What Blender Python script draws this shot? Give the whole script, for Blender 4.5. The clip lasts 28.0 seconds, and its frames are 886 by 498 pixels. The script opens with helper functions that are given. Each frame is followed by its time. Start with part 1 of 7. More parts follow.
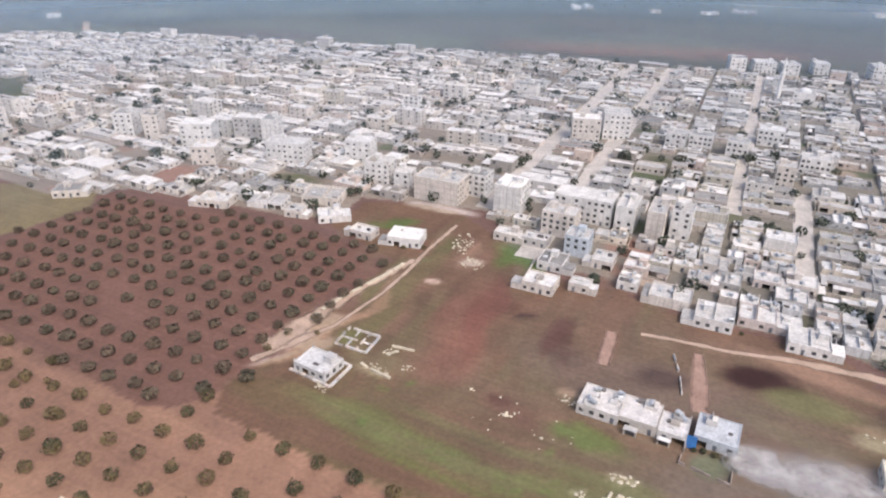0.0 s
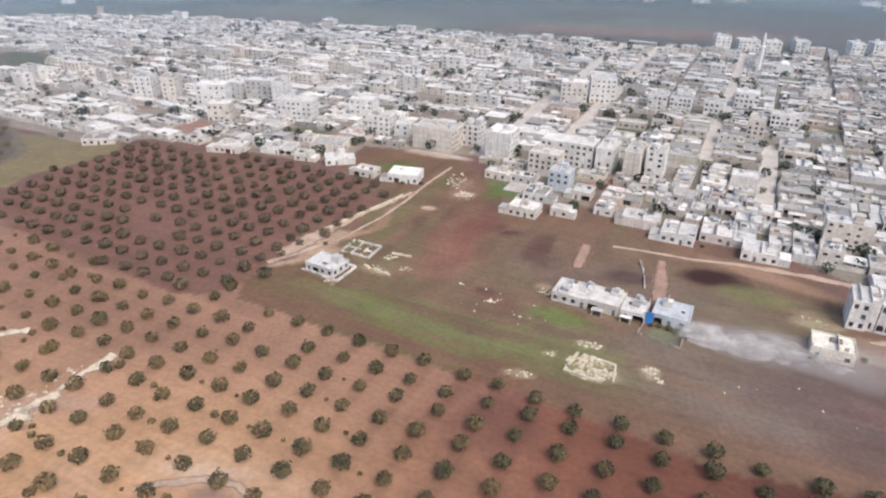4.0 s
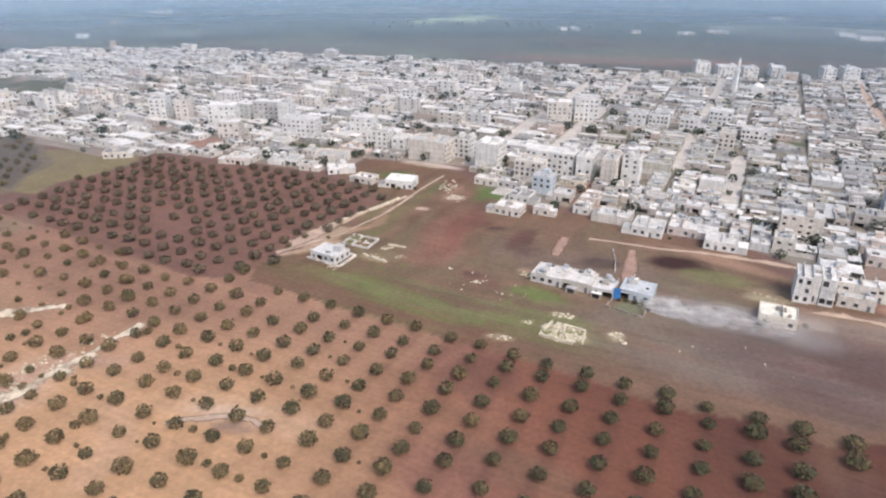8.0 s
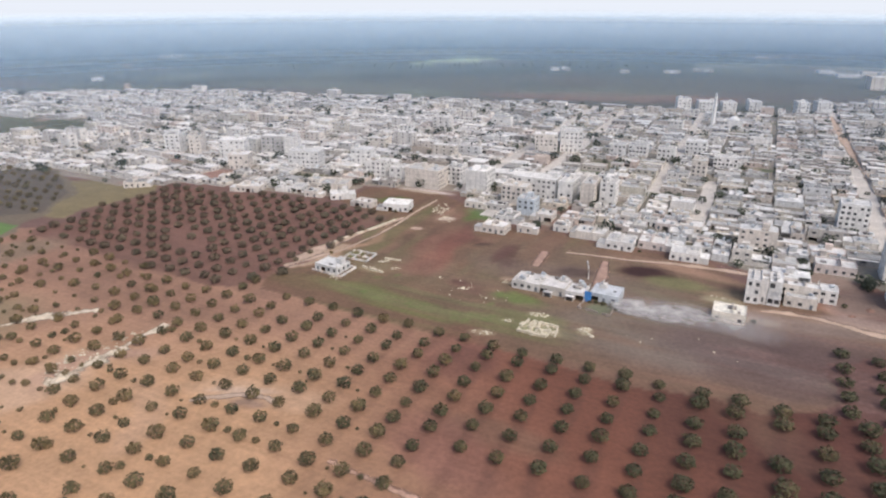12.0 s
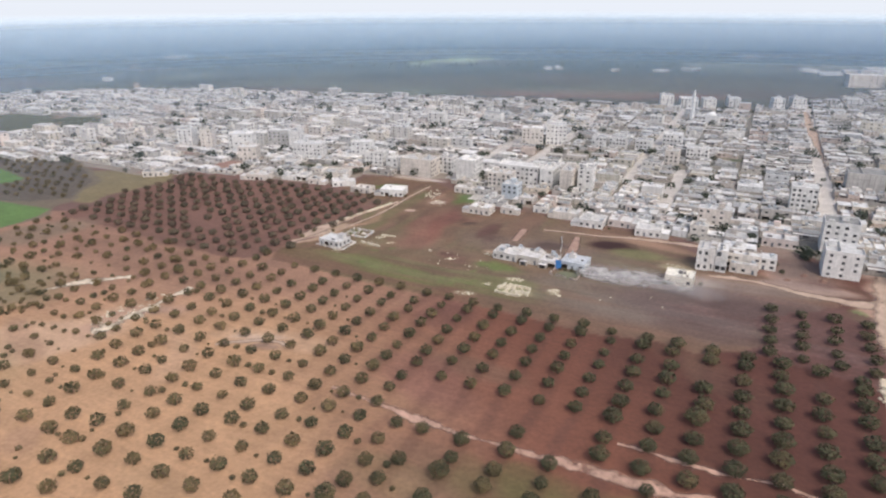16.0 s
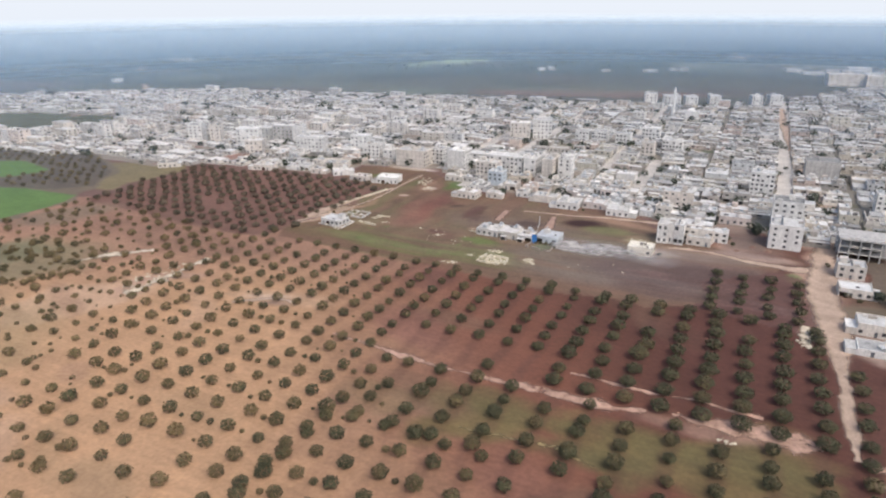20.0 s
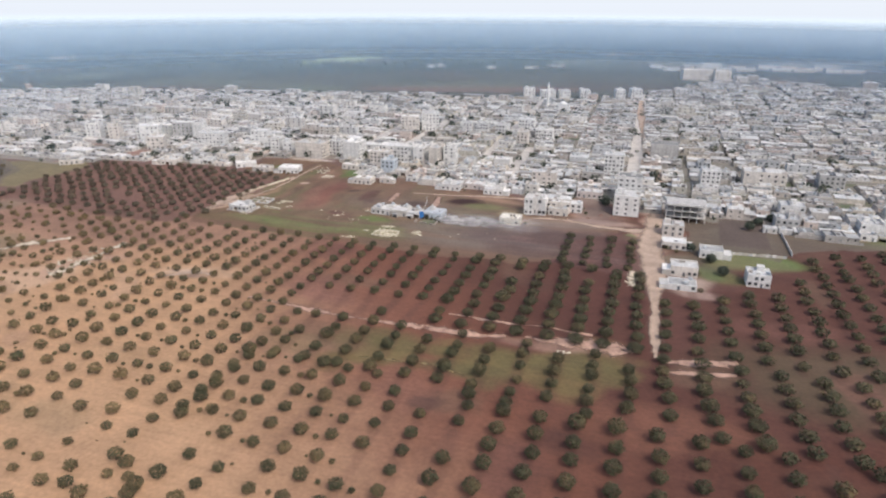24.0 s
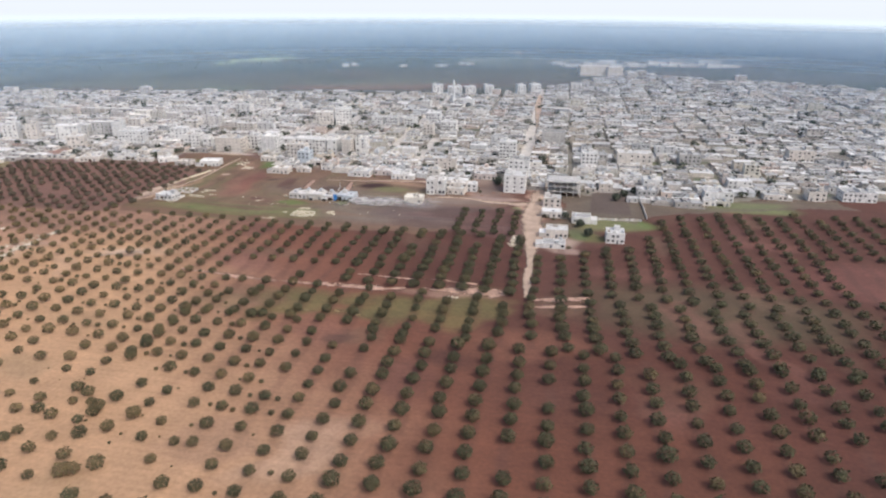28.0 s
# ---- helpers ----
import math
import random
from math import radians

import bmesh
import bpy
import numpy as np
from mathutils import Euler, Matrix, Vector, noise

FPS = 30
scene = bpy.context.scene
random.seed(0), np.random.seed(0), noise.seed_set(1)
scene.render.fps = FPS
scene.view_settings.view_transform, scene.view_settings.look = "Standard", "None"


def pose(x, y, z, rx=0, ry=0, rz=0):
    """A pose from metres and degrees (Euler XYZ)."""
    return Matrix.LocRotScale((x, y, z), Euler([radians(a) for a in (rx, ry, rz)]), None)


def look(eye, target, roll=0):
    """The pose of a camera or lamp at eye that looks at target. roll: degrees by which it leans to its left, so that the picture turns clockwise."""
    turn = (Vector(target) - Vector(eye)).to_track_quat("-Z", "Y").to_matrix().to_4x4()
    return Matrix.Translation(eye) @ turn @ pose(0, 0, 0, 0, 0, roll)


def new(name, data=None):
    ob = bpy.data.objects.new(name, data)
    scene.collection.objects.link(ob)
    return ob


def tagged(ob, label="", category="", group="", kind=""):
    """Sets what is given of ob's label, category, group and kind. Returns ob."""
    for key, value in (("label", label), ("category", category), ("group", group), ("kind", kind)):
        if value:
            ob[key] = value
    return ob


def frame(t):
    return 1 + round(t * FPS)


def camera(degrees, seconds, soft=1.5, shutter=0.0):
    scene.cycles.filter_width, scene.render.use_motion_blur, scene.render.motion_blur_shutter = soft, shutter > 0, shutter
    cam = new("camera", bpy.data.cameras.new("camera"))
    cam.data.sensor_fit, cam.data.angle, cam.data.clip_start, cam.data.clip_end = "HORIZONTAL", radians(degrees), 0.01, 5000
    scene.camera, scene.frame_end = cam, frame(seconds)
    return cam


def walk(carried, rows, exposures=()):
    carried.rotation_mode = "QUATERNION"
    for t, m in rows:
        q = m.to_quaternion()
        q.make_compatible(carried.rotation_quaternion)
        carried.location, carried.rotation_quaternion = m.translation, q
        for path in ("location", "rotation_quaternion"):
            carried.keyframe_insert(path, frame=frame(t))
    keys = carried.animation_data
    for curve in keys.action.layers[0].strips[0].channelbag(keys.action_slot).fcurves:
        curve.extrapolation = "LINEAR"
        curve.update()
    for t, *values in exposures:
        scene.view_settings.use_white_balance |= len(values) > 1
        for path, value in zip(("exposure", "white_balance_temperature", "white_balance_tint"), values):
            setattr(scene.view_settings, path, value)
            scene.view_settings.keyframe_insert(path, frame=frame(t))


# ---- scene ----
# ---- camera: a drone that backs away from the town, then turns to the right ----
cam = camera(67.28, 28.0, soft=2.2)
# seconds, x, y, z, turn to the left, tilt, roll
FLIGHT = [
    (0.0, -23.72, 185.39, 132.61, -0.482, -27.600, 0.807),
    (0.5, -23.27, 180.46, 131.40, -0.428, -27.631, 0.807),
    (1.0, -22.64, 175.41, 129.79, -0.395, -27.692, 0.833),
    (1.5, -22.10, 170.36, 127.93, -0.300, -27.563, 0.696),
    (2.0, -21.70, 165.08, 125.84, -0.297, -27.551, 0.739),
    (2.5, -21.33, 159.92, 123.71, -0.259, -27.459, 0.684),
    (3.0, -20.93, 154.88, 121.70, -0.273, -27.425, 0.837),
    (3.5, -20.76, 149.77, 119.91, -0.292, -27.417, 0.851),
    (5.5, -18.58, 128.25, 113.75, -0.232, -27.152, 0.787),
    (6.0, -17.83, 123.78, 113.29, -0.313, -27.108, 0.862),
    (6.5, -17.33, 120.12, 113.25, -0.296, -27.036, 0.781),
    (7.0, -17.15, 116.92, 113.36, -0.324, -27.004, 0.682),
    (7.5, -16.92, 114.50, 113.75, -0.276, -27.061, 0.669),
    (8.0, -16.89, 112.48, 114.30, -0.250, -24.400, 0.513),
    (8.5, -16.88, 109.77, 114.43, -0.226, -21.283, 0.476),
    (9.0, -16.30, 106.00, 114.53, -0.244, -21.289, 0.390),
    (9.5, -15.53, 102.12, 114.73, -0.176, -21.233, 0.323),
    (10.0, -14.70, 97.82, 114.93, -0.131, -21.201, 0.277),
    (10.5, -13.88, 93.62, 115.15, -0.049, -21.137, 0.120),
    (11.0, -13.22, 89.07, 115.25, -0.069, -21.095, 0.088),
    (11.5, -12.57, 84.56, 115.41, -0.048, -21.059, -0.009),
    (13.5, -10.27, 65.41, 117.10, -0.059, -21.083, -0.009),
    (14.0, -9.36, 60.37, 117.24, -0.010, -21.056, -0.131),
    (14.5, -8.60, 55.51, 117.35, 0.032, -21.030, -0.151),
    (15.0, -8.05, 50.29, 117.53, -0.029, -21.020, -0.197),
    (15.5, -7.29, 45.21, 117.83, 0.004, -21.006, -0.213),
    (16.0, -6.45, 40.02, 118.19, 0.020, -21.012, -0.181),
    (16.5, -5.83, 35.24, 118.51, 0.039, -20.955, -0.165),
    (17.0, -4.99, 30.26, 118.36, 0.042, -20.939, -0.226),
    (17.5, -4.19, 25.59, 118.20, 0.058, -20.881, -0.259),
    (18.0, -3.44, 20.56, 118.36, 0.056, -20.875, -0.259),
    (18.5, -2.61, 15.52, 118.49, 0.114, -20.800, -0.329),
    (19.0, -1.68, 10.26, 118.58, 0.116, -20.811, -0.321),
    (19.5, -0.77, 5.15, 118.65, 0.155, -20.768, -0.332),
    (20.0, 0.03, -0.03, 118.74, 0.123, -20.759, -0.377),
    (20.5, 0.71, -5.20, 119.08, 0.155, -20.754, -0.344),
    (21.0, 1.28, -11.81, 120.13, -0.003, -20.828, -0.291),
    (21.5, 1.54, -20.56, 121.88, -5.271, -21.031, 0.170),
    (22.0, 1.34, -28.71, 123.46, -7.572, -21.135, 0.275),
    (22.5, 1.38, -35.55, 124.67, -8.061, -21.147, 0.319),
    (24.5, 1.57, -57.79, 125.55, -8.879, -21.037, 0.311),
    (25.0, 1.60, -63.78, 125.80, -8.942, -21.028, 0.322),
    (25.5, 1.64, -69.63, 125.89, -8.993, -20.960, 0.246),
    (26.0, 1.48, -75.57, 125.98, -8.990, -20.938, 0.197),
    (26.5, 1.68, -81.72, 126.25, -8.980, -20.920, 0.202),
    (27.0, 1.80, -89.17, 127.10, -10.256, -20.966, 0.228),
    (27.5, 1.77, -97.89, 128.49, -12.174, -21.016, 0.251),
    (28.0, 1.57, -107.60, 130.02, -15.559, -21.092, 0.378),
]
walk(cam, [(t, pose(x, y, z, 90 + tilt, 0, turn) @ pose(0, 0, 0, 0, 0, roll)) for t, x, y, z, turn, tilt, roll in FLIGHT],
     [(0.0, 0.48, 6550, 12.5), (3.0, 0.47, 6550, 9.5), (8.0, 0.5, 6500, 9.5), (9.2, 0.33, 6500, 9.5), (16.0, 0.31, 6550, 9), (22.0, 0.34, 6500, 8), (26.5, 0.36, 6500, 8), (28.0, 0.41, 6500, 8)])

# ---- sky, sun ----
SUN_UP, SUN_TURN = radians(52), radians(148)
world = bpy.data.worlds.new("sky")
scene.world = world
world.use_nodes = True
wn = world.node_tree.nodes
sky = wn.new("ShaderNodeTexSky")
sky.sky_type, sky.sun_disc = "NISHITA", False
sky.sun_elevation, sky.sun_rotation = SUN_UP, SUN_TURN
sky.air_density, sky.dust_density, sky.ozone_density = 1.0, 4.0, 1.0
world.node_tree.links.new(sky.outputs[0], wn["Background"].inputs[0])
wn["Background"].inputs[1].default_value = 0.15
sun = new("sun", bpy.data.lights.new("sun", "SUN"))
sun.data.energy, sun.data.angle, sun.data.color = 1.15, radians(24), (1.0, 0.95, 0.9)
sun.matrix_world = look((0, 0, 300), (-math.sin(SUN_TURN) * 300 / math.tan(SUN_UP), -math.cos(SUN_TURN) * 300 / math.tan(SUN_UP), 0))

# ---- plan: the town's grid ----
PLAN = 1.25                                  # metres per unit of the plan
GRID = radians(-25.5)                        # the way the facades run
AX, AY = math.cos(GRID), math.sin(GRID)
rnd = random.Random(7)


def at(p, q):
    """From the grid (along the facades, away from the fields) to the world."""
    return p * AX - q * AY, p * AY + q * AX


def grid_of(x, y):
    return x * AX + y * AY, -x * AY + y * AX


def inside(x, y, poly):
    hit = False
    for (x0, y0), (x1, y1) in zip(poly, poly[1:] + poly[:1]):
        if (y0 > y) != (y1 > y) and x < (x1 - x0) * (y - y0) / (y1 - y0) + x0:
            hit = not hit
    return hit


def plan(*pts):
    return [(x * PLAN, y * PLAN) for x, y in pts]


TOWN = plan((-640, 560), (-400, 485), (-290, 440), (-204, 412), (-176, 396), (-145, 402), (-124, 398), (-101, 387),
            (-77, 378), (-58, 376), (-50, 396), (2, 384), (4, 360), (12, 340), (34, 334), (46, 322), (55, 312), (66, 306), (86, 298),
            (100, 282), (112, 268), (128, 276), (150, 252), (168, 236), (188, 218), (218, 200), (263, 203), (317, 186), (420, 140), (560, 60),
            (760, 10), (860, 250), (760, 480), (693, 523), (655, 608), (583, 655), (496, 760), (333, 650), (248, 612), (182, 630), (118, 656),
            (9, 686), (-237, 740), (-367, 754), (-468, 716), (-640, 700))
GAP_WEST = plan((-470, 560), (-400, 522), (-345, 508), (-300, 516), (-262, 540), (-285, 585), (-330, 596), (-388, 604), (-470, 612))
ORCHARD_DARK = plan((-149, 395), (-108, 381), (-70, 368), (-33, 345), (-51, 310), (-68, 276), (-86, 268), (-112, 284), (-142, 302), (-180, 322), (-168, 362))
FIELD = plan((-70, 268), (-42, 253), (-19, 241), (-2, 231), (17, 222), (29, 213), (45, 207), (62, 199), (90, 196), (112, 214), (127, 224),
             (100, 262), (86, 292), (44, 316), (32, 330), (8, 324), (4, 360), (-14, 385), (-50, 392), (-58, 371), (-34, 344), (-52, 309), (-66, 290))
DARK_PLOT = plan((160, 205), (178, 238), (200, 238), (178, 196))
ROAD_P = 30.0 * PLAN                         # the dirt road out of the town, along the grid


# ---- materials ----
def material(name, rough=0.85, metal=0.0):
    m = bpy.data.materials.new(name)
    m.use_nodes = True
    b = m.node_tree.nodes["Principled BSDF"]
    b.inputs["Roughness"].default_value, b.inputs["Metallic"].default_value = rough, metal
    return m, m.node_tree.nodes, m.node_tree.links, b


def math_node(ns, ls, op, a, b):
    n = ns.new("ShaderNodeMath")
    n.operation = op
    for s, v in zip(n.inputs, (a, b)):
        if isinstance(v, (int, float)):
            s.default_value = v
        else:
            ls.new(v, s)
    return n.outputs[0]


def noise_node(ns, ls, scale, detail=3.0, rough=0.6):
    g, n = ns.new("ShaderNodeNewGeometry"), ns.new("ShaderNodeTexNoise")
    n.inputs["Scale"].default_value, n.inputs["Detail"].default_value, n.inputs["Roughness"].default_value = scale, detail, rough
    ls.new(g.outputs["Position"], n.inputs["Vector"])
    return n.outputs[0]


def spread(ns, ls, value, low, high):
    """Maps the middle of a noise to low..high."""
    n = ns.new("ShaderNodeMapRange")
    n.inputs[1].default_value, n.inputs[2].default_value = 0.3, 0.7
    n.inputs[3].default_value, n.inputs[4].default_value = low, high
    ls.new(value, n.inputs[0])
    return n.outputs[0]


def scaled_colour(ns, ls, colour, factor):
    n = ns.new("ShaderNodeVectorMath")
    n.operation = "SCALE"
    ls.new(colour, n.inputs[0])
    ls.new(factor, n.inputs["Scale"])
    return n.outputs[0]


def bumped(ns, ls, bsdf, height, strength, distance):
    n = ns.new("ShaderNodeBump")
    n.inputs["Strength"].default_value, n.inputs["Distance"].default_value = strength, distance
    ls.new(height, n.inputs["Height"])
    ls.new(n.outputs[0], bsdf.inputs["Normal"])


def plain(name, colour, rough=0.85, coarse=0.35, fine=4.0, low=0.8, high=1.2, metal=0.0, bump=0.0, vary=0.0):
    """A colour with wear at two scales; vary: how much it differs from object to object."""
    m, ns, ls, b = material(name, rough, metal)
    rgb = ns.new("ShaderNodeRGB")
    rgb.outputs[0].default_value = (*colour, 1)
    f = math_node(ns, ls, "MULTIPLY", spread(ns, ls, noise_node(ns, ls, coarse), low, high), spread(ns, ls, noise_node(ns, ls, fine), low, high))
    if vary:
        o = ns.new("ShaderNodeObjectInfo")
        f = math_node(ns, ls, "MULTIPLY", f, math_node(ns, ls, "ADD", math_node(ns, ls, "MULTIPLY", o.outputs["Random"], 2 * vary), 1 - vary))
    ls.new(scaled_colour(ns, ls, rgb.outputs[0], f), b.inputs["Base Color"])
    if bump:
        bumped(ns, ls, b, noise_node(ns, ls, fine), bump, 0.1)
    return m


def toned(name, rough, coarse, fine, low, high, streaks=False, ploughed=False):
    """Takes the colour that each house or soil has, with stains and grain over it."""
    m, ns, ls, b = material(name, rough)
    a = ns.new("ShaderNodeAttribute")
    a.attribute_name = "tone"
    f = math_node(ns, ls, "MULTIPLY", spread(ns, ls, noise_node(ns, ls, coarse, 5.0), low, high), spread(ns, ls, noise_node(ns, ls, fine, 4.0), low, high))
    if streaks:
        g, mp, n = ns.new("ShaderNodeNewGeometry"), ns.new("ShaderNodeMapping"), ns.new("ShaderNodeTexNoise")
        mp.inputs["Scale"].default_value = (1.2, 1.2, 0.12)
        n.inputs["Scale"].default_value = 1.0
        ls.new(g.outputs["Position"], mp.inputs[0])
        ls.new(mp.outputs[0], n.inputs["Vector"])
        f = math_node(ns, ls, "MULTIPLY", f, spread(ns, ls, n.outputs[0], 0.86, 1.06))
    if ploughed:
        g, mp, n = ns.new("ShaderNodeNewGeometry"), ns.new("ShaderNodeMapping"), ns.new("ShaderNodeTexNoise")
        mp.vector_type = "TEXTURE"
        mp.inputs["Rotation"].default_value, mp.inputs["Scale"].default_value = (0, 0, radians(-26.5)), (34.0, 1.7, 5.0)
        n.inputs["Scale"].default_value, n.inputs["Detail"].default_value = 1.0, 4.0
        ls.new(g.outputs["Position"], mp.inputs[0])
        ls.new(mp.outputs[0], n.inputs["Vector"])
        f = math_node(ns, ls, "MULTIPLY", f, spread(ns, ls, n.outputs[0], 0.93, 1.07))
    ls.new(scaled_colour(ns, ls, a.outputs["Color"], f), b.inputs["Base Color"])
    bumped(ns, ls, b, noise_node(ns, ls, fine), 0.4, 0.15)
    return m


PLASTER = toned("plaster", 0.9, 0.22, 1.4, 0.8, 1.12, True)
ROOF = toned("roof_concrete", 0.9, 0.3, 1.3, 0.76, 1.18)
SOIL = toned("soil", 0.95, 0.06, 0.7, 0.85, 1.13, ploughed=True)
# window panes, and the dark sheets that stand in for shade in porches and doorways
GLASS_AND_SHADE = plain("window_and_inner_shade", (0.045, 0.046, 0.05), 0.3, low=0.6, high=1.4, vary=0.5)
FRAME = plain("window_frame", (0.3, 0.3, 0.3), 0.6, vary=0.5)
DOOR = plain("metal_door", (0.12, 0.13, 0.15), 0.5, vary=0.4)
STONE = plain("limestone", (0.55, 0.49, 0.375), 0.95, 0.5, 3.0, 0.75, 1.25, bump=0.5)


def frayed(m, scale=0.16, low=-0.15, high=0.4):
    """Lets a track thin out into the soil along its edges, and where low is small, break up."""
    ns, ls = m.node_tree.nodes, m.node_tree.links
    a = ns.new("ShaderNodeAttribute")
    a.attribute_name = "tone"
    ramp = ns.new("ShaderNodeMapRange")
    ramp.inputs[1].default_value, ramp.inputs[2].default_value = 0.3, 0.95
    f = math_node(ns, ls, "ADD", a.outputs["Fac"], spread(ns, ls, noise_node(ns, ls, scale, 5.0), low, high))
    ls.new(f, ramp.inputs[0])
    clear, mixed = ns.new("ShaderNodeBsdfTransparent"), ns.new("ShaderNodeMixShader")
    ls.new(ramp.outputs[0], mixed.inputs[0])
    ls.new(clear.outputs[0], mixed.inputs[1])
    ls.new(ns["Principled BSDF"].outputs[0], mixed.inputs[2])
    ls.new(mixed.outputs[0], ns["Material Output"].inputs[0])
    return m


TRACK = frayed(plain("pale_dirt", (0.43, 0.315, 0.24), 0.95, 0.15, 1.5, 0.8, 1.18, bump=0.4))
RED_TRACK = frayed(plain("reddish_dirt", (0.35, 0.225, 0.175), 0.95, 0.15, 1.5, 0.8, 1.18, bump=0.4))
HEAP = plain("red_earth", (0.2, 0.115, 0.088), 0.95, 0.4, 2.5, 0.75, 1.2, bump=0.5)
PINK_EARTH = frayed(plain("pinkish_earth", (0.45, 0.285, 0.215), 0.95, 0.15, 1.5, 0.8, 1.18, bump=0.4), 0.18, -0.55, 0.3)
DRY_GRASS = frayed(plain("dry_grass", (0.3, 0.23, 0.115), 0.95, 0.3, 2.0, 0.75, 1.25, bump=0.5), 0.3, -0.85, 0.3)
BARE_ROCK = frayed(plain("bare_limestone", (0.6, 0.51, 0.39), 0.95, 0.3, 2.0, 0.78, 1.2, bump=0.5), 0.22, -0.6, 0.35)
STREET = plain("dusty_street", (0.5, 0.46, 0.42), 0.95, 0.1, 1.0, 0.82, 1.15)
BARK = plain("olive_bark", (0.11, 0.085, 0.06), 0.95, 1.0, 8.0, 0.7, 1.3)
METAL = plain("galvanised_tank", (0.5, 0.52, 0.54), 0.5, metal=0.3)
BLUE = plain("blue_sheet", (0.05, 0.2, 0.5), 0.6)


def leaves(name, colour, dry=None):
    """Leaf colour, varied from leaf to leaf and from tree to tree, some of them dry."""
    m, ns, ls, b = material(name, 0.8)
    rgb, o = ns.new("ShaderNodeRGB"), ns.new("ShaderNodeNewGeometry")
    rgb.outputs[0].default_value = (*colour, 1)
    out = rgb.outputs[0]
    if dry:
        x = ns.new("ShaderNodeMix")
        x.data_type = "RGBA"
        where, axis = ns.new("ShaderNodeNewGeometry"), ns.new("ShaderNodeSeparateXYZ")
        ls.new(where.outputs["Position"], axis.inputs[0])
        west = ns.new("ShaderNodeMapRange")
        west.inputs[1].default_value, west.inputs[2].default_value = 60.0, -120.0
        ls.new(axis.outputs[0], west.inputs[0])
        f = math_node(ns, ls, "ADD", spread(ns, ls, noise_node(ns, ls, 0.09, 4.0), -0.9, 0.8), math_node(ns, ls, "MULTIPLY", west.outputs[0], 0.8))
        clip = ns.new("ShaderNodeClamp")
        ls.new(f, clip.inputs[0])
        ls.new(clip.outputs[0], x.inputs[0])
        ls.new(out, x.inputs[6])
        x.inputs[7].default_value = (*dry, 1)
        out = x.outputs[2]
    f = math_node(ns, ls, "MULTIPLY", spread(ns, ls, noise_node(ns, ls, 0.2), 0.72, 1.28), math_node(ns, ls, "ADD", math_node(ns, ls, "MULTIPLY", o.outputs["Random Per Island"], 0.24), 0.88))
    ls.new(scaled_colour(ns, ls, out, f), b.inputs["Base Color"])
    return m


OLIVE = leaves("olive_leaves", (0.06, 0.059, 0.027), (0.152, 0.11, 0.05))
WALLED = leaves("walled_grove_leaves", (0.098, 0.086, 0.056), (0.11, 0.08, 0.054))
GROVE = leaves("grove_leaves", (0.15, 0.17, 0.125))
PINE = leaves("dark_leaves", (0.05, 0.06, 0.04))


# ---- meshes ----
class Shape:
    """Collects faces of several materials, with a tone for each, into one mesh."""

    def __init__(self):
        self.v, self.f, self.m, self.c = [], [], [], []
        self.tone = (0.5, 0.5, 0.5)

    def face(self, pts, m=0):
        n = len(self.v)
        self.v.extend(pts)
        self.f.append(tuple(range(n, n + len(pts))))
        self.m.append(m)
        self.c.extend([self.tone] * len(pts))

    def box(self, x0, y0, z0, x1, y1, z1, m=0, put=None, bottom=False):
        p = [(x, y, z) for z in (z0, z1) for x, y in ((x0, y0), (x1, y0), (x1, y1), (x0, y1))]
        if put:
            p = [put(*q) for q in p]
        n = len(self.v)
        self.v.extend(p)
        fs = [(0, 1, 5, 4), (1, 2, 6, 5), (2, 3, 7, 6), (3, 0, 4, 7), (4, 5, 6, 7)] + ([(3, 2, 1, 0)] if bottom else [])
        self.f.extend(tuple(n + i for i in q) for q in fs)
        self.m.extend([m] * len(fs))
        self.c.extend([self.tone] * 8)

    def mesh(self, name, mats):
        me = bpy.data.meshes.new(name)
        me.from_pydata(self.v, [], self.f)
        for m in mats:
            me.materials.append(m)
        me.polygons.foreach_set("material_index", np.array(self.m, dtype=np.int32))
        a = me.color_attributes.new("tone", "FLOAT_COLOR", "POINT")
        c = np.ones((len(self.v), 4), dtype=np.float32)
        c[:, :3] = np.array(self.c, dtype=np.float32).reshape(-1, 3)
        a.data.foreach_set("color", c.ravel())
        me.update()
        return me


def part(name, shape, mats, parent=None, label="", place=None):
    me = shape.mesh(name, mats) if isinstance(shape, Shape) else shape
    ob = new(name, me)
    ob.parent = parent
    if place is not None:
        ob.matrix_basis = place
    return tagged(ob, label) if label else ob


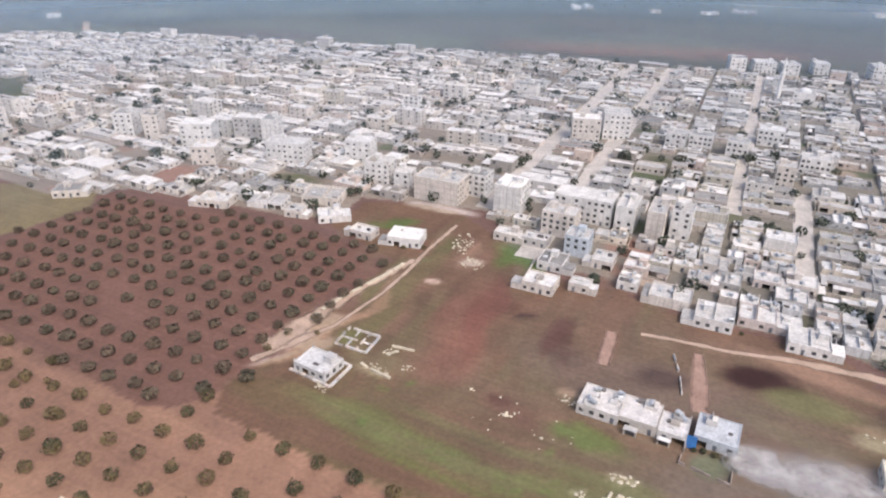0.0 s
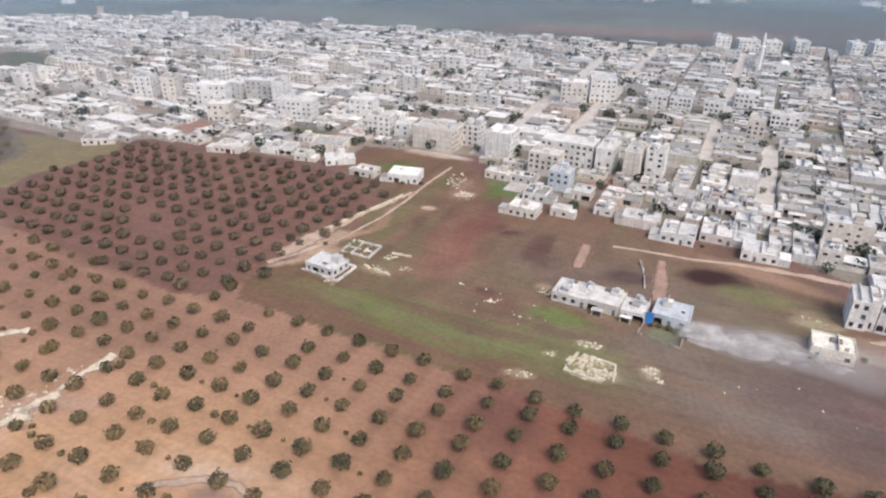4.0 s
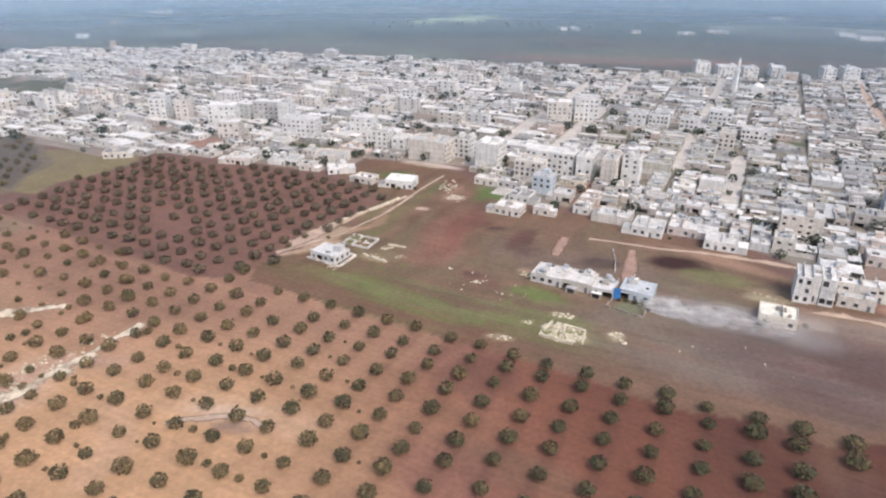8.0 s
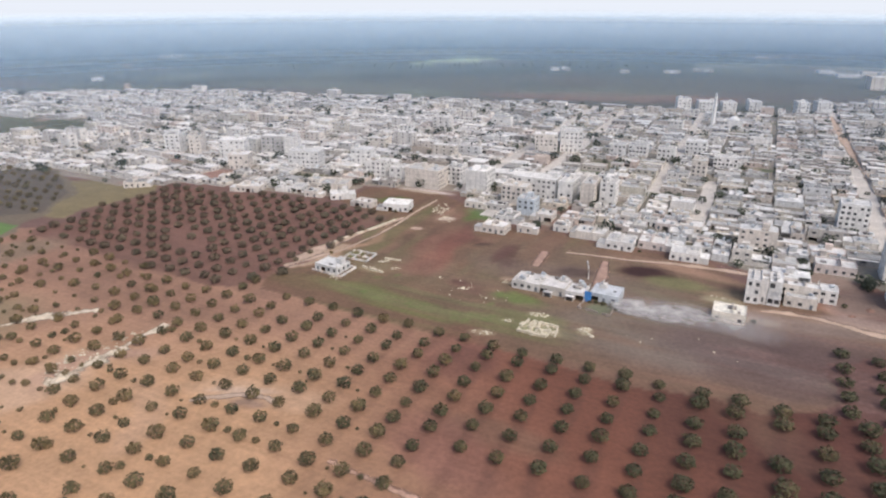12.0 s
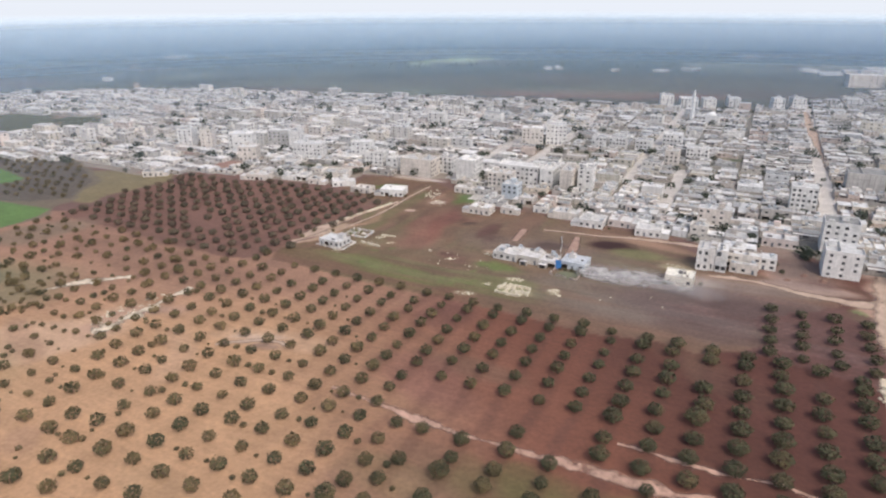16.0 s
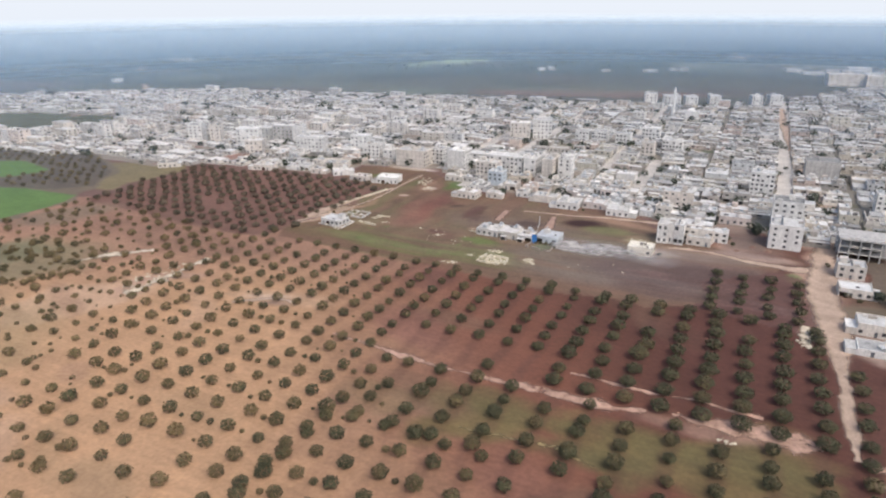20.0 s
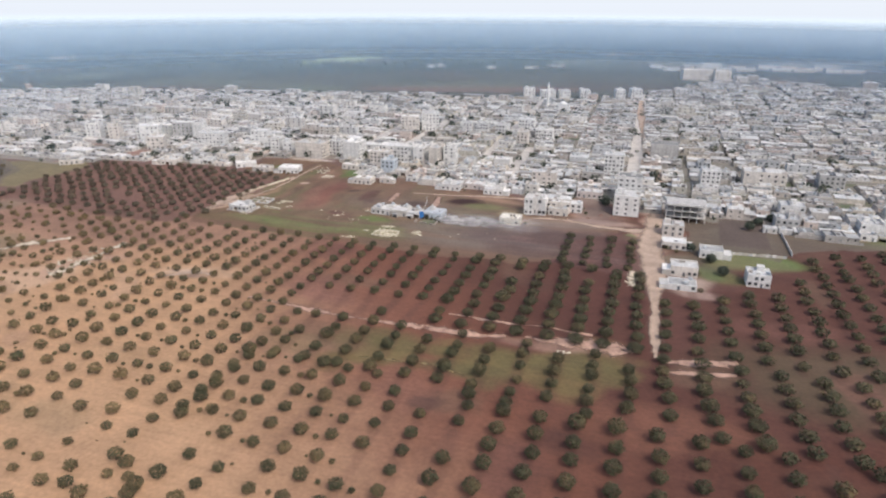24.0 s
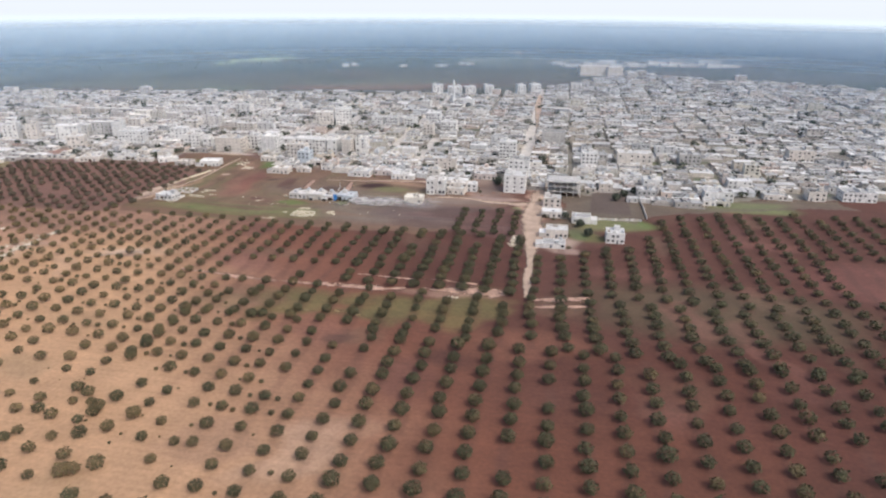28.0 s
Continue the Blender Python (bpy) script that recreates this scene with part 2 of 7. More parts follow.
def facade(s, put, width, top, holes, glass=None, deep=0.22):
    """A wall of that width from the ground to top, with recessed openings (x0, x1, z0, z1). put: (along, inwards, up)
    to a place.
    glass: the material in the openings, where they hold no window of their own; in porches and doorways a dark sheet
    for the shade inside."""
    xs = sorted({0.0, width, *(round(h[i], 3) for h in holes for i in (0, 1))})
    zs = sorted({0.0, top, *(round(h[i], 3) for h in holes for i in (2, 3))})
    spots = {(round(h[0], 3), round(h[2], 3)): h for h in holes}
    busy = []
    for h in holes:
        busy.append((h[0] - 1e-3, h[1] + 1e-3, h[2] - 1e-3, h[3] + 1e-3))
    for x0, x1 in zip(xs, xs[1:]):
        run = None
        for z0, z1 in zip(zs, zs[1:]):
            open_here = any(a < x0 and x1 < b and c < z0 and z1 < d for a, b, c, d in busy)
            if open_here:
                if run is not None:
                    s.face([put(x0, 0, run), put(x1, 0, run), put(x1, 0, z0), put(x0, 0, z0)])
                    run = None
            elif run is None:
                run = z0
        if run is not None:
            s.face([put(x0, 0, run), put(x1, 0, run), put(x1, 0, top), put(x0, 0, top)])
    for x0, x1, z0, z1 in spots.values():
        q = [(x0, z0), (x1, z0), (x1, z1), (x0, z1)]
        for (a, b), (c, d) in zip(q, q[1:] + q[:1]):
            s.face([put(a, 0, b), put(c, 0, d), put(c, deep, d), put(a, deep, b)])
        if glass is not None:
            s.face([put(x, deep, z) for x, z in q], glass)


def holes_for(width, floors, storey, r, step=3.0, door=False, ww=1.5, wh=1.5, porches=False):
    n = max(1, int(width / step))
    out = []
    d = r.randrange(n) if door else -1
    porch, porch_at = porches and r.random() < 0.6, r.randrange(n)
    for k in range(floors):
        for i in range(n):
            c = width * (i + 0.5) / n
            if k == 0 and i == d:
                out.append((c - 0.55, c + 0.55, 0.0, 2.2))
            elif k == 0 and porch and i == porch_at:
                half = min(width / n, 4.2) / 2 - 0.25
                out.append((c - half, c + half, 0.0, 2.3))
            elif r.random() < 0.8:
                out.append((c - ww / 2, c + ww / 2, k * storey + 0.95, k * storey + 0.95 + wh))
    return out


def side_puts(w, d):
    """The four walls of a block centred on the origin: width and the way from wall to place."""
    return [(w, lambda a, i, z: (a - w / 2, -d / 2 + i, z)), (d, lambda a, i, z: (w / 2 - i, a - d / 2, z)),
            (w, lambda a, i, z: (w / 2 - a, d / 2 - i, z)), (d, lambda a, i, z: (-w / 2 + i, d / 2 - a, z))]


TONES = [(0.68, 0.61, 0.52), (0.76, 0.71, 0.65), (0.8, 0.77, 0.73), (0.52, 0.475, 0.435), (0.44, 0.41, 0.38), (0.62, 0.555, 0.5), (0.7, 0.585, 0.52), (0.6, 0.6, 0.6), (0.62, 0.58, 0.5), (0.73, 0.7, 0.67)]


def tone_of(r, k=1.0):
    c, j = r.choice(TONES), r.uniform(0.78, 1.06) * k
    return tuple(min(0.84, v * j) for v in c)


def roof_tone(r, k=1.0, cool=False):
    j = r.choice((0.3, 0.44, 0.54, 0.6, 0.66, 0.74)) * r.uniform(0.9, 1.1) * k
    if cool:
        j *= 0.88
        return (j, j * 0.985, j * 0.96)
    return (j, j * 0.97, j * 0.93)


# ---- the ground ----
def smooth(v, lo, hi):
    t = np.clip((v - lo) / (hi - lo), 0, 1)
    return t * t * (3 - 2 * t)


def inside_many(x, y, poly):
    hit = np.zeros(x.shape, bool)
    for (x0, y0), (x1, y1) in zip(poly, poly[1:] + poly[:1]):
        if y0 != y1:
            hit ^= ((y0 > y) != (y1 > y)) & (x < (x1 - x0) * (y - y0) / (y1 - y0) + x0)
    return hit


def lines_of(lo, hi, step, far_lo, far_hi):
    mid = list(np.arange(lo, hi + 0.1, step))
    up, down, s = [hi], [lo], step
    while up[-1] < far_hi or down[-1] > far_lo:
        s *= 1.06
        up.append(min(far_hi, up[-1] + s))
        down.append(max(far_lo, down[-1] - s))
    return np.array(sorted({round(float(v), 3) for v in mid + up + down}))


gx, gy = lines_of(-340, 450, 1.5, -5200, 5200), lines_of(10, 530, 1.5, -5200, 5200)
X, Y = np.meshgrid(gx, gy)
wob = 5.0 * (np.sin(X * 0.13 + 1.7 * np.sin(Y * 0.09)) + np.sin(Y * 0.17 + 1.3 * np.sin(X * 0.11))) + 1.6 * np.sin(X * 0.61 + 2 * np.sin(Y * 0.37)) * np.sin(Y * 0.53 + X * 0.2)
Xw, Yw = X + 0.5 * wob, Y - 0.4 * wob


def paint(colour, weight):
    weight = np.clip(weight, 0, 1)[..., None]
    global soil
    soil = soil * (1 - weight) + np.array(colour) * weight


def blob(x, y, rx, ry, turn, colour, weight=1.0, wavy=1.0):
    """A soft spot of another ground colour; place and size in units of the plan."""
    c, s, reach = math.cos(radians(turn)), math.sin(radians(turn)), 1.2 * PLAN * max(rx, ry) + 8
    i0, i1 = np.searchsorted(gx, (x * PLAN - reach, x * PLAN + reach))
    j0, j1 = np.searchsorted(gy, (y * PLAN - reach, y * PLAN + reach))
    dx = X[j0:j1, i0:i1] + wavy * 0.5 * wob[j0:j1, i0:i1] - x * PLAN
    dy = Y[j0:j1, i0:i1] - wavy * 0.4 * wob[j0:j1, i0:i1] - y * PLAN
    r = np.hypot((dx * c + dy * s) / (rx * PLAN), (dy * c - dx * s) / (ry * PLAN))
    k = (weight * (1 - smooth(r, 0.55, 1.15)))[..., None]
    soil[j0:j1, i0:i1] = soil[j0:j1, i0:i1] * (1 - k) + np.array(colour) * k


RED, SAND, DARK = (0.205, 0.08, 0.047), (0.435, 0.26, 0.148), (0.168, 0.087, 0.066)
BROWN, GREEN = (0.175, 0.105, 0.075), (0.12, 0.13, 0.058)
soil = np.zeros(X.shape + (3,)) + np.array((0.06, 0.074, 0.056))
near_part = (Y < 430 * PLAN) & (Y > -600) & (np.abs(X) < 1020)
paint((0.15, 0.085, 0.07), near_part * 1.0)
east = (Xw + 0.16 * (Yw - 110)) / PLAN
mix = smooth(east, -45, 50)
paint(SAND, (1 - mix) * near_part * smooth(-Y, -300 * PLAN, -262 * PLAN))
paint(RED, mix * near_part * smooth(-Y, -275 * PLAN, -235 * PLAN))
paint((0.092, 0.035, 0.024), smooth(east, 8, 80) * near_part * smooth(-Y, -275 * PLAN, -235 * PLAN))
paint((0.3, 0.17, 0.115), 0.7 * inside_many(Xw, Yw, plan((-190, 315), (-142, 300), (-86, 262), (-60, 262), (-60, 245), (-110, 262), (-200, 300))))
paint((0.3, 0.168, 0.115), 0.75 * smooth(Yw, 205 * PLAN, 250 * PLAN) * (1 - smooth(Xw, -30 * PLAN, 20 * PLAN)) * near_part * (Y < 330 * PLAN))
paint(DARK, 1.0 * inside_many(Xw, Yw, ORCHARD_DARK))
paint((0.19, 0.15, 0.08), 1.0 * inside_many(Xw, Yw, plan((-300, 420), (-204, 408), (-150, 398), (-182, 345), (-230, 352), (-300, 380))))
paint(BROWN, 1.0 * inside_many(Xw, Yw, FIELD))
paint((0.2, 0.18, 0.15), 1.0 * inside_many(X, Y, TOWN))
# paler town ground in the west, where haze is put into the colour
paint((0.25, 0.21, 0.175), 1.0 * inside_many(X, Y, TOWN) * (1 - smooth(X, -40, 80)))
paint((0.1, 0.1, 0.06), 1.0 * inside_many(Xw, Yw, GAP_WEST))
# green strips and burnt, red or bare spots of the field
blob(-34, 266, 30, 6, -27, GREEN, 0.3)
blob(-12, 250, 34, 6, -27, GREEN, 0.3)
blob(14, 259, 14, 5, -25, GREEN, 0.5)
blob(-30, 296, 30, 34, -25, (0.165, 0.13, 0.078), 0.6)
blob(15, 243, 20, 8, -27, (0.16, 0.17, 0.06), 0.6)
blob(8, 342, 8, 14, 10, (0.09, 0.16, 0.04), 0.8)
blob(-37, 374, 12, 5, 0, (0.09, 0.16, 0.04), 0.8)
blob(-22, 352, 4, 14, -35, GREEN, 0.7)
blob(-38, 318, 3, 22, -33, GREEN, 0.6)
blob(-10, 300, 14, 26, -22, (0.22, 0.105, 0.077), 0.9)
blob(-5, 315, 7, 20, -22, (0.12, 0.056, 0.046), 0.9)
blob(16, 297, 3, 14, -25, (0.11, 0.054, 0.045), 0.9)
blob(25, 300, 8, 12, -25, (0.2, 0.105, 0.08), 0.7)
blob(19.6, 241.8, 9, 6, -25, (0.3, 0.27, 0.17), 0.8)
blob(32.6, 238.3, 4, 3, 0, (0.3, 0.26, 0.18), 0.7)
blob(-40.5, 297, 5, 4.5, -30, (0.17, 0.18, 0.08), 0.8)
blob(-34, 287, 9, 6, -30, (0.26, 0.21, 0.14), 0.5)
blob(-18, 386, 12, 4, -14, (0.5, 0.42, 0.38), 0.9)
blob(-9, 349, 6, 14, -10, (0.33, 0.2, 0.16), 0.8)
blob(62, 261, 9, 3, -22, (0.32, 0.27, 0.19), 0.7)
blob(5.7, 310, 5, 3, 0, (0.07, 0.045, 0.04), 0.8)
blob(0, 275, 22, 4, -27, (0.14, 0.085, 0.07), 0.6)
blob(70, 262, 22, 9, -22, (0.13, 0.12, 0.06), 0.6)
# grey soil, with the broad veil of drifting smoke put into its colour
blob(64, 228, 54, 20, -25, (0.19, 0.148, 0.135), 0.95)
blob(98, 230, 30, 8, -24, (0.17, 0.115, 0.105), 0.8)
blob(120, 252, 16, 9, -25, (0.24, 0.15, 0.12), 0.9)
blob(50, 352, 12, 9, -25, (0.3, 0.17, 0.13), 0.9)
blob(44, 330, 12, 6, -20, (0.42, 0.33, 0.26), 0.8)
blob(-133, 415, 6, 16, -5, (0.25, 0.14, 0.11), 0.9)
blob(162, 188, 22, 9, -25, (0.13, 0.19, 0.05), 0.9)
blob(142, 176, 8, 12, -25, (0.16, 0.16, 0.06), 0.7)
blob(174, 212, 12, 20, -25, (0.13, 0.085, 0.065), 0.95)
blob(240, 189, 30, 8, -20, (0.15, 0.17, 0.07), 0.9)
blob(222, 98, 30, 24, -25, (0.14, 0.055, 0.042), 0.9)
blob(140, 30, 60, 25, -25, (0.13, 0.045, 0.029), 0.6)
blob(190, 20, 90, 70, -25, (0.076, 0.025, 0.016), 0.7)
paint((0.4, 0.24, 0.14), 0.6 * (1 - smooth(Y, 50.0, 190.0)) * (1 - mix) * near_part)
blob(150, 90, 60, 26, -25, (0.092, 0.076, 0.042), 0.6)
blob(-60, 207, 10, 1.6, -4, (0.55, 0.42, 0.33), 0.85, 0.4)
blob(-56, 206, 22, 5, -10, (0.45, 0.3, 0.2), 0.5)
blob(-125, 205, 40, 14, 35, (0.5, 0.35, 0.25), 0.5)
blob(-150, 175, 40, 30, 20, (0.3, 0.22, 0.12), 0.5)
blob(78, 424, 16, 7, -25, (0.09, 0.12, 0.05), 0.8)
blob(125, 215, 5, 3, -65, (0.12, 0.17, 0.05), 0.9)
# open lots among the houses: gardens, bare earth
LOTS = [(75, 421, 11, 6.5, (0.085, 0.1, 0.055)), (168, 428, 14, 5, (0.085, 0.1, 0.055)), (-174, 540, 14, 8, (0.28, 0.2, 0.15)), (-134, 419, 9, 13, (0.3, 0.175, 0.135)), (-215, 558, 12, 9, (0.24, 0.18, 0.14)), (-109, 497, 10, 7, (0.3, 0.22, 0.17)), (50, 352, 10, 7, (0.3, 0.19, 0.15)), (124, 274, 13, 7, (0.22, 0.155, 0.125))]
yr = random.Random(12)
for _ in range(26):
    x, y = yr.uniform(-330, 560), yr.uniform(230, 620)
    if inside(x * PLAN, y * PLAN, TOWN):
        LOTS.append((x, y, yr.uniform(6, 13), yr.uniform(4, 7), yr.choice(((0.085, 0.1, 0.055), (0.12, 0.12, 0.07), (0.28, 0.21, 0.16), (0.33, 0.26, 0.21)))))
for x, y, rx, ry, c in LOTS:
    blob(x, y, rx, ry, -25, c, 0.9, 0.4)


def open_lot(x, y):
    """Whether a place (in metres) lies in an open lot."""
    if inside(x, y, DARK_PLOT):
        return True
    p, q = grid_of(x / PLAN, y / PLAN)
    for a, b, rx, ry, c in LOTS:
        u, v = grid_of(a, b)
        if ((p - u) / rx) ** 2 + ((q - v) / ry) ** 2 < 1:
            return True
    return False


for _ in range(420):
    x, y = yr.uniform(-350, 620), yr.uniform(190, 640)
    if inside(x * PLAN, y * PLAN, TOWN):
        blob(x, y, yr.uniform(3, 9), yr.uniform(3, 8), -25, yr.choice(((0.1, 0.12, 0.06), (0.13, 0.12, 0.08), (0.3, 0.2, 0.16), (0.09, 0.11, 0.06))), 0.85)
# the green band below the earth bank, in tufts
for _ in range(90):
    u, v = yr.random(), yr.gauss(0, 0.5)
    blob(-18 + 95 * u + 8 * v, 147 - 38 * u + 10 * v, yr.uniform(4, 11), yr.uniform(3, 6), -22 + yr.uniform(-15, 15), yr.choice(((0.135, 0.105, 0.042), (0.17, 0.12, 0.05), (0.115, 0.095, 0.04))), 0.45)
# plough lines, sowing and bare blotches
pr = random.Random(3)
for _ in range(520):
    x, y = pr.uniform(-70, 128), pr.uniform(198, 380)
    if inside(x * PLAN, y * PLAN, FIELD):
        south = y < 262 - 0.42 * (x + 30) + 6
        if south and x < 22:
            c = pr.choice(((0.14, 0.15, 0.06), (0.17, 0.16, 0.075), (0.2, 0.125, 0.085), (0.16, 0.105, 0.075)))
        else:
            c = pr.choice(((0.22, 0.125, 0.095), (0.125, 0.072, 0.058), (0.2, 0.14, 0.1), (0.17, 0.115, 0.08), (0.155, 0.125, 0.075), (0.23, 0.13, 0.1)))
        if y < 275:
            blob(x, y, pr.uniform(8, 30), pr.uniform(0.7, 2.4), -27 + pr.uniform(-4, 4), c, pr.uniform(0.2, 0.6), 0.22)
        else:
            blob(x, y, pr.uniform(1.5, 4), pr.uniform(6, 20), -25 + pr.uniform(-5, 5), c, pr.uniform(0.2, 0.55), 0.25)
blob(30, 268, 70, 46, -26, (0.165, 0.138, 0.095), 0.3)
blob(-38, 264, 17, 1.9, -26, (0.15, 0.165, 0.065), 0.6, 0.3)
blob(-22, 260, 18, 1.4, -27, (0.15, 0.17, 0.065), 0.55, 0.3)
blob(-22, 251, 22, 1.4, -28, (0.15, 0.17, 0.06), 0.65, 0.3)
blob(-36, 270, 10, 2.5, -26, (0.15, 0.16, 0.065), 0.6, 0.3)
blob(4, 240, 22, 1.8, -27, (0.15, 0.16, 0.065), 0.5, 0.3)
blob(15, 261, 8, 4, -22, (0.12, 0.17, 0.045), 0.8, 0.3)
blob(17, 246, 12, 5, -26, (0.15, 0.155, 0.07), 0.5, 0.3)
blob(-58, 274, 15, 6, -25, (0.165, 0.115, 0.07), 0.9, 0.3)
blob(38, 281.5, 11, 5, -12, (0.09, 0.05, 0.043), 0.6, 0.8)
blob(39, 281.5, 7.5, 4.2, -14, (0.035, 0.012, 0.01), 0.95, 0.5)
blob(62, 283, 12, 6.5, -20, (0.085, 0.044, 0.038), 0.7, 0.8)
blob(60.5, 284, 9, 5.6, -16, (0.035, 0.01, 0.009), 1.0, 0.5)
blob(67, 279.5, 7, 3, -28, (0.05, 0.018, 0.016), 0.85, 0.5)
blob(-4, 273.5, 3.5, 2, -25, (0.07, 0.03, 0.026), 0.85, 0.4)
blob(70, 273, 12, 6, -25, (0.16, 0.165, 0.075), 0.7, 0.3)
blob(84, 262, 9, 4, -25, (0.33, 0.25, 0.17), 0.7, 0.3)
blob(-5, 315, 4.5, 20, -22, (0.105, 0.048, 0.04), 0.75, 0.3)
blob(16, 298, 2.3, 14, -25, (0.1, 0.048, 0.04), 0.8, 0.8)
blob(-14, 292, 9, 14, -24, (0.25, 0.13, 0.1), 0.5, 0.3)
blob(-26, 332, 5, 22, -28, (0.15, 0.135, 0.07), 0.6, 0.3)
blob(-36, 306, 4, 12, -30, (0.15, 0.14, 0.07), 0.6, 0.3)
blob(6, 330, 10, 12, -20, (0.15, 0.1, 0.07), 0.6, 0.3)
blob(18.8, 239.6, 6.2, 4.6, -25, (0.42, 0.37, 0.26), 0.8, 0.3)
blob(20, 249, 3.8, 1.8, -20, (0.42, 0.37, 0.27), 0.85, 0.3)
blob(32.2, 238.2, 2.4, 2.6, 10, (0.45, 0.4, 0.3), 0.85, 0.3)
blob(2.2, 236.5, 4.5, 1.6, -15, (0.42, 0.37, 0.27), 0.8, 0.3)
blob(10.3, 245, 2, 1.2, 0, (0.4, 0.37, 0.26), 0.7, 0.3)
blob(-36, 284, 5, 1.2, -32, (0.4, 0.34, 0.25), 0.7, 0.3)
blob(25, 262.5, 10, 1.8, -27, (0.2, 0.145, 0.11), 0.8, 0.3)
blob(14, 276, 4, 2, -25, (0.45, 0.32, 0.24), 0.8, 0.3)
blob(92, 246, 12, 2.2, -20, (0.34, 0.21, 0.16), 0.8, 0.3)
blob(112, 240, 14, 3, -22, (0.38, 0.24, 0.18), 0.9, 0.3)
blob(123, 247, 14, 3, -20, (0.2, 0.105, 0.085), 0.8, 0.6)
blob(116, 252, 7, 6, -25, (0.36, 0.26, 0.215), 0.7, 0.6)
blob(114, 264, 6, 8, -25, (0.34, 0.22, 0.18), 0.7, 0.3)
blob(82, 232, 3, 1.6, 0, (0.07, 0.045, 0.04), 0.8, 0.8)
for _ in range(110):
    x, y = pr.uniform(-240, 260), pr.uniform(-20, 260)
    if not inside(x * PLAN, y * PLAN, FIELD):
        e = x + 0.16 * (y - 100)
        c = pr.choice(((0.44, 0.29, 0.2), (0.3, 0.175, 0.115), (0.32, 0.215, 0.125))) if e < 0 else pr.choice(((0.2, 0.09, 0.068), (0.12, 0.052, 0.042), (0.15, 0.09, 0.058)))
        blob(x, y, pr.uniform(5, 22), pr.uniform(4, 12), pr.uniform(0, 180), c, pr.uniform(0.2, 0.55))
for x, y, rx, ry, turn, k in ((62, 130, 20, 4, -25, 0.5), (114, 178, 5, 22, -24, 0.6), (140, 225, 9, 30, -24, 0.85), (165, 275, 8, 30, -26, 0.7), (80, 282, 24, 4, -40, 0.6), (118, 246, 18, 4, -38, 0.6), (-56, 299, 9, 5.5, 30, 0.95), (-62, 291, 8, 2.2, 35, 0.9), (-46, 308, 4, 8, -35, 0.9), (-40, 316, 3, 22, -33, 0.5), (-104, 220, 18, 6, 40, 0.7)):
    blob(x, y, rx, ry, turn, (0.38, 0.24, 0.18), k)
blob(104, 244, 24, 5, -22, (0.27, 0.19, 0.15), 0.75, 0.5)
blob(120, 240, 14, 5, -22, (0.33, 0.235, 0.19), 0.8, 0.5)
blob(117, 254, 8, 8, -25, (0.24, 0.145, 0.115), 0.7, 0.5)
blob(126.5, 217, 3.4, 6, -25, (0.12, 0.16, 0.055), 0.85, 0.5)
blob(125, 168, 11, 10, -20, (0.36, 0.27, 0.22), 0.9, 0.5)
blob(126, 158, 9, 4, -20, (0.34, 0.24, 0.2), 0.7, 0.6)
blob(134, 190, 7, 8, -25, (0.2, 0.16, 0.11), 0.7, 0.5)
blob(160, 187, 20, 10, -25, (0.14, 0.16, 0.065), 0.8, 0.5)
blob(138, 177, 6, 8, -25, (0.12, 0.15, 0.06), 0.8, 0.5)
blob(144, 230, 6, 10, -25, (0.3, 0.22, 0.18), 0.7, 0.5)
blob(150, 262, 7, 16, -25, (0.36, 0.28, 0.24), 0.7, 0.5)
for x, y, rx, ry, turn in ((-57, 300, 7, 4, 30), (-63, 291, 7, 2, 35), (-49, 306, 4, 6, -35), (-52, 296, 7, 3, 10)):
    blob(x, y, rx, ry, turn, (0.45, 0.35, 0.285), 0.75, 0.8)
# redder earth along the grove and the field
blob(-118, 270, 62, 17, -31, (0.215, 0.12, 0.083), 0.65, 1.0)
blob(-62, 250, 36, 12, -27, (0.25, 0.137, 0.094), 0.4, 1.0)
blob(-75, 272, 22, 7, -31, (0.175, 0.095, 0.07), 0.5, 1.2)
blob(-118, 292, 40, 7, -31, (0.16, 0.088, 0.066), 0.6, 1.2)
# shadow in the sandy hollow, painted into the ground
blob(-57, 201.4, 5, 2.0, -10, (0.22, 0.15, 0.125), 0.7, 0.4)
# the plots west of the grove: a dark one under trees, two green ones, a weedy one
TREE_PLOT = plan((-330, 462), (-257, 433), (-226, 428), (-200, 388), (-190, 350), (-224, 349), (-262, 352), (-250, 371), (-236, 390), (-262, 412), (-330, 424))
GREEN_FAR, GREEN_NEAR = plan((-340, 422), (-262, 411), (-237, 390), (-248, 372), (-340, 376)), plan((-280, 356), (-225, 348), (-191, 333), (-195, 311), (-206, 294), (-280, 282))
paint((0.15, 0.12, 0.085), 0.9 * inside_many(Xw, Yw, plan((-345, 470), (-226, 430), (-196, 392), (-186, 340), (-200, 290), (-345, 270))))
paint((0.105, 0.085, 0.07), 0.8 * inside_many(Xw, Yw, TREE_PLOT))
for plot in (GREEN_FAR, GREEN_NEAR):
    paint((0.1, 0.18, 0.05), 0.95 * inside_many(X + 0.2 * wob, Y - 0.15 * wob, plot))
blob(-178, 300, 26, 14, 40, (0.2, 0.145, 0.1), 0.8, 0.5)
blob(-168, 240, 36, 27, 20, (0.2, 0.17, 0.1), 0.8, 0.8)
blob(-178, 250, 18, 16, 0, (0.15, 0.145, 0.085), 0.7, 0.8)
west_side = 1 - smooth(X, -30.0, 60.0)
in_field = (inside_many(Xw, Yw, FIELD) * 1.0)[..., None]
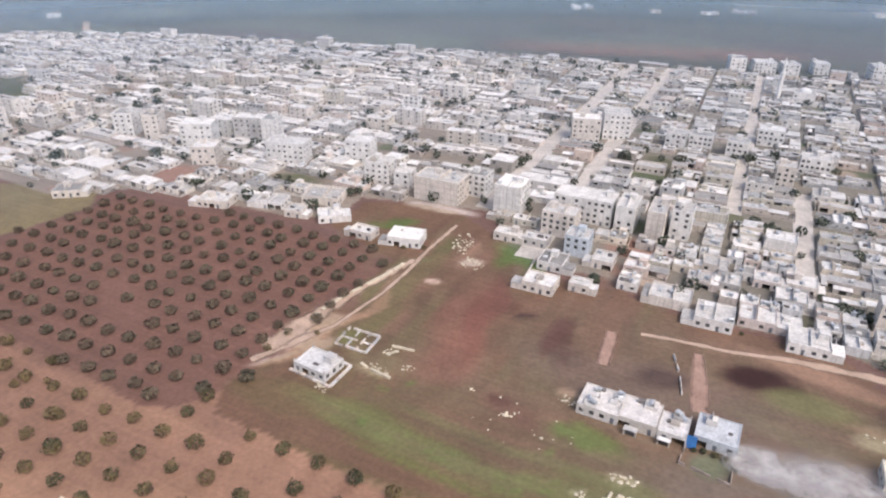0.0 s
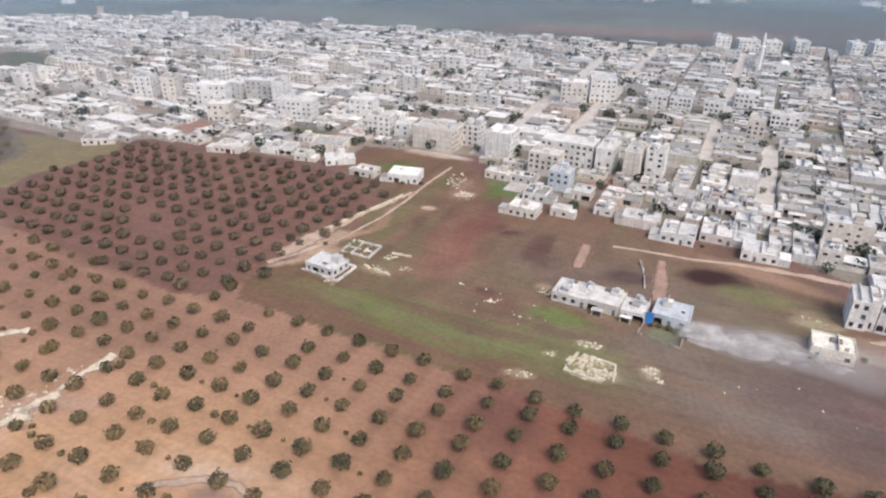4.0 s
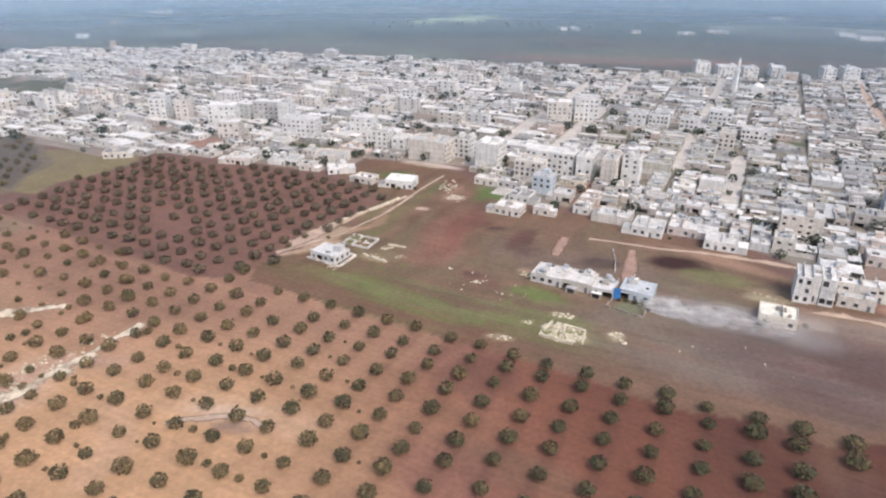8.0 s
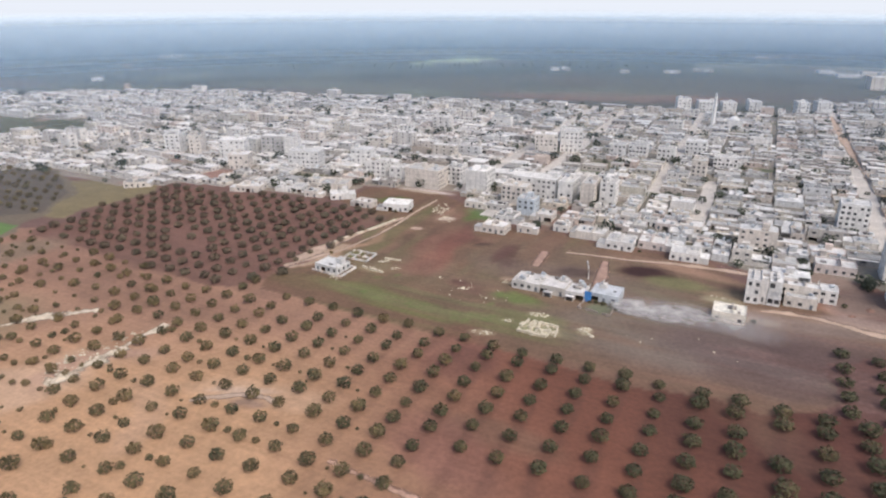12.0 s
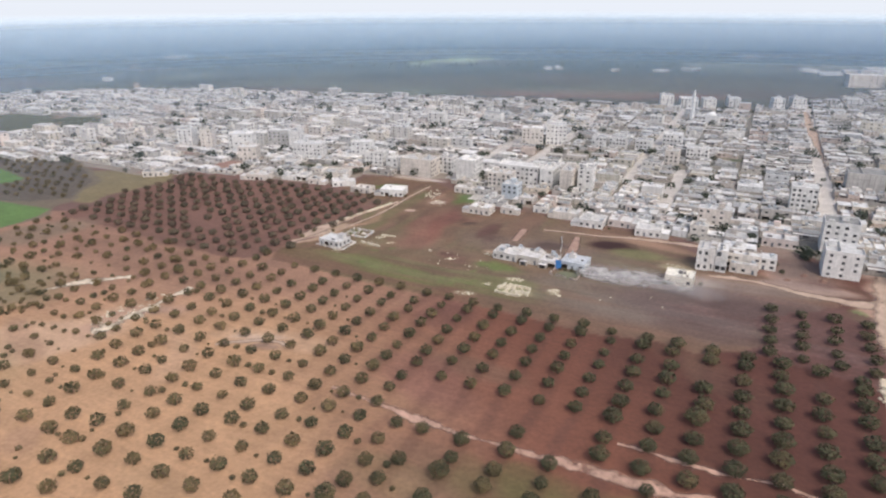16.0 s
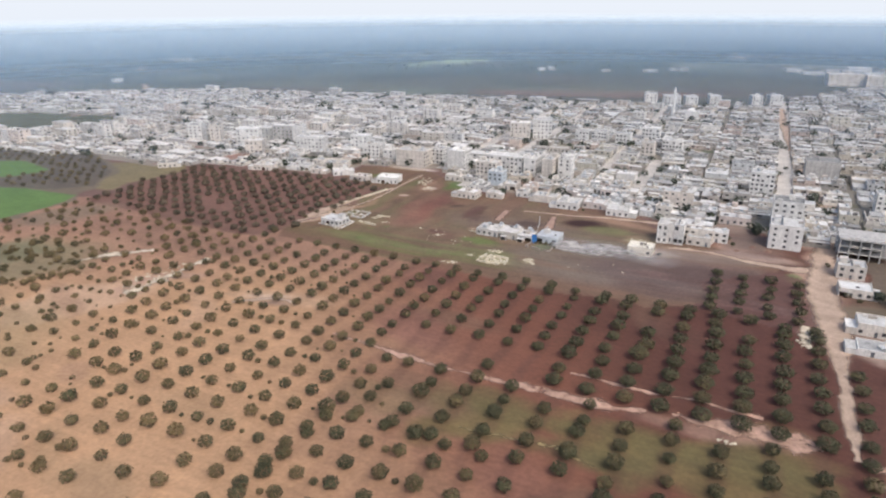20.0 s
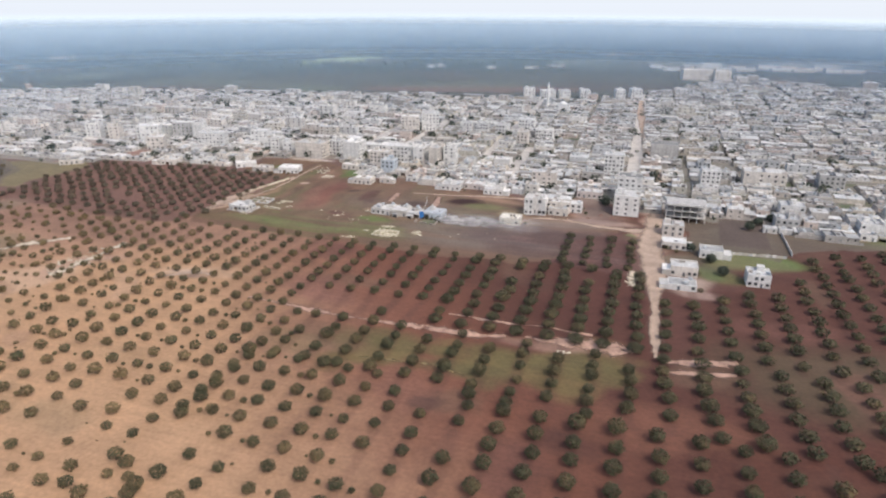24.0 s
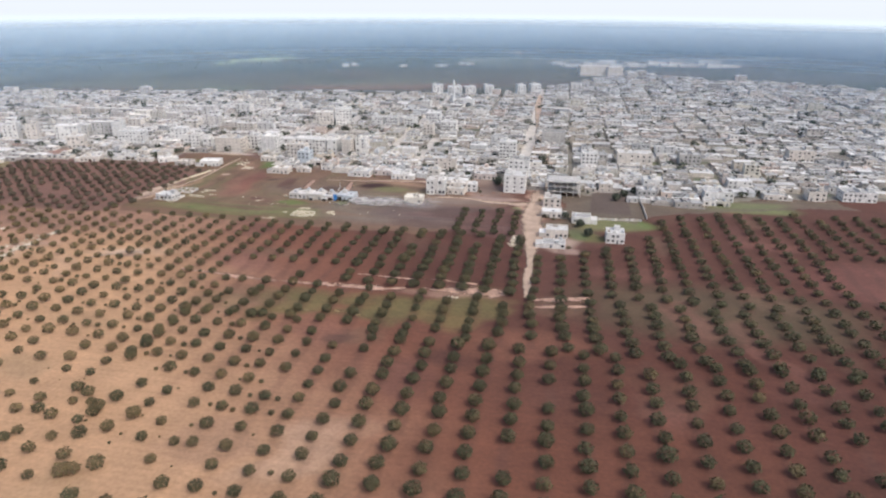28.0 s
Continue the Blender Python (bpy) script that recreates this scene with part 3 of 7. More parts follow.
soil = soil * (1 - in_field * (1 - (np.array((0.9, 0.875, 0.8)) - west_side[..., None] * np.array((0.04, 0.05, 0.09)))))
blob(176, 212, 11, 19, -25, (0.095, 0.07, 0.06), 0.95, 0.3)
blob(-11, 309, 9, 24, -20, (0.21, 0.095, 0.068), 0.55, 0.5)
blob(-18, 287, 12, 10, -20, (0.2, 0.1, 0.072), 0.5, 0.6)
blob(6.5, 310.9, 4, 1.6, -10, (0.06, 0.03, 0.026), 0.85, 0.4)
blob(14, 302, 2.6, 10, -24, (0.1, 0.048, 0.04), 0.6, 0.4)
blob(78, 261, 6, 3, -25, (0.3, 0.26, 0.16), 0.6, 0.5)
for x, y, rx, ry in ((-40, 268, 18, 3), (-25, 258, 20, 3.4), (-8, 250, 18, 3), (8, 244, 14, 3), (-12, 262, 16, 2.2), (4, 255, 14, 2.4), (22, 246, 8, 4), (14, 260, 10, 4), (-30, 342, 4, 10), (-40, 326, 3.5, 12)):
    blob(x, y, rx, ry, -27 if rx > ry else -34, (0.15, 0.165, 0.065), 0.34, 1.0)
blob(40, 252.5, 5.5, 4.5, -25, (0.15, 0.165, 0.1), 0.85, 0.3)
blob(88, 243.5, 5, 2.4, -20, (0.42, 0.34, 0.26), 0.8, 0.6)
blob(80, 259, 10, 2.6, -28, (0.4, 0.34, 0.22), 0.6, 1.0)
blob(36, 276, 40, 14, -26, (0.165, 0.12, 0.1), 0.4, 1.0)
blob(76, 86, 24, 12, -20, (0.2, 0.085, 0.053), 0.6, 1.0)
blob(114, 56, 40, 18, -20, (0.09, 0.03, 0.018), 0.6, 1.0)
blob(70, 20, 60, 34, -20, (0.13, 0.046, 0.026), 0.5, 1.0)
blob(86, 166, 30, 30, -25, (0.092, 0.034, 0.025), 0.7, 1.0)
blob(19.7, 105.7, 6, 4, -20, (0.09, 0.045, 0.035), 0.7, 0.8)
blob(50, 85, 9, 5, -20, (0.085, 0.035, 0.026), 0.75, 0.8)
blob(-20, 329.4, 2.8, 1.9, -10, (0.5, 0.36, 0.28), 0.95, 0.2)
blob(-7, 341.6, 5, 3, -10, (0.5, 0.4, 0.33), 0.8, 0.6)
# red and dark bands across the upper field, tufts of fresh grass
blob(-6.5, 308, 5, 24, -17, (0.19, 0.078, 0.055), 0.6, 0.6)
blob(-1, 322, 4, 14, -17, (0.14, 0.062, 0.047), 0.6, 0.6)
blob(14, 300, 2, 12, -28, (0.1, 0.047, 0.038), 0.75, 0.4)
blob(-2, 270, 9, 4, -40, (0.15, 0.075, 0.058), 0.5, 0.8)
blob(41.5, 333, 4, 10, -4, (0.2, 0.11, 0.085), 0.7, 0.8)
for _ in range(46):
    x, y = pr.choice(((13, 261), (18, 241), (-34, 263), (-16, 254), (-28, 275), (2, 246)))
    blob(x + pr.uniform(-9, 9), y + pr.uniform(-4, 4), pr.uniform(1.2, 3.2), pr.uniform(0.8, 1.8), -26, pr.choice(((0.11, 0.17, 0.04), (0.14, 0.165, 0.055), (0.12, 0.075, 0.05))), pr.uniform(0.25, 0.6), 0.5)
# the purple-brown corner of the field, with plough lines, and the red block above it
blob(78, 226, 34, 17, -24, (0.122, 0.083, 0.075), 0.85, 0.8)
blob(98, 221, 24, 12, -24, (0.098, 0.058, 0.05), 0.8, 0.8)
blob(76, 208, 20, 6, -24, (0.105, 0.06, 0.05), 0.6, 0.8)
paint((0.115, 0.055, 0.046), 0.85 * inside_many(Xw, Yw, plan((80, 196), (90, 207), (101, 225), (126, 222), (132, 214), (124, 192), (116, 172), (90, 190))))
for _ in range(60):
    u, v = pr.uniform(66, 112), pr.uniform(-14, 10)
    blob(u, 252 - 0.46 * u + v, pr.uniform(6, 16), pr.uniform(0.5, 1.2), -25 + pr.uniform(-3, 3), pr.choice(((0.175, 0.105, 0.092), (0.085, 0.048, 0.042), (0.14, 0.075, 0.064))), pr.uniform(0.25, 0.55), 0.2)
# muted ground round the apartment blocks, and the dark plot behind the small houses
blob(100, 240, 26, 5, -22, (0.215, 0.16, 0.135), 0.7, 0.8)
blob(124, 256, 15, 14, -25, (0.165, 0.118, 0.097), 0.8, 0.8)
blob(124, 242, 6, 2.4, -20, (0.13, 0.066, 0.056), 0.8, 0.5)
blob(116, 243, 14, 4, -22, (0.25, 0.18, 0.15), 0.7, 0.6)
paint((0.13, 0.105, 0.078), 0.8 * inside_many(Xw, Yw, plan((140, 200), (160, 240), (190, 218), (220, 200), (262, 203), (300, 190), (296, 176), (258, 184), (220, 188), (186, 192), (172, 184), (158, 196))))
paint((0.1, 0.072, 0.06), 0.95 * inside_many(X, Y, DARK_PLOT))
blob(148, 192, 18, 20, -25, (0.12, 0.1, 0.065), 0.6, 0.8)
blob(157, 184, 17, 10, -25, (0.145, 0.14, 0.06), 0.75, 0.8)
blob(245, 195, 28, 6, -15, (0.14, 0.155, 0.07), 0.8, 0.6)
# strips along the tree rows: tree shade and darker tilled earth put into the soil colour
P, Q = X * AX + Y * AY + 0.12 * wob, -X * AY + Y * AX
bands = ((P < 37) & (Q > 183), 11.3, -4.0), ((P < 37) & (Q <= 183) & (Q > 135), 12.65, 3.3), (Q <= 135, 11.95, 2.4), ((P >= 37) & (Q > 184), 11.8, 41.3), ((P >= 37) & (Q <= 184) & (Q > 135), 13.1, 41.0)
rows_of = sum(where * smooth(np.cos((P - first) / gap * math.tau), 0.1, 0.9) for where, gap, first in bands)
rows_of = rows_of * smooth(east, -60, 40) * near_part * ~inside_many(X, Y, FIELD) * ~inside_many(X, Y, TOWN) * (Q < 262)
paint((0.088, 0.04, 0.03), 0.4 * rows_of)
# the plain beyond: groves, red ploughland, pale fields
paint((0.12, 0.108, 0.095), 0.5 * smooth(Yw, 560 * PLAN, 640 * PLAN) * (1 - smooth(Yw, 800 * PLAN, 1000 * PLAN)) * ~inside_many(X, Y, TOWN))
blob(156, 707, 150, 30, -8, (0.2, 0.11, 0.09), 0.8)
blob(330, 700, 120, 34, -20, (0.1, 0.085, 0.075), 0.9)
fr = random.Random(17)
for _ in range(170):
    x, y = fr.uniform(-1100, 1300), fr.uniform(700, 1500)
    if not inside(x * PLAN, y * PLAN, TOWN):
        blob(x, y, fr.uniform(30, 130), fr.uniform(14, 50), fr.uniform(-15, 15), fr.choice(((0.045, 0.06, 0.045), (0.075, 0.085, 0.06), (0.11, 0.09, 0.075), (0.05, 0.06, 0.05), (0.14, 0.15, 0.11), (0.13, 0.09, 0.075))), fr.uniform(0.3, 0.7), 0.3)
paint((0.34, 0.4, 0.23), 0.95 * inside_many(X, Y, plan((-58, 1016), (30, 1040), (84, 1120), (40, 1128), (-20, 1085))))
paint((0.26, 0.27, 0.23), 0.8 * inside_many(X, Y, plan((330, 985), (620, 930), (900, 900), (900, 925), (600, 955), (340, 1000))))
paint((0.3, 0.29, 0.26), 0.8 * inside_many(X, Y, plan((440, 905), (560, 850), (760, 820), (780, 850), (600, 885), (470, 930))))
blob(480, 1340, 160, 30, 0, (0.28, 0.29, 0.24), 0.7)
blob(520, 980, 200, 18, -6, (0.16, 0.17, 0.14), 0.8)
blob(600, 900, 240, 16, -8, (0.2, 0.2, 0.17), 0.6)
ground_z = 0.25 * (np.sin(X * 0.031) * np.cos(Y * 0.027) + 0.5 * np.sin(X * 0.083 + Y * 0.05))
ground_z = ground_z - 0.36
ny, nx = X.shape
verts = np.stack([X, Y, ground_z], -1).reshape(-1, 3)
idx = np.arange(nx * ny).reshape(ny, nx)
quads = np.stack([idx[:-1, :-1], idx[:-1, 1:], idx[1:, 1:], idx[1:, :-1]], -1).reshape(-1, 4)
me = bpy.data.meshes.new("ground")
me.vertices.add(len(verts))
me.vertices.foreach_set("co", verts.astype(np.float32).ravel())
me.loops.add(quads.size)
me.loops.foreach_set("vertex_index", quads.astype(np.int32).ravel())
me.polygons.add(len(quads))
me.polygons.foreach_set("loop_start", np.arange(0, quads.size, 4, dtype=np.int32))
me.update(calc_edges=True)
me.polygons.foreach_set("use_smooth", np.ones(len(quads), dtype=bool))
soil_at = me.color_attributes.new("tone", "FLOAT_COLOR", "POINT")
soil_at.data.foreach_set("color", np.concatenate([soil.reshape(-1, 3), np.ones((nx * ny, 1))], 1).astype(np.float32).ravel())
me.materials.append(SOIL)
tagged(new("ground", me), "red and sandy farm soil with grass and bare patches", "ground", kind="structure")


def level(x, y):
    """The height of the ground."""
    return 0.25 * (math.sin(x * 0.031) * math.cos(y * 0.027) + 0.5 * math.sin(x * 0.083 + y * 0.05)) - 0.36


def strip(name, label, pts, widths, mat, lift=0.05, rough_edge=0.6, kind="structure", seed=1):
    """A track laid on the ground, with ragged edges."""
    r, s = random.Random(seed), Shape()
    rows, ea, eb = [], 0.0, 0.0
    for (x0, y0), (x1, y1), w0, w1 in zip(pts, pts[1:], widths, widths[1:]):
        n = max(2, int(math.hypot(x1 - x0, y1 - y0) / 0.9))
        dx, dy = (x1 - x0), (y1 - y0)
        k = 1 / math.hypot(dx, dy)
        for i in range(n):
            f = i / n
            x, y, w = x0 + dx * f, y0 + dy * f, (w0 + (w1 - w0) * f) * 0.56
            ea, eb = 0.94 * ea + r.gauss(0, 0.22) * rough_edge, 0.94 * eb + r.gauss(0, 0.22) * rough_edge
            a, b = max(0.2, w + ea), max(0.2, w + eb)
            rows.append([(x - dy * k * e, y + dx * k * e) for e in (a + 1.3, a * 0.45, -b * 0.45, -b - 1.3)])
    for above, below in zip(rows, rows[1:]):
        for e in range(3):
            p = (above[e + 1], below[e + 1], below[e], above[e])
            s.face([(*q, level(*q) + lift) for q in p])
            edge = {0: (1, 1, 0, 0), 1: (1, 1, 1, 1), 2: (0, 0, 1, 1)}[e]
            s.c[-4:] = [(v, v, v) for v in edge]
    return tagged(part(name, s, [mat]), label, "road", kind=kind)


strip("dirt_road", "pale dirt road between the olive rows and the houses", plan((90, 119), (94.5, 129), (109.2, 160.3), (114.8, 172), (122.5, 191), (129, 206), (138, 223), (152, 248), (168, 280), (185, 320), (205, 370), (232, 440), (262, 512), (300, 600)),
      [0.3, 2.2, 4.6, 9, 11, 12, 12, 10, 9, 8, 8, 7, 7, 7], TRACK, 0.06, 1.1)
strip("field_track", "pale dirt track along the houses at the field's edge", plan((38, 302), (48.6, 298.7), (60.6, 293.9), (75, 290), (94, 281.7), (104, 276.5), (118, 268)), [0.4, 1.6, 2, 2.4, 3, 3, 2], TRACK, 0.06, 0.5, seed=2)
strip("field_track", "broad pale dirt track before the apartment blocks", plan((90, 251), (95.2, 249), (102.7, 246), (108.8, 241.7), (114, 235.8), (122.6, 230.8), (131, 226.5), (140, 226)), [0.5, 2, 3, 3, 4, 5, 7, 8], TRACK, 0.06, 1.6, seed=15)
strip("far_track", "winding pale track on the far plain", plan((-356, 812), (-346, 788), (-338, 772), (-326, 756)), [9, 7, 7, 5], TRACK, 0.05, 1.0, seed=11)
strip("field_track", "faint pale track across the field", plan((30, 303), (24, 287)), [3.4, 3], RED_TRACK, 0.05, 0.15, seed=3)
strip("field_track", "reddish dirt track leading to the row of houses", plan((51, 293), (48, 284), (43, 269)), [2, 4, 4.4], RED_TRACK, 0.05, 0.15, seed=4)
strip("field_track", "pale path beside the walled olive grove", plan((-12, 371), (-22, 352), (-28, 338), (-36, 322), (-48, 304), (-58, 296), (-68, 288)), [0.8, 0.4, 0.2, 0.2, 0.6, 3, 1.5], TRACK, 0.06, 0.4, seed=5)
strip("bare_rock_strip", "pale eroded earth bank across the orchard", plan((-34, 180), (-13.3, 166.8), (-0.3, 159.6), (12.9, 153.5), (23.5, 148.1), (31, 143.8), (42, 139.6), (50, 138.2)), [0.6, 1.6, 1.8, 2.2, 2, 2.6, 1.6, 0.3], PINK_EARTH, 0.07, 1.8, seed=6)
strip("bare_rock_strip", "broad bare patch of pale earth beside the road", plan((55, 136.8), (60, 134.6), (66, 131.4), (73, 129), (80, 125.8), (85, 122.4)), [0.4, 3, 8.5, 11, 8, 1], PINK_EARTH, 0.08, 2.6, seed=6)
strip("bare_rock_strip", "second pale earth bank in the orchard", plan((33.9, 156.1), (43.3, 151.4), (54.5, 145.3), (64.5, 142.4), (70, 138.6), (77, 134.5)), [0.3, 1.4, 0.8, 0.9, 1.2, 0.3], PINK_EARTH, 0.07, 1.8, seed=7)
strip("dry_grass_strip", "broken line of yellow dry grass between the olive rows", plan((3.2, 132.5), (13.7, 128.1), (24.8, 125.3), (28.5, 121), (32.9, 117.5)), [0.2, 0.5, 0.7, 0.2, 0.5], DRY_GRASS, 0.07, 1.6, seed=18)
strip("bare_rock_strip", "pale earth bank between the rows beside the road", plan((91, 117), (97, 115.4), (105, 113.8), (113, 112.4)), [1.2, 3, 3, 1.2], PINK_EARTH, 0.07, 1.4, seed=8)
strip("bare_rock_strip", "second pale earth bank between the rows beside the road", plan((89, 111.5), (95, 109.8), (102, 107.8), (109, 106)), [1.2, 3.4, 3, 1], PINK_EARTH, 0.07, 1.4, seed=16)
strip("bare_rock_strip", "bare white limestone on the sandy slope", plan((-110.5, 209), (-107, 214), (-105.6, 219), (-103.8, 223), (-100.5, 227.5), (-97.6, 234), (-93, 244)), [2, 7, 6.5, 5, 4.5, 2.4, 0.4], BARE_ROCK, 0.08, 5.0, seed=9)
strip("bare_rock_strip", "pale eroded edge of a hollow in the sand", plan((-71.5, 202.6), (-66.6, 204.2), (-59.5, 205), (-53, 203.7), (-50.1, 200.9)), [0.2, 0.9, 1.1, 0.9, 0.2], TRACK, 0.08, 0.6, seed=19)
strip("bare_rock_strip", "faint bare limestone among small trees", plan((-142, 241), (-134.6, 246.2), (-124.9, 250), (-117, 252.6)), [0.6, 3, 2.4, 0.8], BARE_ROCK, 0.08, 2.4, seed=12)
strip("bare_rock_strip", "white limestone beside the dirt road", plan((111, 183), (107.5, 177), (104.5, 168)), [3, 4, 2], BARE_ROCK, 0.09, 2.4, seed=13)
strip("bare_rock_strip", "pale eroded earth bank along the olive grove", plan((-27, 344), (-34.4, 334.5), (-46.8, 319.5), (-52, 312), (-58, 302), (-65, 293)), [2.0, 3.0, 3.4, 5, 8, 4], TRACK, 0.08, 1.6, seed=14)

# streets of the town, along the grid and across it
STREETS = sorted([-1023, -977, -930, -886, -841, -795, -750, -705, -653, -602, -548, -500, -455, -409, -366, -330, -293, -252, -209, -174, -136, -99, -68, -32, 20, 57, 93, 127, 165, 200, 236, 275, 314, 352, 392, 432, 477, 523, 568, 614, 659, 705, 750, 795, 847, 898, 943])
CROSS = [68, 125, 182, 239, 298, 361, 420, 483, 534, 593, 659, 727, 795, 864, 943, 1023, 1114]


def street_width(p, q):
    """The broad streets are broad in a part of the town only."""
    if p in (-174, 20):
        return 9.0
    if p == -209:
        return 9.0
    if p == -99 and q > 480 or p == -68 and 400 < q < 530:
        return 6.5
    return 2.4


def street_runs(spots):
    """Stretches of a street that lie inside the town."""
    runs, now = [], []
    for spot in spots:
        if inside(*spot, TOWN) and not inside(*spot, GAP_WEST):
            now.append(spot)
        else:
            runs.append(now)
            now = []
    return [r for r in runs + [now] if len(r) > 2]


for p, q0, q1 in ((-209, 60, 980), (-174, 60, 980), (-99, 484, 980), (-68, 400, 530), (20, 60, 980)):
    for run in street_runs([at(p, q) for q in range(q0, q1, 8)]):
        strip("street", "dusty pale street between the houses", [run[0], run[-1]], [street_width(p, q1 - 1) * 0.8] * 2, STREET, 0.04, 0.3, seed=p % 97)

# ---- houses ----
TAKEN = []                                   # places of houses so far: p, q, half width, half depth
WINDOW_MESH = {}


def window_mesh(w, h, pane=True):
    """A window: frame and pane in one mesh, or the frame alone."""
    key = (round(w, 2), round(h, 2), pane)
    if key not in WINDOW_MESH:
        s, t = Shape(), 0.07
        out = [(-w / 2, -0.05, 0.0), (w / 2, -0.05, 0.0), (w / 2, -0.05, h), (-w / 2, -0.05, h)]
        lip = [(-w / 2 + t, -0.05, t), (w / 2 - t, -0.05, t), (w / 2 - t, -0.05, h - t), (-w / 2 + t, -0.05, h - t)]
        s.v = out + lip + [(x, 0.0, z) for x, y, z in lip]
        s.c = [s.tone] * 12
        for i in range(4):
            k = (i + 1) % 4
            s.f += [(i, k, 4 + k, 4 + i), (4 + i, 4 + k, 8 + k, 8 + i)]
            s.m += [0, 0]
        if pane:
            s.f.append((8, 9, 10, 11))
            s.m.append(1)
        WINDOW_MESH[key] = s.mesh("window", [FRAME, GLASS_AND_SHADE])
    return WINDOW_MESH[key]


def pane_mesh(w, h):
    key = ("pane", round(w, 2), round(h, 2))
    if key not in WINDOW_MESH:
        s = Shape()
        s.box(-w / 2 + 0.06, -0.012, 0.06, w / 2 - 0.06, 0.0, h - 0.06, 0, bottom=True)
        WINDOW_MESH[key] = s.mesh("pane", [GLASS_AND_SHADE])
    return WINDOW_MESH[key]


def door_mesh():
    if "door" not in WINDOW_MESH:
        s = Shape()
        s.box(-0.55, -0.04, 0, 0.55, 0.02, 2.2, 0)
        s.box(0.38, -0.09, 1.0, 0.46, -0.04, 1.12, 1)
        s.box(-0.45, -0.055, 0.2, 0.45, -0.04, 0.95, 0)
        WINDOW_MESH["door"] = s.mesh("door", [DOOR, METAL])
    return WINDOW_MESH["door"]


def tank_mesh():
    if "tank" not in WINDOW_MESH:
        s = Shape()
        for i in range(10):
            a, b = math.tau * i / 10, math.tau * (i + 1) / 10
            y0, z0, y1, z1 = 0.6 * math.cos(a), 1.0 + 0.6 * math.sin(a), 0.6 * math.cos(b), 1.0 + 0.6 * math.sin(b)
            s.face([(-0.9, y0, z0), (0.9, y0, z0), (0.9, y1, z1), (-0.9, y1, z1)])
            s.face([(-0.9, 0, 1.0), (-0.9, y0, z0), (-0.9, y1, z1)])
            s.face([(0.9, 0, 1.0), (0.9, y1, z1), (0.9, y0, z0)])
        for x in (-0.6, 0.6):
            s.box(x - 0.08, -0.5, 0, x + 0.08, 0.5, 0.55)
        WINDOW_MESH["tank"] = s.mesh("water_tank", [METAL])
    return WINDOW_MESH["tank"]


def stub_mesh():
    if "stub" not in WINDOW_MESH:
        s = Shape()
        s.tone = (0.5, 0.47, 0.43)
        s.box(-0.2, -0.2, 0, 0.2, 0.2, 1.1)
        for x, y in ((-0.12, -0.12), (0.12, 0.12), (-0.12, 0.12), (0.12, -0.12)):
            s.box(x - 0.02, y - 0.02, 1.1, x + 0.02, y + 0.02, 1.7)
        WINDOW_MESH["stub"] = s.mesh("column_stub", [PLASTER])
    return WINDOW_MESH["stub"]


def claim(x, y, w, d, extra=1.0):
    p, q = grid_of(x, y)
    TAKEN.append((p, q, w / 2 + extra, d / 2 + extra))


def free(p, q, w, d):
    return all(abs(p - a) > w / 2 + c or abs(q - b) > d / 2 + e for a, b, c, e in TAKEN)


def parapet(s, w, d, z, h=0.6, t=0.22, put=None):
    for a, b, c, e in ((-w / 2, -d / 2, w / 2, -d / 2 + t), (-w / 2, d / 2 - t, w / 2, d / 2), (-w / 2, -d / 2 + t, -w / 2 + t, d / 2 - t), (w / 2 - t, -d / 2 + t, w / 2, d / 2 - t)):
        s.box(a, b, z, c, e, z + h, 0, put)


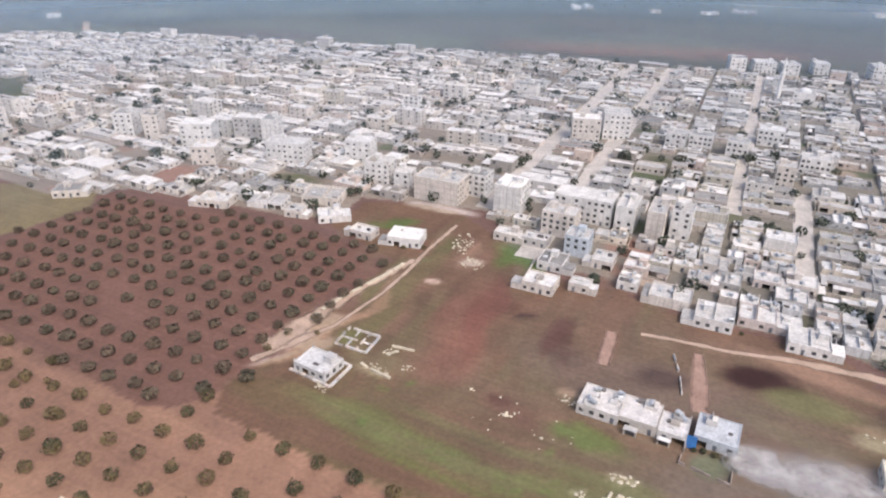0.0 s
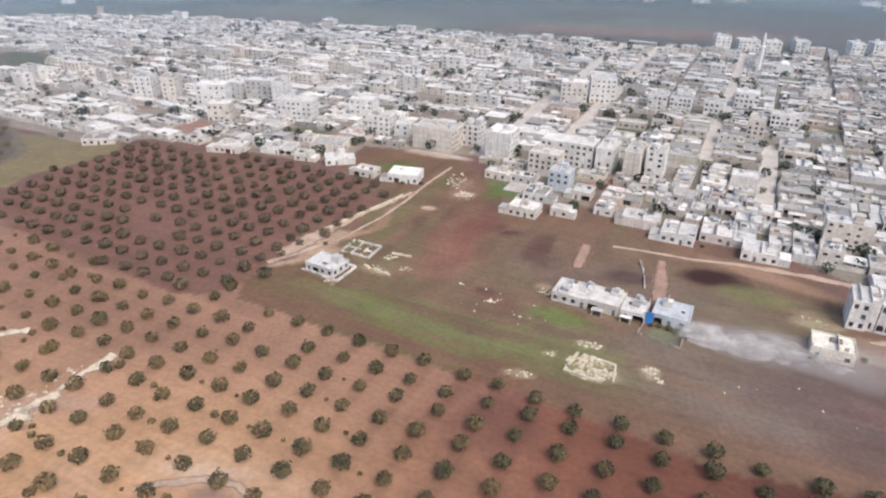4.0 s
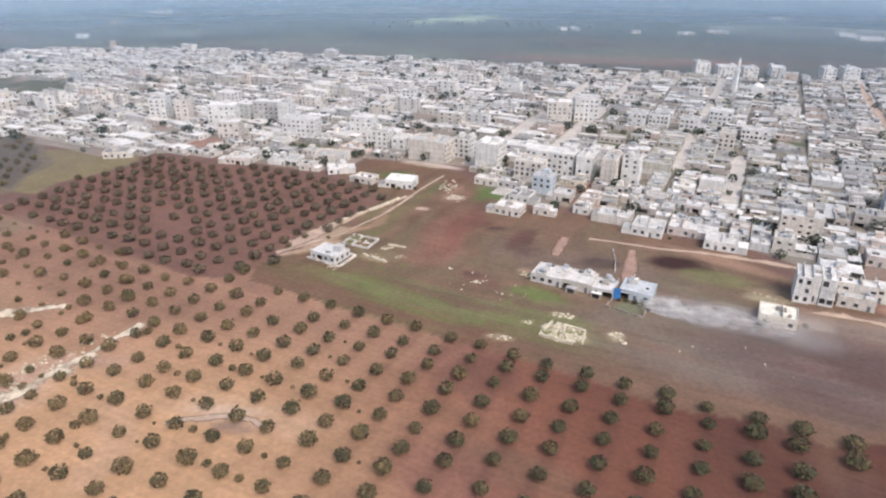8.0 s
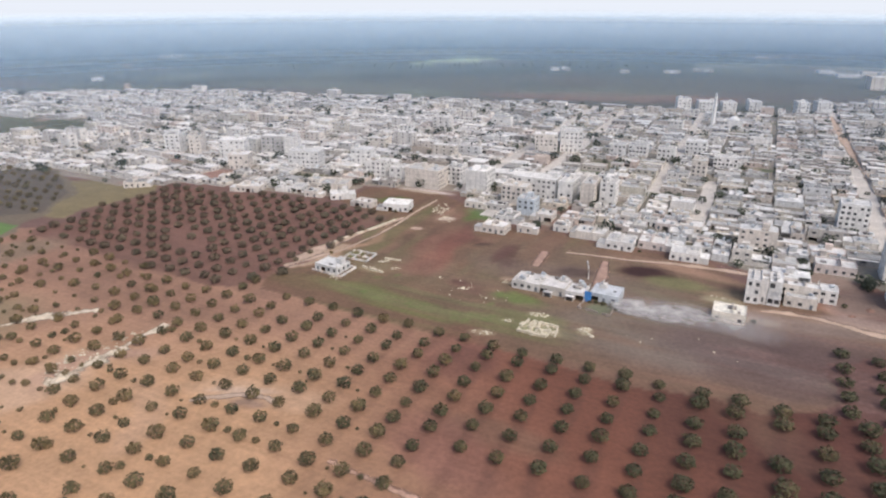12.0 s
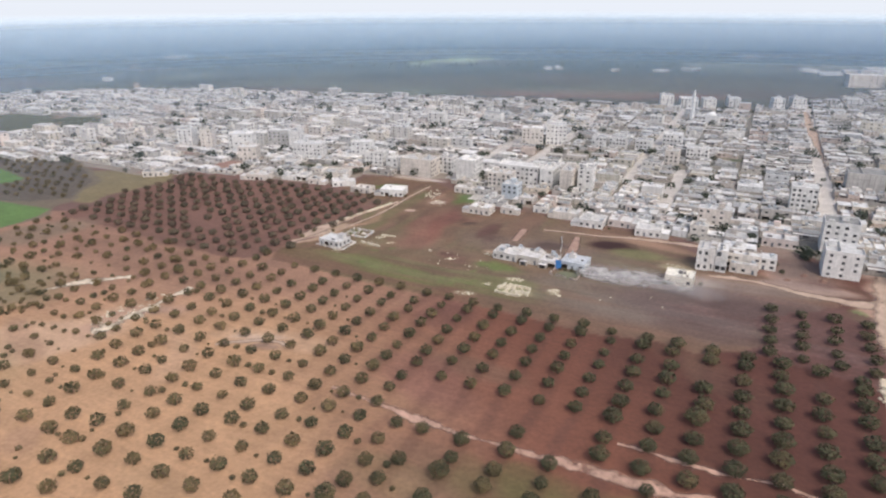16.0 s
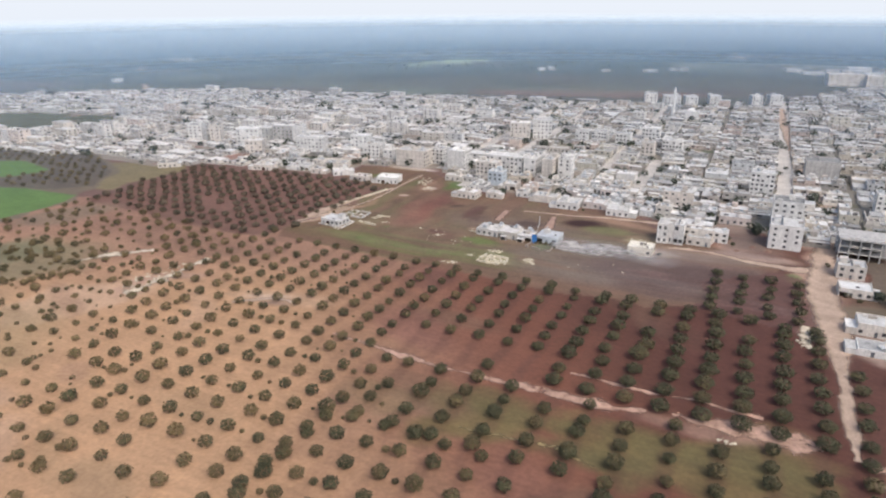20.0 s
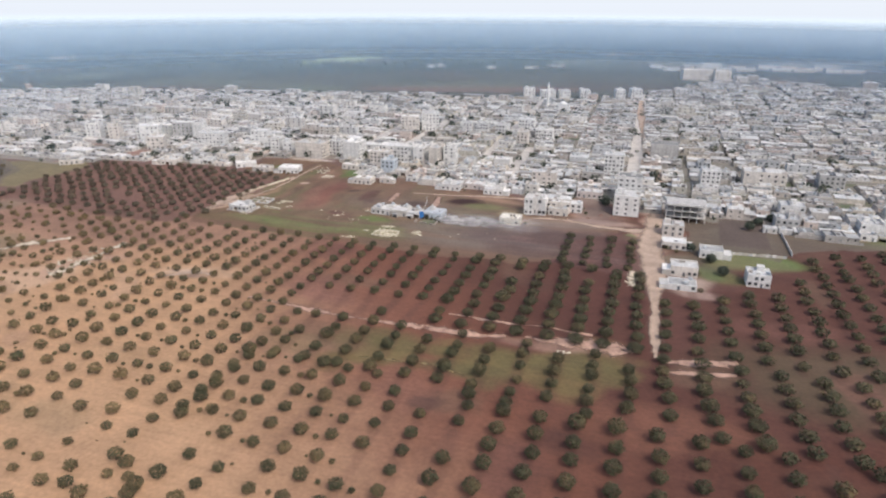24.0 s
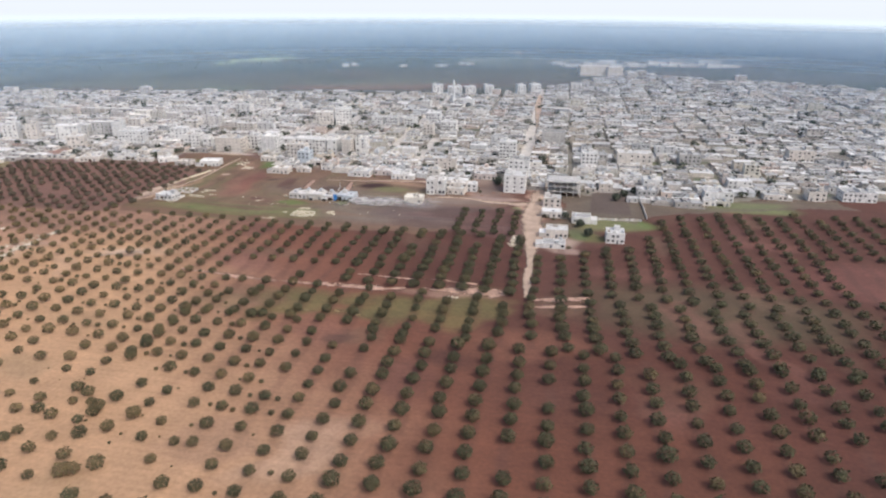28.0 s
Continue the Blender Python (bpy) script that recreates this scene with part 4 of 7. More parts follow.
def house(x, y, w, d, floors, turn=None, storey=3.0, tone=None, name="house", label="", category="house", blank=False, hut=True, step=3.0, rail=0.6, balcony=False, group="", doors=True, roof=None, annex=False, porch=False, ww=1.5, wh=1.5, wing=0.0):
    """A flat-roofed house with its windows and doors as parts. Sizes in metres."""
    r = random.Random(int(x * 31 + y * 17))
    turn = math.degrees(GRID) if turn is None else turn
    top = floors * storey + 0.3
    distant = y > 425 * PLAN
    root = new(name)
    root.matrix_basis = pose(x, y, level(x, y) - 0.1, 0, 0, turn)
    tone = tone or tone_of(r)
    wall = Shape()
    wall.tone = tone
    spots = []
    for n, (width, put) in enumerate(side_puts(w, d)):
        hs = [] if blank and n in (0, 2) or n == 2 else holes_for(width, floors, storey, r, step, doors and n == 0, ww, wh, porch and n == 0)
        facade(wall, put, width, top, hs, 1 if distant else None, 0.2)
        for x0, x1, z0, z1 in ([] if distant else hs):
            if z0 == 0.0 and x1 - x0 > 1.5:
                continue                     # an open porch
            a = put((x0 + x1) / 2, 0.16, z0)
            spots.append((pose(*a, 0, 0, 90 * n), z0 == 0.0, x1 - x0, z1 - z0))
    part("wall", wall, [PLASTER, GLASS_AND_SHADE], root)
    lid = Shape()
    lid.tone = roof or roof_tone(r, 1.0, x > 120)
    lid.box(-w / 2 + 0.02, -d / 2 + 0.02, top - 0.25, w / 2 - 0.02, d / 2 - 0.02, top - 0.004, 0)
    part("roof", lid, [ROOF], root)
    if rail:
        edge = Shape()
        edge.tone = tuple(v * 1.03 for v in tone)
        parapet(edge, w, d, top, rail)
        part("parapet", edge, [PLASTER], root)
    for m, is_door, ww, wh in spots:
        near = y < 275 * PLAN and x < 160 * PLAN
        ob = part("door" if is_door else "window", door_mesh() if is_door else window_mesh(ww, wh, not near), None, root, place=m)
        if near and not is_door:
            part("pane", pane_mesh(ww, wh), None, ob)
    if hut and w > 7 and d > 6:
        s = Shape()
        s.tone = tuple(v * 0.97 for v in tone)
        hx, hy = r.uniform(-w / 2 + 2, w / 2 - 2), r.uniform(0, d / 2 - 2)
        s.box(hx - 1.5, hy - 1.4, top, hx + 1.5, hy + 1.4, top + 2.3)
        s.box(hx - 1.65, hy - 1.55, top + 2.3, hx + 1.65, hy + 1.55, top + 2.45, bottom=True)
        part("stair_house", s, [PLASTER], root)
    if annex:
        s, lo = Shape(), r.choice((2.2, 2.8, 3.0))
        shade = r.uniform(0.8, 1.0)
        s.tone = tuple(v * shade for v in tone)
        ex, ed = r.uniform(2.5, 4.5), d * r.uniform(0.5, 0.95)
        side = r.choice((-1, 1))
        x0, x1 = sorted((side * w / 2, side * (w / 2 + ex)))
        s.box(x0, -d / 2, 0, x1, -d / 2 + ed, lo)
        part("annex", s, [PLASTER], root)
        s = Shape()
        s.tone = roof_tone(r)
        s.box(x0 - 0.1, -d / 2 - 0.1, lo, x1 + 0.1, -d / 2 + ed + 0.1, lo + 0.14, bottom=True)
        part("annex_roof", s, [ROOF], root)
    if wing:
        # a lower wing beside the house, set back or forward from its front
        s, lo = Shape(), storey * r.uniform(0.85, 1.0)
        shade = r.uniform(0.84, 1.04)
        s.tone = tuple(v * shade for v in tone)
        far_end, wd, back = w / 2 + abs(wing), d * r.uniform(0.55, 0.9), r.uniform(0, 0.3) * d
        side = 1 if wing > 0 else -1

        def wing_at(a, i, z):
            return (side * (w / 2 + 0.01) + (a if side > 0 else a - abs(wing)), -d / 2 + back + i, z)

        facade(s, wing_at, abs(wing), lo, holes_for(abs(wing), 1, storey, r, 3.4, False, 1.2, 1.2, True), 1, 0.3)
        x0, x1 = sorted((side * (w / 2 + 0.01), side * far_end))
        s.box(x0, -d / 2 + back + 0.3, 0, x1, -d / 2 + back + wd, lo)
        part("wing", s, [PLASTER, GLASS_AND_SHADE], root)
        s = Shape()
        s.tone = roof_tone(r, 1.0, x > 120)
        s.box(x0, -d / 2 + back - 0.25, lo + 0.002, x1 + side * 0.1, -d / 2 + back + wd, lo + 0.16, bottom=True)
        part("wing_roof", s, [ROOF], root)
    if balcony:
        for k in range(1, floors):
            s = Shape()
            s.tone = tone
            bx = w * 0.18
            s.box(bx - 1.6, -d / 2 - 1.1, k * storey, bx + 1.6, -d / 2, k * storey + 0.15, bottom=True)
            s.box(bx - 1.6, -d / 2 - 1.1, k * storey + 0.15, bx + 1.6, -d / 2 - 1.0, k * storey + 1.0)
            part("balcony", s, [PLASTER], root)
    if blank:
        for i in range(max(3, round(w / 3.2)) + 1):
            s = Shape()
            s.tone = tuple(v * 0.72 for v in tone)
            a = -w / 2 + 0.15 + (w - 0.3) * i / max(3, round(w / 3.2))
            s.box(a - 0.16, -d / 2 - 0.07, 0, a + 0.16, -d / 2, top)
            part("pilaster", s, [PLASTER], root)
        for k in range(1, floors):
            s = Shape()
            s.tone = tuple(v * 0.74 for v in tone)
            s.box(-w / 2, -d / 2 - 0.045, k * storey - 0.12, w / 2, -d / 2, k * storey + 0.12, bottom=True)
            part("floor_band", s, [PLASTER], root)
    if not distant:
        for _ in range(r.choice((1, 2, 3, 4))):
            hx, hy = r.uniform(-w / 2 + 1.2, w / 2 - 1.2), r.uniform(-d / 2 + 1.2, d / 2 - 1.2)
            u = r.random()
            if u < 0.4:
                part("water_tank", tank_mesh(), None, root, place=pose(hx, hy, top - 0.01, 0, 0, r.uniform(0, 180)))
            elif u < 0.75:
                s, e = Shape(), r.uniform(0.5, 1.6)
                s.tone = r.choice(((0.22, 0.2, 0.19), (0.62, 0.6, 0.57), (0.4, 0.36, 0.32), (0.12, 0.11, 0.11)))
                s.box(hx - e, hy - e * r.uniform(0.4, 1), top - 0.01, hx + e, hy + e * 0.7, top + r.uniform(0.3, 1.2))
                part("roof_lumber", s, [PLASTER], root)
            else:
                s = Shape()
                s.tone = tuple(v * 0.9 for v in tone)
                a = r.uniform(0.35, 0.65)
                s.box(-w / 2 + w * a, -d / 2 + 0.3, top, -w / 2 + w * a + 0.2, d / 2 - 0.3, top + r.uniform(0.6, 1.8))
                part("roof_wall", s, [PLASTER], root)
        if r.random() < 0.45:
            for sx in (-1, 1):
                for sy in (-1, 1):
                    if r.random() < 0.7:
                        part("column_stub", stub_mesh(), None, root, place=pose(sx * (w / 2 - 0.2), sy * (d / 2 - 0.2), top - 0.01))
    kinds = {1: "one-storey", 2: "two-storey", 3: "three-storey", 4: "four-storey", 5: "five-storey", 6: "six-storey"}
    bright = sum(tone) / 3
    look_of = "white" if bright > 0.68 else "cream" if bright > 0.58 else "grey"
    tagged(root, label or f"{look_of} {kinds[floors]} flat-roofed concrete house with dark windows", category, group or "houses of the town")
    claim(x, y, w, d)
    return root


def hs(x, y, w, d, floors, **k):
    """A house by its place on the plan."""
    if floors == 1 and k.get("group", "") == "" and k.get("category", "house") == "house" and w < 13:
        k = {"porch": True, "annex": True, **k}
    return house(x * PLAN, y * PLAN, w * PLAN, d * PLAN, floors, **k)

# ---- buildings that stand out ----
WHITE, CREAM, GREY, BLUISH, PINKISH = (0.73, 0.71, 0.685), (0.66, 0.605, 0.55), (0.48, 0.46, 0.44), (0.54, 0.585, 0.63), (0.62, 0.545, 0.51)
APT = "apartment_block"
hs(-17.8, 397.4, 19, 12, 4, storey=2.9, tone=CREAM, name=APT, blank=True, label="long cream four-storey apartment block with a blank front", category="apartment block")
hs(-2, 402, 8, 9, 4, storey=2.8, tone=WHITE, name=APT, balcony=True, label="white four-storey apartment block with balconies", category="apartment block")
hs(9.5, 386.2, 10.5, 13, 5, storey=2.8, tone=WHITE, name=APT, blank=True, label="white five-storey block with a windowless front wall", category="apartment block")
hs(36.7, 379, 22, 11, 4, storey=2.9, tone=WHITE, name=APT, label="long white four-storey apartment block", category="apartment block")
hs(51, 372, 7, 14, 4, storey=3.0, tone=WHITE, name=APT, label="white four-storey wing of an apartment block", category="apartment block", doors=False)
hs(25.3, 366, 12, 9, 4, storey=2.7, tone=CREAM, name=APT, label="cream four-storey apartment house", category="apartment block")
hs(29, 350.5, 8, 8, 3, storey=2.9, tone=BLUISH, label="pale blue three-storey house")
hs(60, 365.5, 6, 15, 5, storey=2.7, tone=CREAM, name=APT, blank=True, label="narrow cream five-storey block with a blank front", category="apartment block")
hs(68.5, 364.5, 7, 9, 5, storey=2.7, tone=WHITE, name=APT, label="white five-storey block beside a twin", category="apartment block")
hs(12.9, 326.5, 10, 8, 1, storey=3.6, tone=CREAM, label="cream one-storey house with a bright roof at the field's edge", hut=False)
hs(25.3, 326, 6.5, 5, 1, tone=CREAM, label="small cream one-storey house at the field's edge", hut=False)
hs(6, 361, 9, 6, 1, tone=CREAM, label="low cream house beside a green plot")
hs(15.5, 357, 9, 6, 1, tone=GREY, label="low grey house beside a green plot", hut=False)
hs(19, 341, 8.5, 9, 1, storey=3.2, tone=WHITE)
hs(36, 342, 7, 8, 1, storey=3.2, tone=CREAM, hut=False)
hs(51.3, 319.5, 12, 9, 1, storey=3.3, tone=CREAM, label="cream one-storey house facing the field", hut=False, blank=True)
hs(60.5, 308.5, 10.5, 10, 1, storey=3.6, tone=WHITE, label="white one-storey house facing the field")
hs(72.9, 308.5, 10, 9, 1, storey=3.0, tone=PINKISH, label="pinkish one-storey house behind a yard", hut=False)
hs(72.5, 340, 8, 7, 1, storey=3.0, tone=CREAM, hut=False)
hs(72, 329, 8, 8, 1, storey=2.8, tone=GREY)
hs(80, 335, 6, 6, 1, storey=2.7, tone=WHITE, hut=False, annex=False)
hs(63.5, 330, 7, 7, 1, storey=2.9, tone=PINKISH, hut=False)
hs(87.5, 319, 9, 8, 1, storey=3.0, tone=GREY, hut=False)
hs(95, 328, 9, 9, 1, storey=3.1, tone=CREAM)
hs(85, 330, 8, 7, 1, storey=2.9, tone=PINKISH, hut=False)
hs(81.5, 296, 10.5, 9, 1, storey=3.3, tone=WHITE, label="white one-storey house facing the field track")
row = dict(name="row_house", category="house", group="row of houses in the field", hut=False, rail=0.3, step=2.9, turn=-27.5, porch=True)
hs(20.1, 271.2, 9.7, 8.6, 1, storey=3.1, tone=(0.6, 0.57, 0.54), roof=(0.63, 0.6, 0.57), label="white one-storey row house with a bright roof", **row)
hs(28.3, 267.0, 8.7, 8.4, 1, storey=3.3, tone=(0.57, 0.53, 0.48), roof=(0.62, 0.59, 0.565), label="cream one-storey row house with open dark porches", **row)
hs(34.8, 262.9, 6.3, 7.2, 1, storey=2.8, tone=(0.62, 0.59, 0.56), roof=(0.6, 0.58, 0.565), label="low white row house beside the blue gate", **row)
hs(43.9, 260.9, 9.2, 8.4, 1, storey=3.2, tone=(0.5, 0.53, 0.56), roof=(0.5, 0.52, 0.545), label="pale blue-grey one-storey row house at the row's end", **row)
hs(-49.0, 285.0, 10, 7.6, 1, storey=2.7, tone=(0.6, 0.585, 0.57), roof=(0.6, 0.59, 0.58), label="damaged white one-storey house beside the olive grove", turn=-31, porch=True, rail=0.5, annex=False)
hs(-30, 357.5, 12, 9, 1, storey=3.6, tone=WHITE, label="white house with a bright roof at the grove's corner", turn=-14, hut=False, roof=(0.78, 0.76, 0.72))
hs(-45.5, 362.2, 9, 6, 1, storey=2.6, tone=CREAM, label="half-built cream house beside the grove", hut=False, rail=1.0)
hs(91.0, 260.6, 4.2, 9, 3, storey=3.3, tone=WHITE, name=APT, label="bare white three-storey block with open windows", category="apartment block", step=2.6, doors=False, ww=1.3, wh=1.7, hut=False, rail=0.3)
hs(93.9, 259.6, 2.2, 8.4, 3, storey=3.5, tone=(0.68, 0.65, 0.62), name="stair_tower", label="narrow white stair tower between two bare blocks", category="stair tower", step=2.4, doors=False, ww=0.8, wh=2.3, hut=False, rail=0.4)
hs(96.9, 258.4, 3.8, 9, 3, storey=3.3, tone=WHITE, name=APT, label="bare white three-storey block with deep balconies", category="apartment block", step=2.3, doors=False, ww=1.9, wh=2.1, hut=False, rail=0.3, balcony=True)
hs(103.6, 254.7, 9.4, 4.6, 1, storey=3.4, tone=CREAM, label="low cream front room with a terrace on its roof", step=3.4, hut=False, rail=0.9, porch=True, annex=False)
hs(105.2, 259.2, 11.5, 4.6, 2, storey=3.1, tone=CREAM, label="cream two-storey house set back behind a terrace", step=2.6, doors=False, ww=1.7, wh=1.5, hut=False)
hs(114, 258.4, 5.6, 6, 2, storey=2.6, tone=WHITE, hut=False, rail=0.3, ww=1.7, wh=1.3)
hs(77.9, 246.6, 9.5, 7.5, 1, storey=3.6, tone=(0.68, 0.63, 0.55), roof=(0.74, 0.7, 0.61), label="small white one-storey house alone in the field", hut=False, rail=0.4, annex=False)
hs(137.8, 253.5, 12, 12, 4, storey=2.95, tone=WHITE, name=APT, label="white four-storey block beside the dirt road", category="apartment block", step=4.4, ww=1.35, wh=1.3, doors=False)
hs(148.5, 275, 12, 11, 5, storey=3.1, tone=WHITE, name=APT, label="white five-storey block behind another", category="apartment block", step=3.4, ww=1.6, wh=1.4)
hs(129.9, 282.5, 13, 8, 1, storey=3.6, tone=PINKISH, label="long pinkish one-storey house with a row of windows", hut=False)
hs(139, 206, 10, 8, 1, storey=3.2, tone=CREAM, label="cream house beside the dirt road", hut=False)
hs(146.5, 222, 9, 8, 2, storey=2.8, tone=CREAM)
hs(149, 193.6, 9, 7, 1, storey=3.6, tone=WHITE, label="white house beside a grass plot", hut=False)
hs(129.5, 179, 10, 8, 1, storey=4.2, tone=CREAM, label="cream house between the road and olive trees", hut=False, step=2.2)
hs(122.5, 166.5, 10, 7, 1, storey=2.4, tone=WHITE, label="low white shed beside the dirt road", hut=False, rail=0.2)
hs(151.5, 165, 8, 8, 2, storey=2.7, tone=WHITE, label="white two-storey house alone among grass", step=2.4)
hs(204.4, 294.3, 10, 10, 4, storey=2.9, tone=WHITE, name=APT, label="white four-storey block among low houses", category="apartment block", step=2.6)
hs(235.3, 291.7, 22, 12, 3, storey=3.4, tone=CREAM, name=APT, label="large cream block with plain walls", category="apartment block", step=4.5)
hs(217.4, 240.7, 11, 9, 2, tone=WHITE)
hs(209, 360, 17, 14, 4, storey=3.0, tone=GREY, name=APT, blank=True, label="large grey block with a plain wall", category="apartment block")
hs(161.6, 328, 11, 10, 5, storey=2.9, tone=WHITE, name=APT, label="tall white five-storey block", category="apartment block", step=2.5)
hs(268.7, 280.7, 13, 10, 3, tone=GREY)
hs(350.8, 275.5, 16, 11, 3, tone=CREAM, label="broad cream three-storey house")
hs(237.6, 209, 15, 9, 2, tone=WHITE, step=2.8)
hs(290.7, 197, 9, 9, 2, tone=CREAM)
hs(311.7, 190, 17, 10, 2, tone=WHITE, step=2.8)
hs(201.7, 222, 10, 9, 2, tone=GREY)
hs(270, 204, 12, 9, 1, tone=CREAM)
west = dict(name=APT, category="apartment block", step=3.2, ww=1.3, wh=1.3)
hs(-111.8, 469.3, 15, 10, 5, storey=2.9, tone=GREY, turn=-8, balcony=True, label="grey five-storey block with open dark floors", **west)
hs(-101, 466, 7, 11, 5, storey=3.0, tone=WHITE, turn=-8, blank=True, label="white five-storey block with a plain wall", **west)
hs(-175.9, 475, 9.5, 10, 5, storey=2.8, tone=WHITE, turn=0, label="white five-storey block with rows of windows", **west)
hs(-161.1, 472, 7.5, 10, 5, storey=2.9, tone=CREAM, turn=0, label="slim cream five-storey block", **west)
hs(-134, 458, 15, 11, 5, storey=2.9, tone=WHITE, turn=0, label="broad white five-storey block", **west)
hs(-87.3, 438.5, 18, 10, 4, storey=2.9, tone=WHITE, turn=-12, label="white four-storey block with a bright end wall", **west)
hs(-54.9, 441.3, 12, 10, 4, storey=2.9, tone=WHITE, turn=-14, label="white four-storey block with rows of windows", **west)
hs(-43.6, 414.3, 11, 9, 4, storey=2.9, tone=WHITE, turn=-20, label="white four-storey block with rows of windows", **west)
hs(-33, 408.5, 7, 8, 3, storey=2.9, tone=WHITE, turn=-20)
hs(-124.3, 436.2, 11, 10, 3, storey=3.2, tone=CREAM, turn=0, label="cream three-storey building with a dark gateway")
hs(54.9, 474.4, 14, 11, 5, storey=2.9, tone=CREAM, label="cream five-storey block beside a wide street", turn=-8, **west)
hs(71.5, 480.4, 13.5, 13, 5, storey=3.2, tone=WHITE, label="bright white five-storey block beside a wide street", turn=-8, **west)
hs(98, 464, 9.5, 9, 3, tone=WHITE, step=2.6)
hs(109.1, 461, 10.5, 9, 3, tone=WHITE, step=2.6)
hs(122.8, 450.5, 9.8, 9, 3, storey=3.2, tone=WHITE, step=2.6)
hs(147.2, 469.8, 12, 10, 3, storey=3.2, tone=WHITE)
hs(149.5, 430, 12.4, 9, 3, tone=WHITE, step=2.4)
hs(129, 414.7, 7.5, 9, 4, storey=2.8, tone=CREAM)
hs(-167.1, 396.8, 11, 9, 1, tone=CREAM, turn=10, label="cream one-storey house at the edge of the grass")
hs(-105.6, 388, 12.5, 9, 1, tone=CREAM, turn=-10, label="cream one-storey house at the grove's edge", storey=3.3)
hs(-83.8, 388, 11, 9, 1, tone=WHITE, turn=-12)
hs(-59.7, 376, 9, 8, 1, tone=WHITE, turn=12, label="white one-storey house at the grove's edge")
hs(-64.4, 394.2, 15, 12, 1, tone=CREAM, turn=-12, rail=1.2, hut=False, label="unfinished cream house with low walls")
hs(-73, 379.5, 7, 7, 1, tone=CREAM, turn=-12, hut=False)
for x, y, w, k in ((195, 635.6, 11, 5), (214.5, 634.8, 15, 4), (230, 628, 11, 4), (283.4, 612.5, 9, 5), (300.2, 612, 11, 5), (252.8, 630.6, 10, 4)):
    hs(x, y, w, 12, k - 1, storey=3.0, tone=WHITE, name=APT, label="tall white apartment block at the town's far edge", category="apartment block", turn=-10, step=3.6)
hs(445.5, 758.8, 36, 14, 4, storey=3.9, tone=CREAM, name="storehouse", label="large pale storehouse at the far edge of the town", category="storehouse", turn=-12, step=7)
hs(471.7, 745.4, 20, 12, 4, storey=3.6, tone=CREAM, name="storehouse", label="tall pale storehouse at the far edge", category="storehouse", turn=-12, step=7)
farms = random.Random(31)
for x, y, n, wide in ((147, 948, 5, 26), (214, 912, 2, 12), (274, 910, 4, 16), (317, 923, 4, 15), (-434, 1126, 7, 60), (-429, 980, 2, 14), (-395, 830, 2, 14), (477, 1290, 4, 50), (475, 1095, 4, 30)):
    for _ in range(n):
        hs(x + farms.uniform(-0.5, 0.5) * wide, y + farms.uniform(-8, 8), farms.uniform(5, 11), 8, 1, storey=farms.uniform(2.6, 4.2), tone=farms.choice((WHITE, CREAM, GREY)), name="farm_shed", label="pale farm building far out on the plain", category="shed", hut=False, turn=farms.uniform(-20, 10), step=6)
for n in range(16):
    x, y = 470 + 34 * (n % 8) + rnd.uniform(-9, 9), 872 - 9 * (n % 8) + 34 * (n // 8) + rnd.uniform(-9, 9)
    hs(x, y, rnd.uniform(16, 30), 12, rnd.choice((1, 2, 2)), storey=3.6, tone=CREAM if n % 2 else WHITE, name="farm_shed", label="pale works shed beyond the town", category="shed", hut=False, turn=-12, step=7)


def concrete_frame(x, y, w, d, floors, storey=3.2):
    """A building of bare slabs and columns, still without walls."""
    root = new("building_shell")
    root.matrix_basis = pose(x, y, level(x, y), 0, 0, math.degrees(GRID))
    for k in range(1, floors + 1):
        s = Shape()
        s.tone = (0.48, 0.46, 0.44)
        s.box(-w / 2, -d / 2, k * storey - 0.3, w / 2, d / 2, k * storey, bottom=True)
        part("floor_slab", s, [ROOF], root)
    col = Shape()
    col.tone = (0.5, 0.48, 0.46)
    col.box(-0.2, -0.2, 0, 0.2, 0.2, storey - 0.3)
    col = col.mesh("column", [PLASTER])
    for k in range(floors):
        for i in range(6):
            for j in (0, 1, 2):
                part("column", col, None, root, place=pose(-w / 2 + 0.4 + i * (w - 0.8) / 5, -d / 2 + 0.4 + j * (d - 0.8) / 2, k * storey))
    core = Shape()
    core.tone = (0.3, 0.29, 0.29)
    core.box(-w / 2 + 3, 0.6, 0, w / 2 - 3, d / 2 - 0.7, floors * storey - 0.3)
    part("inner_wall", core, [PLASTER], root)
    for i in range(8):
        s = Shape()
        s.tone = (0.7, 0.68, 0.65)
        a = -w / 2 + i * w / 8
        s.box(a + 0.1, -d / 2, floors * storey, a + w / 8 - 0.4, -d / 2 + 0.2, floors * storey + rnd.uniform(0.6, 1.6))
        part("parapet", s, [PLASTER], root)
    claim(x, y, w, d)
    tagged(root, "grey concrete shell of a three-storey building, without walls", "building")


concrete_frame(162 * PLAN, 241 * PLAN, 18 * PLAN, 14 * PLAN, 3, 3.4)


